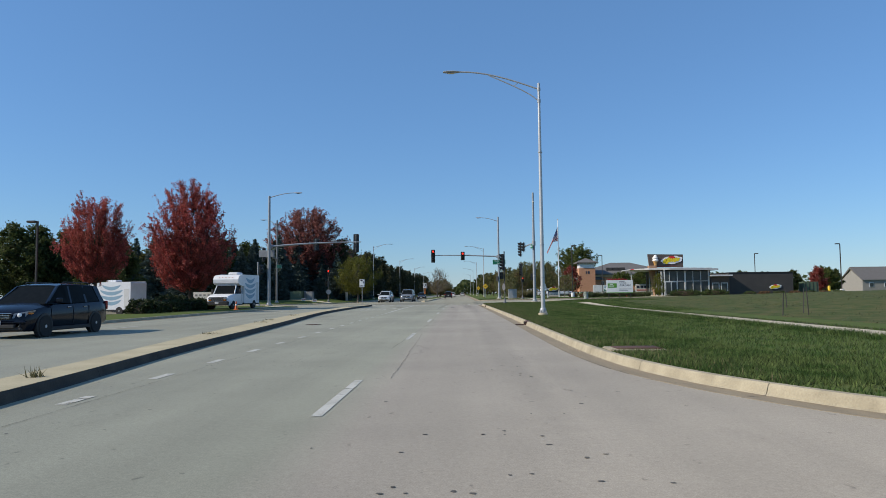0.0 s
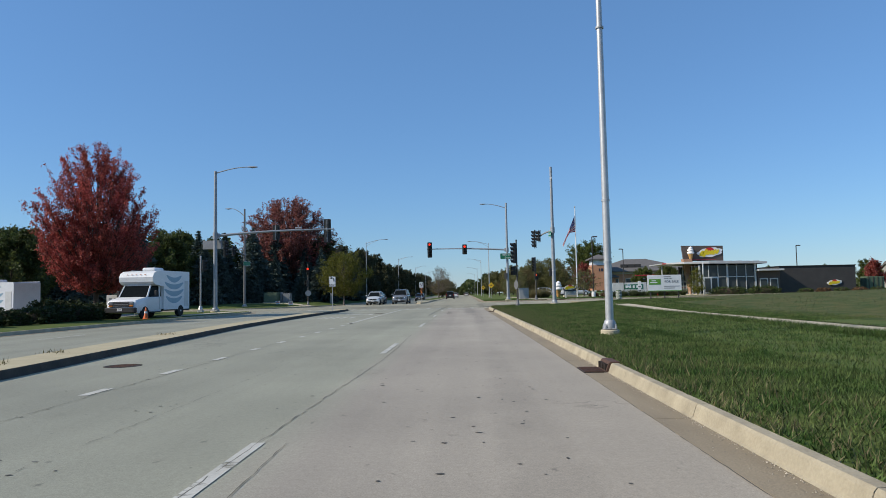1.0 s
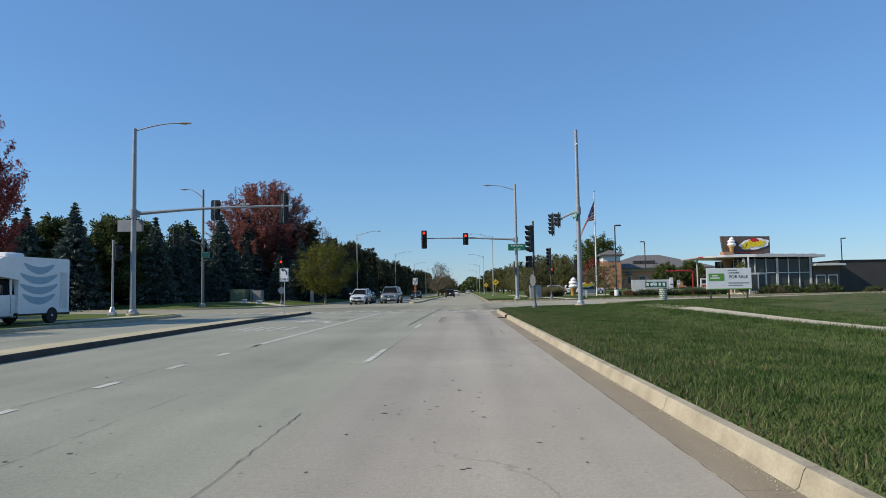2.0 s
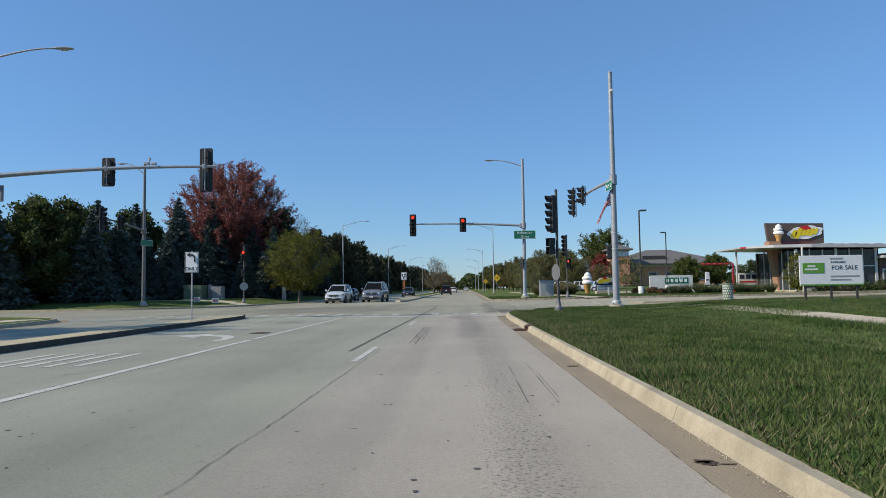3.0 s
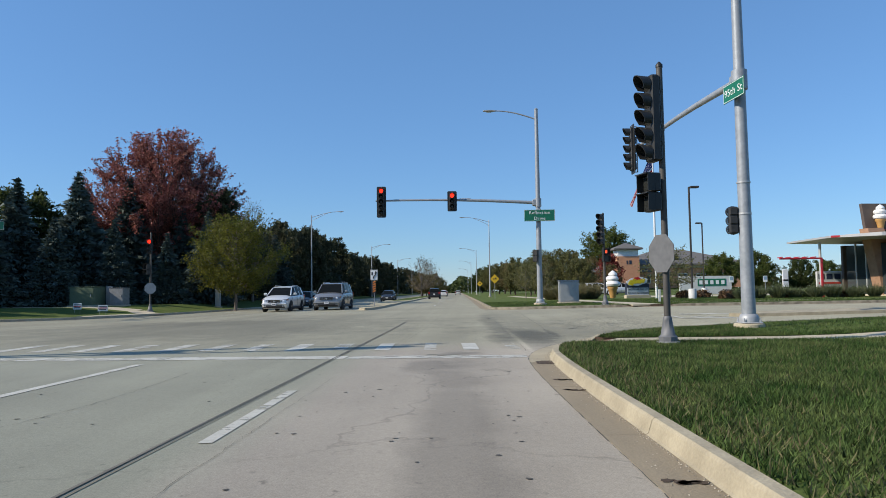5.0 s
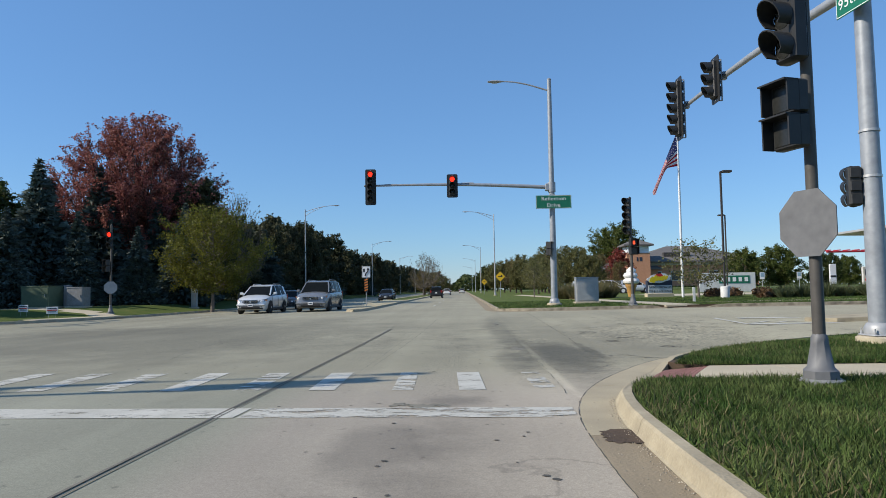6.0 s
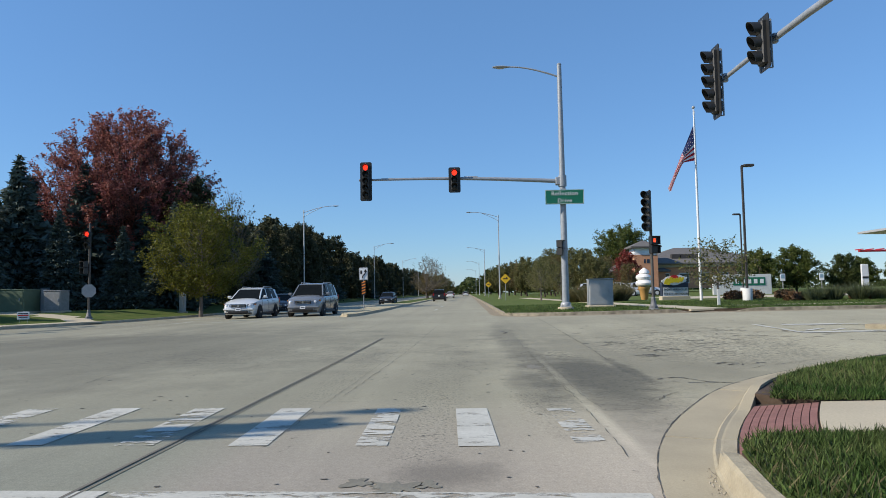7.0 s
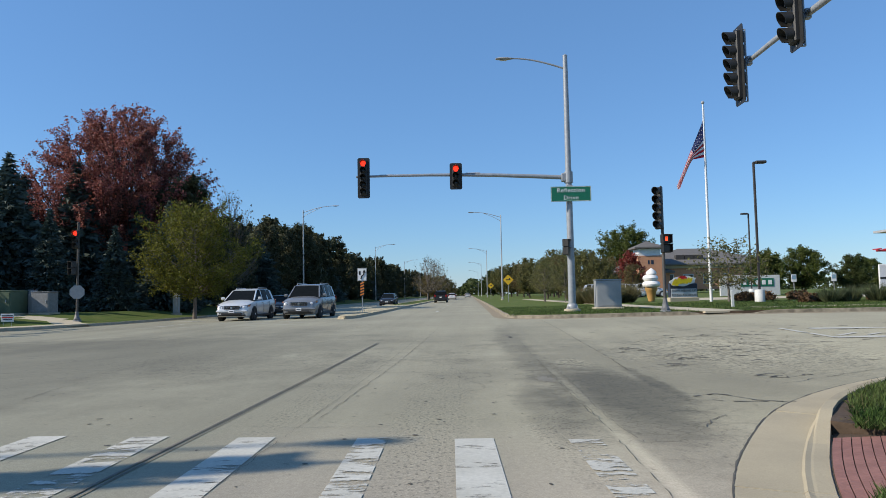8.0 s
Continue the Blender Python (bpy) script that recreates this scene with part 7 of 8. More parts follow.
def wheel(owner, x, y, r, w, spokes=6):
    s = 1 if x > 0 else -1
    tyre = part("wheel", Shape().spin((0, 0, 0), [(r * 0.62, -w / 2), (r * 0.93, -w / 2), (r, -w * 0.32), (r, w * 0.32), (r * 0.93, w / 2), (r * 0.62, w / 2)], 24, "x"), "tyre", owner, "black tyre on an alloy rim", at=(x, y, r))
    rim = Shape().spin((s * w * 0.42, 0, 0), [(r * 0.66, -0.03), (r * 0.655, 0.012), (r * 0.63, 0.015), (r * 0.60, -0.02)], 24, "x").spin((s * w * 0.44, 0, 0), [(r * 0.16, -0.02), (r * 0.15, 0.02)], 10, "x")
    for k in range(spokes):
        a = 2 * math.pi * k / spokes
        rim.box((s * w * 0.43, math.cos(a) * r * 0.37, math.sin(a) * r * 0.37), (0.03, r * 0.5, r * 0.14), m=Matrix.Rotation(a, 4, "X"))
    part("rim", rim, "rim", tyre)


def suv(place, turn, label, paint, L=4.8, W=1.91, H=1.75, name="suv", grille="chrome", hood=1.08, belt=1.12, rails=True, boxy=0.0, plate="sign_white", wheels="rim", lights=True, scale=1.0):
    """A sport utility vehicle: front towards -y, standing on z = 0."""
    t = thing(name, place, turn, label=label, category="car", scale=scale)
    w, f, b = W / 2, -L / 2, L / 2
    # Lower body: rings along the length.
    st = [(f, 0.74, 0.34, 0.62, 0.0), (f + 0.05, 0.84, 0.26, hood - 0.29, 0.0), (f + 0.14, 0.90, 0.23, hood - 0.22, 0.02), (f + 0.32, 0.955, 0.22, hood - 0.15, 0.03), (f + 0.62, 0.985, 0.22, hood - 0.09, 0.05), (f + 0.95, 1.0, 0.22, hood - 0.04, 0.06), (f + 1.25, 1.0, 0.22, hood + 0.01, 0.05),
          (f + 1.5, 1.0, 0.22, belt - 0.02, 0.0), (0.3, 1.0, 0.22, belt, 0.0), (b - 0.6, 1.0, 0.24, belt + 0.05, 0.0), (b - 0.15, 0.97, 0.3, belt + 0.05, 0.0), (b - 0.02, 0.90, 0.38, belt, 0.0)]
    rows = []
    for y, k, z0, z1, crown in st:
        ww = w * k
        mid = z0 + (z1 - z0) * 0.5
        rows.append([Vector(p) for p in ((-ww * 0.88, y, z0), (-ww * 0.97, y, z0 + 0.1), (-ww, y, mid), (-ww * 0.985, y, z1 - 0.13), (-ww * 0.93, y, z1 - 0.03), (-ww * 0.6, y, z1 + crown), (0, y, z1 + crown * 1.4),
                                         (ww * 0.6, y, z1 + crown), (ww * 0.93, y, z1 - 0.03), (ww * 0.985, y, z1 - 0.13), (ww, y, mid), (ww * 0.97, y, z0 + 0.1), (ww * 0.88, y, z0))])
    body = part("body", Shape().loft(rows), paint, t)
    # Cabin: glass all round, roof and pillars over it.
    cab = [(f + 1.12 - 0.10 * boxy, belt - 0.04, 0.88, belt - 0.01, 0.84), (f + 2.02 - 0.30 * boxy, belt, 0.92, H - 0.10, 0.70), (f + 2.35 - 0.3 * boxy, belt, 0.93, H - 0.045, 0.73), (0.6, belt, 0.93, H - 0.03, 0.74), (b - 0.75, belt + 0.03, 0.92, H - 0.06, 0.72), (b - 0.42, belt + 0.04, 0.90, H - 0.10, 0.70), (b - 0.14, belt + 0.04, 0.86, belt + 0.12, 0.82)]
    rows = []
    for y, z0, k0, z1, k1 in cab:
        rows.append([Vector(p) for p in ((-w * k0, y, z0), (-w * k1, y, z1), (w * k1, y, z1), (w * k0, y, z0))])
    part("cabin_glass", Shape().loft(rows), "glass_dark", t, smooth=False)
    rows = []
    for y, z0, k0, z1, k1 in cab[1:6]:
        rows.append([Vector(p) for p in ((-w * (k1 + 0.015), y, z1 - 0.06), (-w * k1 * 0.97, y, z1 + 0.02), (-w * 0.4, y, z1 + 0.05), (w * 0.4, y, z1 + 0.05), (w * k1 * 0.97, y, z1 + 0.02), (w * (k1 + 0.015), y, z1 - 0.06))])
    part("roof", Shape().loft(rows), paint, t)
    for s in (-1, 1):
        def pillar(ya, yb, wd, ka=0.925, kb=0.735, za=belt, zb=H - 0.08):
            p0, p1 = Vector((s * w * ka, ya, za)), Vector((s * w * kb, yb, zb))
            part("pillar", Shape().loft([[p0 + Vector((s * 0.012, -wd / 2, 0)), p0 + Vector((s * 0.012, wd / 2, 0)), p0 + Vector((-s * 0.05, wd / 2, 0)), p0 + Vector((-s * 0.05, -wd / 2, 0))],
                                         [p1 + Vector((s * 0.012, -wd / 2, 0)), p1 + Vector((s * 0.012, wd / 2, 0)), p1 + Vector((-s * 0.05, wd / 2, 0)), p1 + Vector((-s * 0.05, -wd / 2, 0))]]), paint, t)
        pillar(cab[0][0] + 0.06, cab[1][0] + 0.02, 0.09, 0.89, 0.715)
        pillar(0.02, 0.08, 0.10)
        pillar(1.0, 0.98, 0.12)
        pillar(b - 0.42, b - 0.62, 0.30)
        for y in (f + 1.28, 0.08, 1.08):
            part("door_seam", Shape().box((s * (w + 0.001), y, 0.72), (0.012, 0.012, belt - 0.5)), "trim_black", t, smooth=False)
        for y in (-0.1, 0.92):
            part("door_handle", Shape().box((s * (w * 0.99 + 0.015), y - 0.1, belt - 0.14), (0.03, 0.2, 0.035), bev=0.01), "chrome" if paint != "charcoal" else paint, t)
        mirror = part("side_mirror", Shape().box((s * (w + 0.11), cab[0][0] + 0.38, belt + 0.1), (0.22, 0.12, 0.17), bev=0.04).box((s * (w - 0.02), cab[0][0] + 0.4, belt + 0.03), (0.12, 0.06, 0.05)), paint, t)
        part("sill_trim", Shape().box((s * (w * 0.965), 0.1, 0.27), (0.1, L * 0.56, 0.14), bev=0.02), "trim_black", t)
        if rails:
            part("roof_rail", Shape().tube([(s * w * 0.66, cab[2][0], H - 0.02), (s * w * 0.66, cab[2][0] + 0.12, H + 0.06), (s * w * 0.66, b - 0.95, H + 0.05), (s * w * 0.66, b - 0.8, H - 0.04)], 0.02, 6), "galv" if paint != "navy" else "trim_black", t)
        for y in (f + 0.92, b - 0.98):
            part("wheel_arch", Shape().spin((s * (w - 0.035), y, 0.37), [(0.43, -0.05), (0.43, 0.04), (0.38, 0.046), (0.36, 0.0), (0.36, -0.05)], 28, "x"), "trim_black", t)
            part("arch_hollow", Shape().spin((s * (w - 0.06), y, 0.37), [(0.40, -0.08), (0.40, 0.066)], 24, "x"), "trim_black", t)
            wheel(t, s * (w - 0.08), y, 0.365, 0.24)
        lamp = part("headlight", Shape().loft([[Vector((s * w * a, y, z)) for a, y, z in row] for row in (((0.50, f + 0.0, hood - 0.42), (0.86, f + 0.10, hood - 0.38), (0.90, f + 0.17, hood - 0.20), (0.52, f + 0.04, hood - 0.27)), ((0.52, f + 0.2, hood - 0.40), (0.93, f + 0.42, hood - 0.36), (0.955, f + 0.48, hood - 0.17), (0.55, f + 0.22, hood - 0.25)))]), "headlight", t)
        part("indicator", Shape().box((s * w * 0.91, f + 0.30, hood - 0.27), (0.09, 0.2, 0.07), bev=0.02), "indicator", lamp)
        part("reflector", Shape().spin((s * w * 0.70, f + 0.04, hood - 0.33), [(0.02, -0.03), (0.075, 0.0), (0.08, 0.02)], 12, "y"), "headlamp_core", lamp)
        part("fog_light", Shape().spin((s * w * 0.68, f + 0.03, 0.44), [(0.06, -0.03), (0.07, 0.02)], 12, "y"), "headlight", t)
        part("tail_light", Shape().box((s * w * 0.86, b - 0.08, belt - 0.12), (0.22, 0.14, 0.34), bev=0.03), "taillight", t)
    g = part("grille", Shape().box((0, f + 0.02, hood - 0.37), (W * 0.46, 0.10, 0.20), bev=0.03), "trim_black", t)
    for k in range(3):
        part("grille_bar", Shape().box((0, f - 0.035, hood - 0.43 + 0.055 * k), (W * 0.44, 0.03, 0.022), bev=0.008), grille, g)
    part("grille_rim", Shape().box((0, f - 0.02, hood - 0.265), (W * 0.48, 0.06, 0.03), bev=0.01), grille, g)
    part("badge", Shape().spin((0, f - 0.045, hood - 0.36), [(0.06, -0.01), (0.07, 0.01)], 14, "y"), "chrome", g)
    part("lower_intake", Shape().box((0, f + 0.015, 0.40), (W * 0.60, 0.16, 0.13), bev=0.03), "trim_black", t)
    part("bumper_trim", Shape().box((0, f + 0.06, 0.32), (W * 0.80, 0.16, 0.10), bev=0.03), "trim_black", t)
    part("bumper", Shape().box((0, f + 0.06, 0.53), (W * 0.92, 0.20, 0.14), bev=0.06), paint, t)
    p = part("licence_plate", Shape().box((0, f - 0.05, 0.52), (0.31, 0.012, 0.155), bev=0.004), plate, t)
    part("plate_bar", Shape().box((0, f - 0.06, 0.52), (0.22, 0.004, 0.05)), "blue_panel", p, smooth=False)
    part("rear_plate", Shape().box((0, b - 0.0, 0.8), (0.31, 0.02, 0.155), bev=0.004), plate, t)
    part("rear_bumper", Shape().box((0, b - 0.05, 0.5), (W * 0.9, 0.16, 0.22), bev=0.05), paint, t)
    part("wiper", Shape().tube([(-0.3, f + 1.27, belt + 0.04), (0.35, f + 1.42, belt + 0.14)], 0.012, 5), "trim_black", t)
    return t


suv(( -14.15, 23.3, 0.0), 0, "dark navy sport utility vehicle with chrome grille bars", "navy", L=5.0, W=2.0, H=1.80)
suv((-12.05, 113.6, level(-11.7, 114)), -1.5, "silver sport utility vehicle waiting at the stop line", "silver", L=4.8, W=1.91, H=1.76, scale=1.06)
suv((-8.4, 114.7, level(-8.1, 115)), -1.2, "large pewter grey sport utility vehicle waiting at the stop line", "pewter", L=5.2, W=2.03, H=1.93, boxy=0.6, belt=1.2, hood=1.18, scale=1.06)
suv((-12.6, 123.0, level(-12.6, 123)), 2, "dark car queuing behind a silver car", "charcoal", L=4.6, W=1.8, H=1.5, name="car", rails=False, belt=1.0, hood=0.95)
suv((-8.6, 158.0, level(-8.6, 158)), 0, "dark car coming along the far median", "charcoal", L=4.7, W=1.85, H=1.55, name="car", rails=False, belt=1.0, hood=0.95)
suv((-2.7, 176.0, level(-2.7, 176)), 180, "dark sport utility vehicle driving away", "charcoal")
suv((-2.4, 232.0, level(-2.4, 232)), 180, "white car driving away far ahead", "white", L=4.6, W=1.8, H=1.5, name="car", rails=False, belt=1.0, hood=0.95)
suv((1.1, 300.0, level(1.1, 300)), 180, "silver car driving away far ahead", "silver", L=4.6, W=1.8, H=1.5, name="car", rails=False, belt=1.0, hood=0.95)
for i, (x, y, c) in enumerate(((18, 158, "silver"), (21.5, 160, "white"), (25, 162, "silver"), (24, 168, "pewter"))):
    suv(ground_at(x, y), 70 + 10 * i, "parked " + {"silver": "silver", "white": "white", "pewter": "grey"}[c] + " car beside the fire station drive", c, name="car", L=4.7, rails=False)


def box_van(place, turn, label="white service van with a tall box body and blue arcs"):
    """A cutaway van with a tall white box body; front towards -y."""
    t = thing("box_van", place, turn, label=label, category="van")
    W = 2.05
    w = W / 2
    st = [(-3.15, 0.86, 0.42, 1.04), (-3.08, 0.95, 0.36, 1.12), (-2.8, 1.0, 0.34, 1.2), (-1.95, 1.0, 0.34, 1.34), (-1.7, 1.0, 0.34, 1.38), (-0.2, 1.0, 0.36, 1.4)]
    rows = [[Vector(p) for p in ((-w * k * 0.92, y, z0), (-w * k, y, z0 + 0.2), (-w * k, y, z1 - 0.12), (-w * k * 0.9, y, z1), (w * k * 0.9, y, z1), (w * k, y, z1 - 0.12), (w * k, y, z0 + 0.2), (w * k * 0.92, y, z0))] for y, k, z0, z1 in st]
    part("cab_body", Shape().loft(rows), "white", t)
    rows = [[Vector(p) for p in ((-w * 0.94, y0, 1.34), (-w * 0.86, y1, 2.05), (w * 0.86, y1, 2.05), (w * 0.94, y0, 1.34))] for y0, y1 in ((-1.95, -1.45), (-0.15, -0.15))]
    part("cab_windows", Shape().loft(rows), "glass_dark", t, smooth=False)
    for s in (-1, 1):
        part("pillar", Shape().tube([(s * w * 0.93, -1.92, 1.34), (s * w * 0.86, -1.44, 2.06)], 0.05, 6), "white", t)
        part("door_pillar", Shape().box((s * w * 0.92, -0.55, 1.7), (0.06, 0.12, 0.75)), "white", t)
        part("side_mirror", Shape().box((s * (w + 0.26), -1.5, 1.55), (0.2, 0.12, 0.4), bev=0.04).tube([(s * w, -1.5, 1.4), (s * (w + 0.25), -1.5, 1.42)], 0.02, 5), "trim_black", t)
        part("headlight", Shape().box((s * w * 0.66, -3.17, 0.95), (0.30, 0.10, 0.17), bev=0.03), "headlight", t)
        part("indicator", Shape().box((s * w * 0.66, -3.17, 0.80), (0.28, 0.10, 0.07), bev=0.02), "indicator", t)
        wheel(t, s * (w - 0.12), -2.25, 0.39, 0.25, 8)
        wheel(t, s * (w + 0.02), 1.75, 0.39, 0.25, 8)
        part("wheel_arch", Shape().spin((s * (w - 0.05), -2.25, 0.4), [(0.47, -0.06), (0.47, 0.045), (0.42, 0.05), (0.40, -0.06)], 24, "x"), "trim_black", t)
        part("cab_door_seam", Shape().box((s * (w + 0.002), -0.62, 0.95), (0.012, 0.014, 0.8)), "trim_black", t)
    part("cab_roof", Shape().box((0, -0.75, 2.08), (W * 0.88, 1.45, 0.08), bev=0.04), "white", t)
    grille = part("grille", Shape().box((0, -3.13, 0.90), (1.62, 0.12, 0.34), bev=0.03), "trim_black", t)
    for k in range(3):
        part("grille_bar", Shape().box((0, -3.20, 0.80 + 0.10 * k), (0.98, 0.02, 0.016)), "cabinet", grille)
    part("bumper", Shape().box((0, -3.2, 0.54), (W * 0.99, 0.24, 0.34), bev=0.05), "trim_black", t)
    plate = part("licence_plate", Shape().box((0, -3.33, 0.58), (0.31, 0.012, 0.16)), "sign_white", t)
    part("plate_bar", Shape().box((0, -3.34, 0.58), (0.22, 0.004, 0.05)), "blue_panel", plate, smooth=False)
    # Box body with a rounded cab-over.
    bw = 1.16
    prof = [(-0.35, 0.5), (-0.35, 2.0), (-1.35, 2.12), (-1.62, 2.3), (-1.66, 2.6), (-1.5, 2.85), (-1.2, 2.98), (-0.4, 3.04), (2.85, 3.04), (2.9, 2.98), (2.9, 0.5)]
    box = part("box_body", Shape().loft([[Vector((x, y * 1.0, z)) for y, z in prof] for x in (-bw, -bw + 0.06, bw - 0.06, bw)]), "white", t, smooth=False)
    for k in range(5):
        part("marker_light", Shape().box((-0.6 + 0.3 * k, -1.60, 2.76), (0.09, 0.05, 0.04), bev=0.01), "indicator", box)
    part("roof_unit", Shape().box((0, 0.3, 3.14), (0.9, 1.1, 0.24), bev=0.06), "white", t)
    part("roof_rail", Shape().tube([(-bw, -0.3, 3.08), (-bw, 2.85, 3.08)], 0.03, 6), "galv", t)
    part("rear_step", Shape().box((0, 3.0, 0.45), (2.1, 0.25, 0.14), bev=0.02), "trim_black", t)
    part("skirt", Shape().box((0, 1.22, 0.48), (2.3, 3.25, 0.14), bev=0.02), "trim_black", t)
    part("side_step", Shape().box((1.05, -1.2, 0.38), (0.18, 1.1, 0.08), bev=0.02), "trim_black", t)
    # Blue arcs on the flank.
    for k in range(4):
        s = Shape()
        row = []
        dz = 0.74 - 0.46 * k
        half = math.sqrt(1.22 ** 2 - dz ** 2)
        for j in range(15):
            u = j / 7 - 1
            wd = 0.155 * math.sqrt(max(0.0, 1 - u * u)) + 0.012
            y, z = 0.90 + half * u, 2.00 + dz - 0.30 * (1 - u * u)
            row.append([Vector((bw + 0.004, y, z - wd)), Vector((bw + 0.004, y, z + wd))])
        part("blue_arc", s.loft(row, caps=False, closed=False), "swirl", box, smooth=False)
    part("service_door", Shape().box((bw + 0.006, 2.50, 1.55), (0.01, 0.50, 1.7), bev=0.002), "dull_white", box, smooth=False)
    return t


box_van((-19.75, 59.95, 0.14), -6)

box_van(ground_at(-32.3, 62.6), -100, "white service van parked side-on behind the shrubs")
suv(ground_at(-33.0, 55.0), -100, "dark car parked behind the clipped shrubs", "navy", L=4.6, W=1.8, H=1.5, name="car", rails=False, belt=1.0, hood=0.95)
bn = thing("banner_sign", (-24.4, 65.2, 0.14), label="white roadside banner with faded writing", category="sign")
part("board", Shape().box((0, 0, 1.2), (2.2, 0.03, 0.7), bev=0.01), "sign_white", bn)
for k in range(5):
    part("letter_bar", Shape().box((-0.82 + 0.41 * k, -0.02, 1.25), (0.22, 0.01, 0.18)), "cabinet", bn, smooth=False)
for s in (-1, 1):
    part("stake", Shape().box((s, 0.03, 0.55), (0.05, 0.04, 1.3)), "galv", bn)

# ---- buildings ----


def swoosh(owner, at, w, turn=0.0, name="emblem"):
    """A plain emblem: slanted yellow strokes over a red patch on a lumpy white cloud."""
    m = pose(*at, 0, 0, turn)

    def outline(rx, rz, lumps, seed, tilt=0.0):
        ring = []
        for k in range(40):
            a = 2 * math.pi * k / 40
            f = 1 + lumps * abs(math.sin(3.5 * a + seed))
            x, z = rx * f * math.cos(a), rz * f * math.sin(a)
            ring.append((x + 0.35 * z * tilt, z + 0.10 * x))
        return ring
    e = part(name, Shape().prism(outline(w * 0.46, w * 0.17, 0.16, 0.4), -0.06, 0.0), "sign_white", owner, "plain yellow and red emblem on white", at=m, smooth=False)
    part("emblem_patch", Shape().prism(outline(w * 0.17, w * 0.10, 0.1, 1.0), -0.02, 0.0), "logo_red", e, at=(-0.02 * w, -0.065, w * 0.09), smooth=False)
    for k, (x, h, wd) in enumerate(((-0.33, 0.15, 0.07), (-0.20, 0.20, 0.075), (-0.06, 0.12, 0.055), (0.06, 0.12, 0.055), (0.18, 0.15, 0.055), (0.30, 0.12, 0.05))):
        part("emblem_stroke", Shape().prism([(px * wd * w * 1.9 + 0.35 * pz * h * w, pz * h * w * 0.85) for px, pz in ((-0.5, -0.8), (0.3, -0.9), (0.62, -0.2), (0.5, 0.8), (-0.2, 0.95), (-0.62, 0.2))], -0.02, 0.0), "logo_yellow", e, at=(x * w, -0.085, 0.10 * x * w - 0.01 * w), smooth=False)
    return e


def ice_cream(name, place, h, label, owner=None):
    """A giant soft-serve cone: ribbed waffle cone under swirled white coils."""
    t = thing(name, place, label=label, category="statue") if owner is None else part(name, Shape().spin((0, 0, 0), [(0.05 * h, 0), (0.06 * h, 0.04 * h)], 12), "waffle", owner, label, at=place)
    k = h
    part("waffle_cone", Shape().spin((0, 0, 0), [(0.09 * k, 0), (0.12 * k, 0.12 * k), (0.15 * k, 0.30 * k), (0.185 * k, 0.34 * k), (0.19 * k, 0.40 * k), (0.15 * k, 0.43 * k)], 16), "waffle", t)
    part("swirl_lower", Shape().spin((0.01 * k, 0, 0.40 * k), [(0.14 * k, 0), (0.245 * k, 0.05 * k), (0.27 * k, 0.11 * k), (0.24 * k, 0.18 * k), (0.15 * k, 0.23 * k)], 18), "cream", t)
    part("swirl_middle", Shape().spin((-0.01 * k, 0, 0.60 * k), [(0.13 * k, 0), (0.21 * k, 0.04 * k), (0.235 * k, 0.10 * k), (0.20 * k, 0.17 * k), (0.12 * k, 0.21 * k)], 18), "cream", t)
    part("swirl_top", Shape().spin((0.02 * k, 0, 0.78 * k), [(0.10 * k, 0), (0.16 * k, 0.05 * k), (0.15 * k, 0.11 * k), (0.07 * k, 0.18 * k), (0.01 * k, 0.22 * k)], 16), "cream", t)
    return t


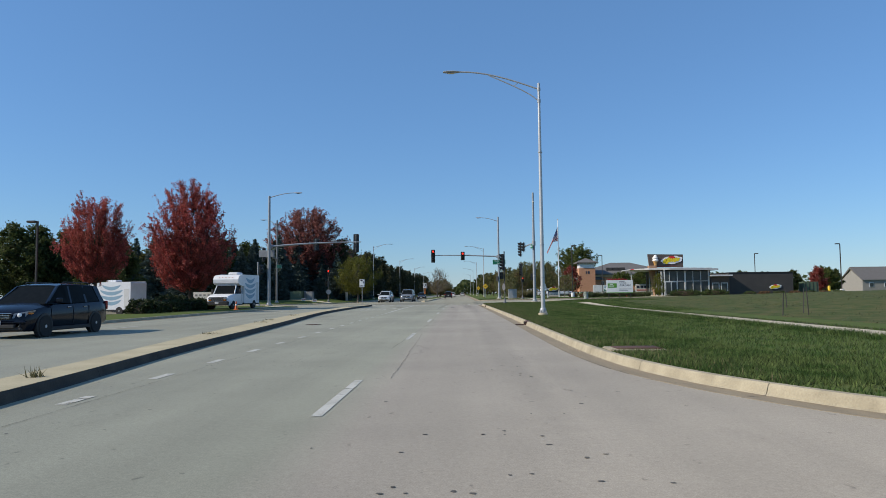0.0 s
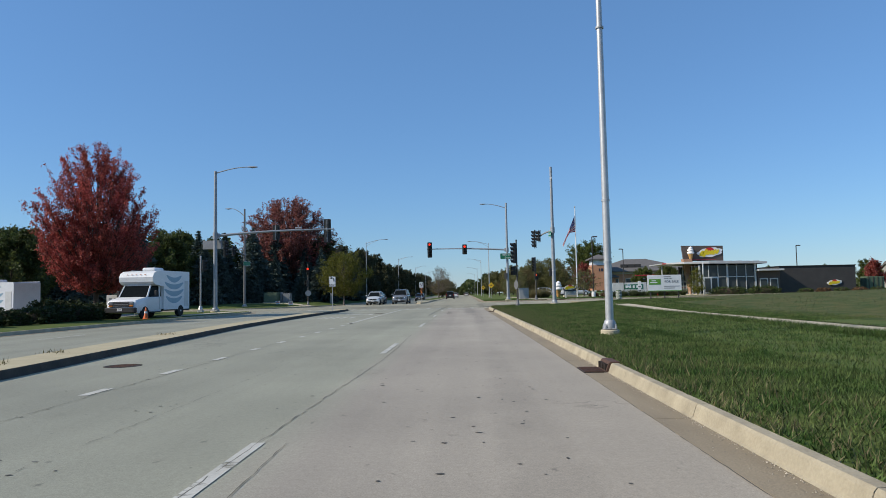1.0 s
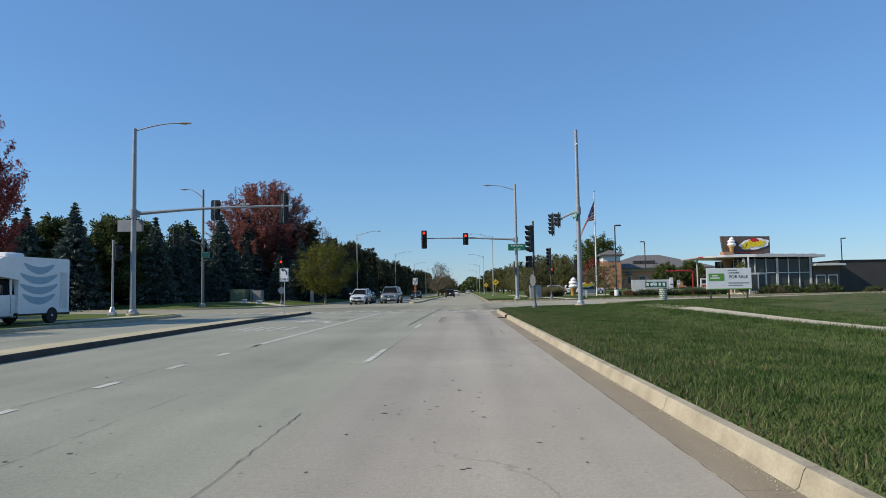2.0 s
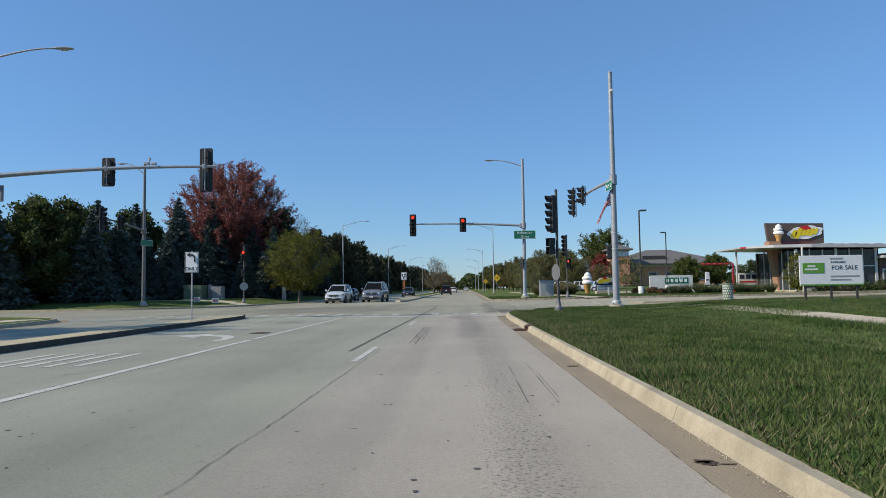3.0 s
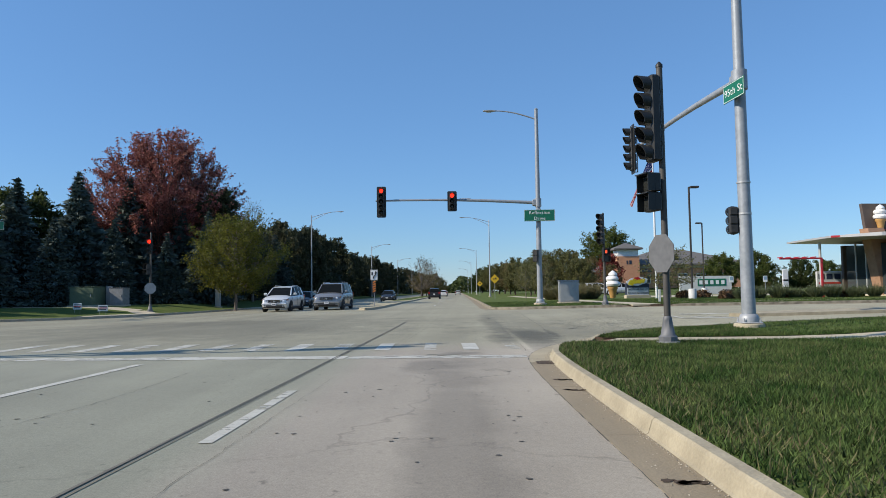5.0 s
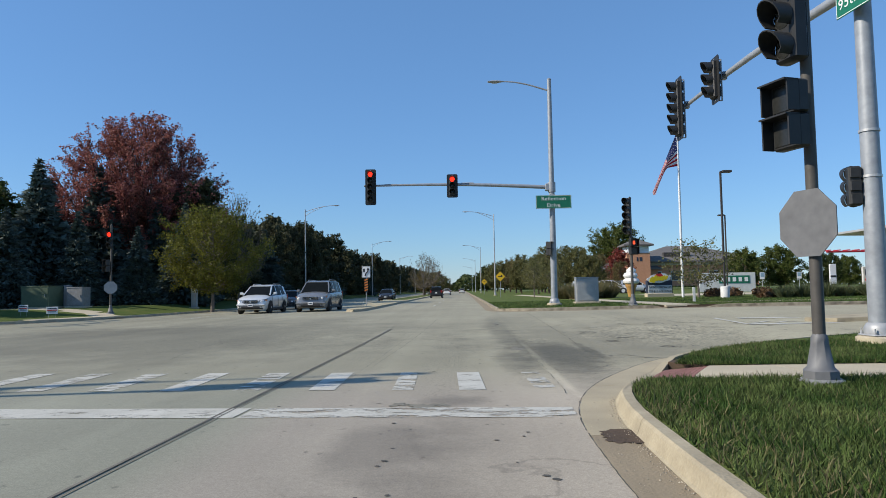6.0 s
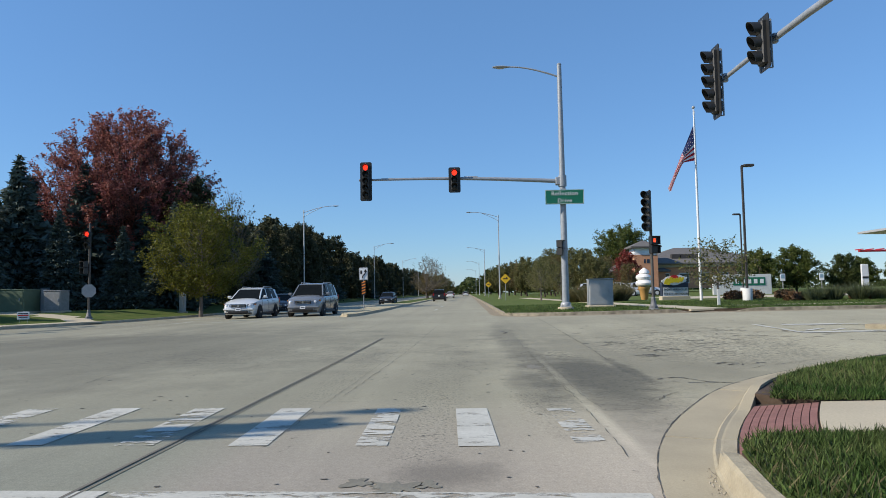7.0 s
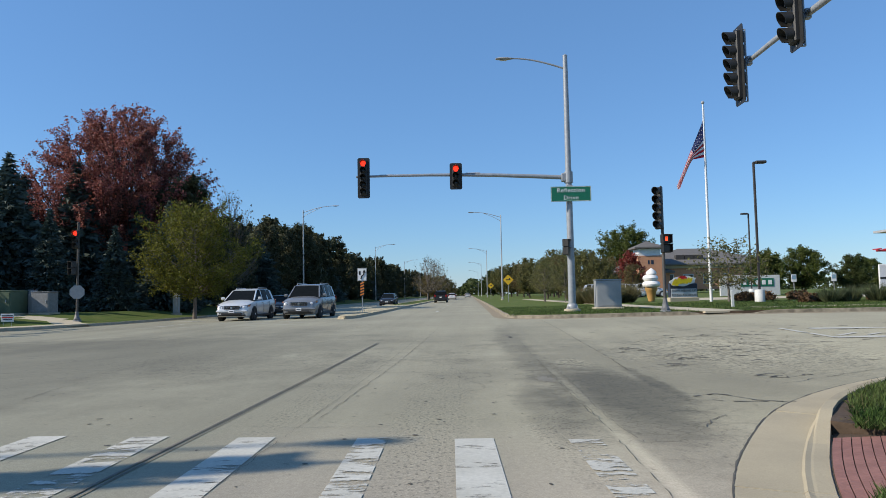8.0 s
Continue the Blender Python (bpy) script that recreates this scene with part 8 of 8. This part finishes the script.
def shop():
    """The glass-fronted frozen dessert shop with a leaning pylon and a wing."""
    x0, y0 = 32.8, 109.6
    t = thing("dessert_shop", (0, 0, 0), label="glass-fronted dessert shop with a thin canopy and dark wing", category="building")
    z0 = level(38, y0) + 0.1
    top = 4.6
    part("plinth", Shape().box((36.8, y0 + 4.4, z0 - 0.2), (8.6, 9.2, 0.6), bev=0.03), "walk", t)
    part("back_wall", Shape().box((36.8, y0 + 8.7, (z0 + top) / 2), (8.0, 0.3, top - z0)), "brown_wall", t)
    part("side_wall", Shape().box((40.6, y0 + 4.4, (z0 + top) / 2), (0.25, 8.6, top - z0)), "dark_wall", t)
    part("shop_floor", Shape().box((36.7, y0 + 4.4, z0 + 0.12), (7.6, 8.4, 0.05)), "walk", t)
    part("counter", Shape().box((37.5, y0 + 4.5, z0 + 0.65), (4.0, 0.8, 1.05), bev=0.03), "dull_white", t)
    for k in range(7):
        x = x0 + 0.1 + 1.25 * k
        if k < 6:
            for za, zb in ((z0 + 0.25, z0 + 2.35), (z0 + 2.43, top - 0.12)):
                part("window_pane", Shape().box((x + 0.625, y0 + 0.06, (za + zb) / 2), (1.17, 0.03, zb - za)), "store_glass", t, smooth=False)
        part("mullion", Shape().box((x, y0, (z0 + top) / 2), (0.09 if k not in (0, 3, 6) else 0.24, 0.16, top - z0), bev=0.01), "mullion", t)
    part("transom", Shape().box((36.6, y0 - 0.01, z0 + 2.39), (7.6, 0.12, 0.09)), "mullion", t)
    for k in range(6):
        part("window_pane", Shape().box((x0 + 0.08, y0 + 0.8 + 1.35 * k, (z0 + top) / 2), (0.03, 1.26, top - z0 - 0.3)), "store_glass", t, smooth=False)
        part("mullion", Shape().box((x0 + 0.06, y0 + 0.1 + 1.35 * k, (z0 + top) / 2), (0.14, 0.09, top - z0), bev=0.01), "mullion", t)
    part("shop_door", Shape().box((34.4, y0 - 0.08, z0 + 1.25), (1.9, 0.06, 2.2), bev=0.01), "mullion", t)
    for s in (-0.46, 0.46):
        part("door_glass", Shape().box((34.4 + s, y0 - 0.12, z0 + 1.3), (0.74, 0.03, 1.85)), "store_glass", t, smooth=False)
    # Canopy: a thin slab that tapers and rises to the west.
    rows = []
    for x, z, d, f in ((28.6, 4.84, 0.14, 2.6), (31.0, 4.80, 0.26, 0.4), (34.0, 4.72, 0.32, -0.9), (38, 4.66, 0.32, -1.1), (41.6, 4.6, 0.26, -1.1)):
        rows.append([Vector((x, y0 + f, z)), Vector((x, y0 + 9.2, z)), Vector((x, y0 + 9.2, z + d)), Vector((x, y0 + f, z + d))])
    part("canopy", Shape().loft(rows), "canopy", t, smooth=False)
    part("canopy_tip", Shape().box((28.95, y0 + 2.3, 4.91), (0.8, 0.06, 0.15), turn=-38, bev=0.01), "red_metal", t)
    for k in range(5):
        part("canopy_panel", Shape().box((35.6 + 1.15 * k, y0 - 0.4 + 0.3 * (k % 2), 5.04 - 0.02 * k), (0.9, 1.0, 0.08), bev=0.02), "canopy", t)
    for x, y in ((29.6, y0 + 6.0), (33.2, y0 - 0.6)):
        part("canopy_post", Shape().tube([(x, y, level(x, y) + 0.1), (x, y, 4.74)], 0.10, 10), "mullion", t)
    # Leaning pylon through the canopy.
    rows = [[Vector((x + dx, y0 + 3.6 + dy, z)) for dx, dy in ((0, 0), (w, 0), (w, 1.1), (0, 1.1))] for x, z, w in ((32.9, level(33, 113), 1.4), (32.2, 4.5, 1.25), (31.95, 5.6, 1.2))]
    part("pylon", Shape().loft(rows), "brick_tan", t, smooth=False)
    # Roof sign.
    board = part("roof_sign", Shape().prism([(32.2, 5.3), (37.8, 5.3), (37.8, 7.42), (31.95, 7.52)], y0 + 4.2, y0 + 4.55), "brown_wall", t, "brown roof sign panel", smooth=False)
    part("sign_rail", Shape().box((34.9, y0 + 4.05, 5.5), (3.6, 0.1, 0.05)), "red_metal", board)
    swoosh(board, (35.9, y0 + 4.16, 6.5), 3.5)
    ice_cream("cone_ornament", (33.1, y0 + 3.9, 5.5), 1.9, "white soft-serve cone ornament", t)
    # Low entrance block and the long dark wing.
    part("entry_block", Shape().box((42.2, y0 + 1.6, 2.05), (3.0, 3.2, 3.2), bev=0.02), "brown_wall", t, smooth=False)
    part("entry_awning", Shape().box((42.1, y0 - 0.5, 3.72), (3.4, 1.4, 0.24), bev=0.02), "mullion", t)
    for k in range(2):
        e = part("entry_window", Shape().box((41.5 + 1.35 * k, y0 - 0.05, 1.75), (1.1, 0.08, 1.7), bev=0.01), "mullion", t)
        part("pane", Shape().box((41.5 + 1.35 * k, y0 - 0.10, 1.8), (0.86, 0.03, 1.35)), "store_glass", e, smooth=False)
    part("wing_wall", Shape().box((48.8, y0 + 5.0, 2.3), (10.2, 9.6, 3.7), bev=0.02), "dark_wall", t, smooth=False)
    part("wing_cap", Shape().box((48.8, y0 + 5.0, 4.19), (10.4, 9.8, 0.10), bev=0.01), "trim_black", t, smooth=False)
    swoosh(t, (51.0, y0 + 0.16, 1.85), 1.9)
    for k in range(4):
        part("planter_block", Shape().box((46 + 2.4 * k, y0 - 2.6, level(46, 107) + 0.1), (1.9, 0.5, 0.3), bev=0.05), "walk", t)
    return t


shop()
gm = thing("menu_board", ground_at(32.3, 119.5), label="white drive-through menu board with dark pictures", category="sign")
part("panel", Shape().box((0, 0, 1.35), (2.1, 0.2, 1.35), bev=0.03), "dull_white", gm)
for k in range(3):
    part("picture_tile", Shape().box((-0.66 + 0.66 * k, -0.11, 1.6), (0.5, 0.02, 0.45)), "blue_panel", gm, smooth=False)
part("text_bar", Shape().box((0, -0.11, 1.05), (1.8, 0.02, 0.16)), "logo_red", gm, smooth=False)
for s in (-0.8, 0.8):
    part("leg", Shape().box((s, 0, 0.3), (0.1, 0.1, 0.9)), "darkpole", gm)
pg = thing("clearance_arch", ground_at(27.9, 112.2), label="red steel clearance bar over the drive-through lane", category="arch")
part("post", Shape().box((0, 0, 1.4), (0.14, 0.14, 3.0), bev=0.02), "red_metal", pg)
part("beam", Shape().box((-1.5, 0, 2.85), (3.1, 0.16, 0.12), bev=0.02), "red_metal", pg)
for k in range(5):
    part("beam_rib", Shape().box((-0.6 - 0.6 * k, 0, 2.94), (0.05, 0.8, 0.06)), "red_metal", pg)

cone = ice_cream("cone_statue", ground_at(16.1, 127.6), 2.65, "giant soft-serve cone statue in the sign bed")
ms = thing("monument_sign", ground_at(17.6, 124.4), 8, label="dark monument sign with an emblem over a letter board", category="sign")
part("base", Shape().box((0, 0, 0.05), (2.3, 0.6, 0.5), bev=0.03), "walk", ms)
part("cabinet", Shape().box((0, 0, 0.75), (2.2, 0.35, 1.2), bev=0.05), "blue_panel", ms)
swoosh(ms, (-0.1, -0.24, 1.52), 2.0)
brd = part("letter_board", Shape().box((0, -0.19, 0.62), (2.0, 0.04, 0.66), bev=0.01), "board_pale", ms)
part("lettering", lettering("NOW HIRING UP", 0.24, 0.003), "sign_black", brd, at=(0, -0.22, 0.8))
part("lettering", lettering("TO $15 AN HOUR", 0.24, 0.003), "sign_black", brd, at=(0, -0.22, 0.46))
mb = thing("marker_post", ground_at(14.1, 105.6), label="short white marker post in the lawn", category="post")
part("stake", Shape().box((0, 0, 0.35), (0.14, 0.06, 0.9), bev=0.01), "dull_white", mb)

cp = thing("guide_post", ground_at(25.6, 113.0), label="white guide post with black bands by the drive-through", category="sign")
part("board", Shape().box((0, 0, 1.0), (0.42, 0.12, 2.2), bev=0.02), "sign_white", cp)
for z in (0.75, 1.3):
    part("dark_band", Shape().box((0, -0.065, z), (0.36, 0.012, 0.12)), "sign_black", cp, smooth=False)
for x, y in ((27.8, 128.5), (31.5, 129.5)):
    ps = thing("parking_sign", ground_at(x, y), label="small blue and white parking sign on a thin post", category="sign", group="parking signs")
    part("post", Shape().tube([(0, 0.03, -0.1), (0, 0.03, 1.9)], 0.03, 6), "galv", ps)
    part("board", Shape().box((0, 0, 1.6), (0.42, 0.02, 0.6), bev=0.01), "sign_white", ps)
    part("blue_field", Shape().box((0, -0.014, 1.68), (0.3, 0.006, 0.34)), "swirl", ps, smooth=False)

# For-sale board in the lawn.
fs = thing("sale_sign", ground_at(18.4, 76.0, -0.34), label="white for-sale board on posts with a green panel", category="sign")
bd = part("board", Shape().box((0, 0, 1.86), (2.95, 0.05, 1.42), bev=0.01), "sign_white", fs)
part("edge_band", Shape().box((0, -0.03, 1.19), (2.93, 0.02, 0.06)), "sale_green", bd, smooth=False)
gp = part("green_panel", Shape().box((-0.83, -0.032, 1.98), (1.0, 0.014, 0.48)), "sale_green", bd, smooth=False)
for z, w in ((2.07, 0.36), (1.92, 0.62)):
    part("text_bar", Shape().box((-0.92, -0.042, z), (w, 0.006, 0.08)), "sign_white", gp, smooth=False)
part("lettering", lettering("AVAILABLE", 0.145, 0.003), "sign_black", bd, at=(0.33, -0.03, 2.25))
part("lettering", lettering("FOR SALE", 0.285, 0.003), "blue_panel", bd, at=(0.62, -0.03, 1.98))
for z, w in ((2.42, 0.6), (1.58, 1.35), (1.42, 0.95)):
    part("text_bar", Shape().box((-0.05 + w / 2, -0.03, z), (w, 0.006, 0.07)), "cabinet", bd, smooth=False)
for x in (-1.2, 0.0, 1.2):
    part("post", Shape().box((x, 0.06, 0.9), (0.09, 0.09, 2.1), bev=0.01), "darkpole", fs)


def fire_station():
    """A low brick station with a hipped roof and a square tower."""
    t = thing("brick_station", (0, 0, 0), label="brick fire station with hipped shingle roof and square tower", category="building")
    z = level(50, 230) + 1.0
    part("main_wall", Shape().box((58, 246, z + 2.9), (30, 24, 5.8)), "brick_wall", t, smooth=False)
    part("left_wing", Shape().box((42, 238, z + 2.0), (13, 10, 4.0)), "brick_wall", t, smooth=False)

    def hip(cx, cy, lx, ly, z0, h, inset_x, name="roof"):
        a, b = lx / 2, ly / 2
        v = [(cx - a, cy - b, z0), (cx + a, cy - b, z0), (cx + a, cy + b, z0), (cx - a, cy + b, z0), (cx - a + inset_x, cy, z0 + h), (cx + a - inset_x, cy, z0 + h)]
        lo = [(x, y, z0 - 0.35) for x, y, _ in v[:4]]
        return part(name, Shape().add(v + lo, [(0, 1, 5, 4), (1, 2, 5), (2, 3, 4, 5), (3, 0, 4), (6, 7, 1, 0), (7, 8, 2, 1), (8, 9, 3, 2), (9, 6, 0, 3), (9, 8, 7, 6)]), "shingle", t, smooth=False)
    hip(58, 246, 33, 27, z + 6.0, 4.3, 13)
    hip(42, 238, 15, 12, z + 4.3, 2.4, 5)
    part("tower_wall", Shape().box((43.2, 232.4, z + 3.95), (5.4, 5.4, 7.9)), "brick_wall", t, smooth=False)
    part("tower_band", Shape().box((43.2, 232.4, z + 8.7), (5.0, 5.0, 1.6)), "white", t, smooth=False)
    hip(43.2, 232.4, 7.0, 7.0, z + 9.9, 1.5, 3.4, "tower_roof")
    part("tower_bars", Shape().box((42.9, 229.68, z + 6.4), (0.35, 0.06, 0.9)).box((43.7, 229.68, z + 6.4), (0.6, 0.06, 0.9)), "blue_panel", t, smooth=False)
    for k in range(5):
        w = part("window", Shape().box((48.5 + 4.6 * k, 233.95, z + 2.4), (2.4, 0.12, 2.4)), "mullion", t, smooth=False)
        part("pane", Shape().box((48.5 + 4.6 * k, 233.87, z + 2.4), (2.1, 0.06, 2.1)), "store_glass", w, smooth=False)
    for k in range(3):
        part("roof_vent", Shape().box((52 + 2.2 * k, 236.6, z + 7.6), (2.0, 1.2, 1.2)), "dark_wall", t, smooth=False)
    part("eave_band", Shape().box((58, 233.6, z + 5.3), (30.2, 0.3, 0.7)), "walk", t, smooth=False)
    return t


fire_station()
wt = thing("enclosure_wall", ground_at(33.0, 150.0), label="white enclosure wall with a green sign", category="wall")
part("wall", Shape().box((0, 0, 1.15), (6.6, 0.3, 2.3), bev=0.02), "dull_white", wt)
part("sign_panel", Shape().box((0.8, -0.17, 1.5), (3.6, 0.04, 0.9)), "sign_green", wt, smooth=False)
for k in range(5):
    part("letter_bar", Shape().box((-0.6 + 0.7 * k, -0.2, 1.5), (0.4, 0.02, 0.5)), "sign_white", wt, smooth=False)
part("return_wall", Shape().box((3.2, 1.5, 1.15), (0.3, 3.0, 2.3)), "dull_white", wt, smooth=False)


def gable_house(place, turn, w, d, h, label):
    t = thing("house", place, turn, label=label, category="house")
    part("wall", Shape().box((0, 0, h / 2), (w, d, h)), "house_wall", t, smooth=False)
    part("roof", Shape().loft([[Vector((x, y, z)) for y, z in ((-d / 2 - 0.5, h - 0.1), (0, h + d * 0.36), (d / 2 + 0.5, h - 0.1), (0, h + d * 0.30))] for x in (-w / 2 - 0.5, w / 2 + 0.5)]), "shingle", t, smooth=False)
    part("gable", Shape().loft([[Vector((x, y, z)) for y, z in ((-d / 2, h), (0, h + d * 0.30), (d / 2, h))] for x in (-w / 2, w / 2)]), "house_wall", t, smooth=False)
    for k in range(4):
        win = part("window", Shape().box((-w * 0.36 + w * 0.24 * k, -d / 2 - 0.03, h * 0.55), (1.5, 0.08, 1.5)), "white", t, smooth=False)
        part("pane", Shape().box((-w * 0.36 + w * 0.24 * k, -d / 2 - 0.08, h * 0.55), (1.25, 0.04, 1.25)), "store_glass", win, smooth=False)
    return t


gable_house(ground_at(140, 228), 0, 20, 12, 3.8, "pale house with a grey gable roof beyond the field")
gable_house(ground_at(168, 224), 10, 18, 12, 3.8, "pale house with a grey gable roof beyond the field")
hy = thing("bollard", ground_at(61.5, 113.5), label="yellow bollard near the dark wing", category="bollard")
part("post", Shape().spin((0, 0, -0.1), [(0.22, 0), (0.22, 1.3), (0.16, 1.42), (0.02, 1.46)], 12), "hydrant_yellow", hy)
gb = thing("waste_enclosure", ground_at(57.8, 112.8), label="green gated waste enclosure beside the wing", category="enclosure")
part("panel", Shape().box((0, 0, 1.0), (2.4, 1.6, 2.0), bev=0.02), "cab_green", gb)
for k in range(4):
    part("gate_rib", Shape().box((-0.9 + 0.6 * k, -0.83, 1.0), (0.06, 0.06, 1.9)), "darkpole", gb)
for i, (x, y) in enumerate(((14.9, 30.0), (18.6, 37.4), (16.6, 31.6), (15.9, 29.7))):
    st = thing("tree_stake", (x, y, level(x, y) + LIFT + field_rise(x, y)), label="thin dark wooden stake standing in the field", category="stake", group="field stakes")
    part("stake", Shape().tube([(0, 0, -0.2), (0.07 * (-1) ** i, 0, 1.0 + 0.08 * i)], 0.025, 6), "darkpole", st)

# Fence behind the left belt and a service road with kerb before the shop.
fn = thing("wood_fence", ground_at(-42, 117.5), -6, label="weathered dark board fence under the trees", category="fence")
for k in range(60):
    part("fence_board", Shape().box((-9 + 0.3 * k, 0, 0.95), (0.28, 0.03, 1.9)), "fence_grey", fn, smooth=False)
for z in (0.4, 1.5):
    part("fence_rail", Shape().box((0, 0.06, z), (18.2, 0.06, 0.1)), "fence_grey", fn, smooth=False)
sheet("shop_drive", [(14.5, 103.4), (100, 103.2), (100, 105.6), (14.5, 105.6)], LIFT + 0.012, "walk", CX, CY, label="pale concrete walk along the side street")
sheet("parking_lot", [(-120, 30), (-25.5, 30), (-25.5, 73), (-120, 73)], LIFT + 0.012, "patch", [-40, -32, -30, -28, -27], [40, 55, 66, 68, 70, 72], rise=land, label="dark parking lot behind the hedges")
sheet("shop_lot", [(20, 128), (90, 128), (90, 142), (20, 142)], LIFT + 0.012, "walk", CX, (), label="pale parking lot behind the shop beds")
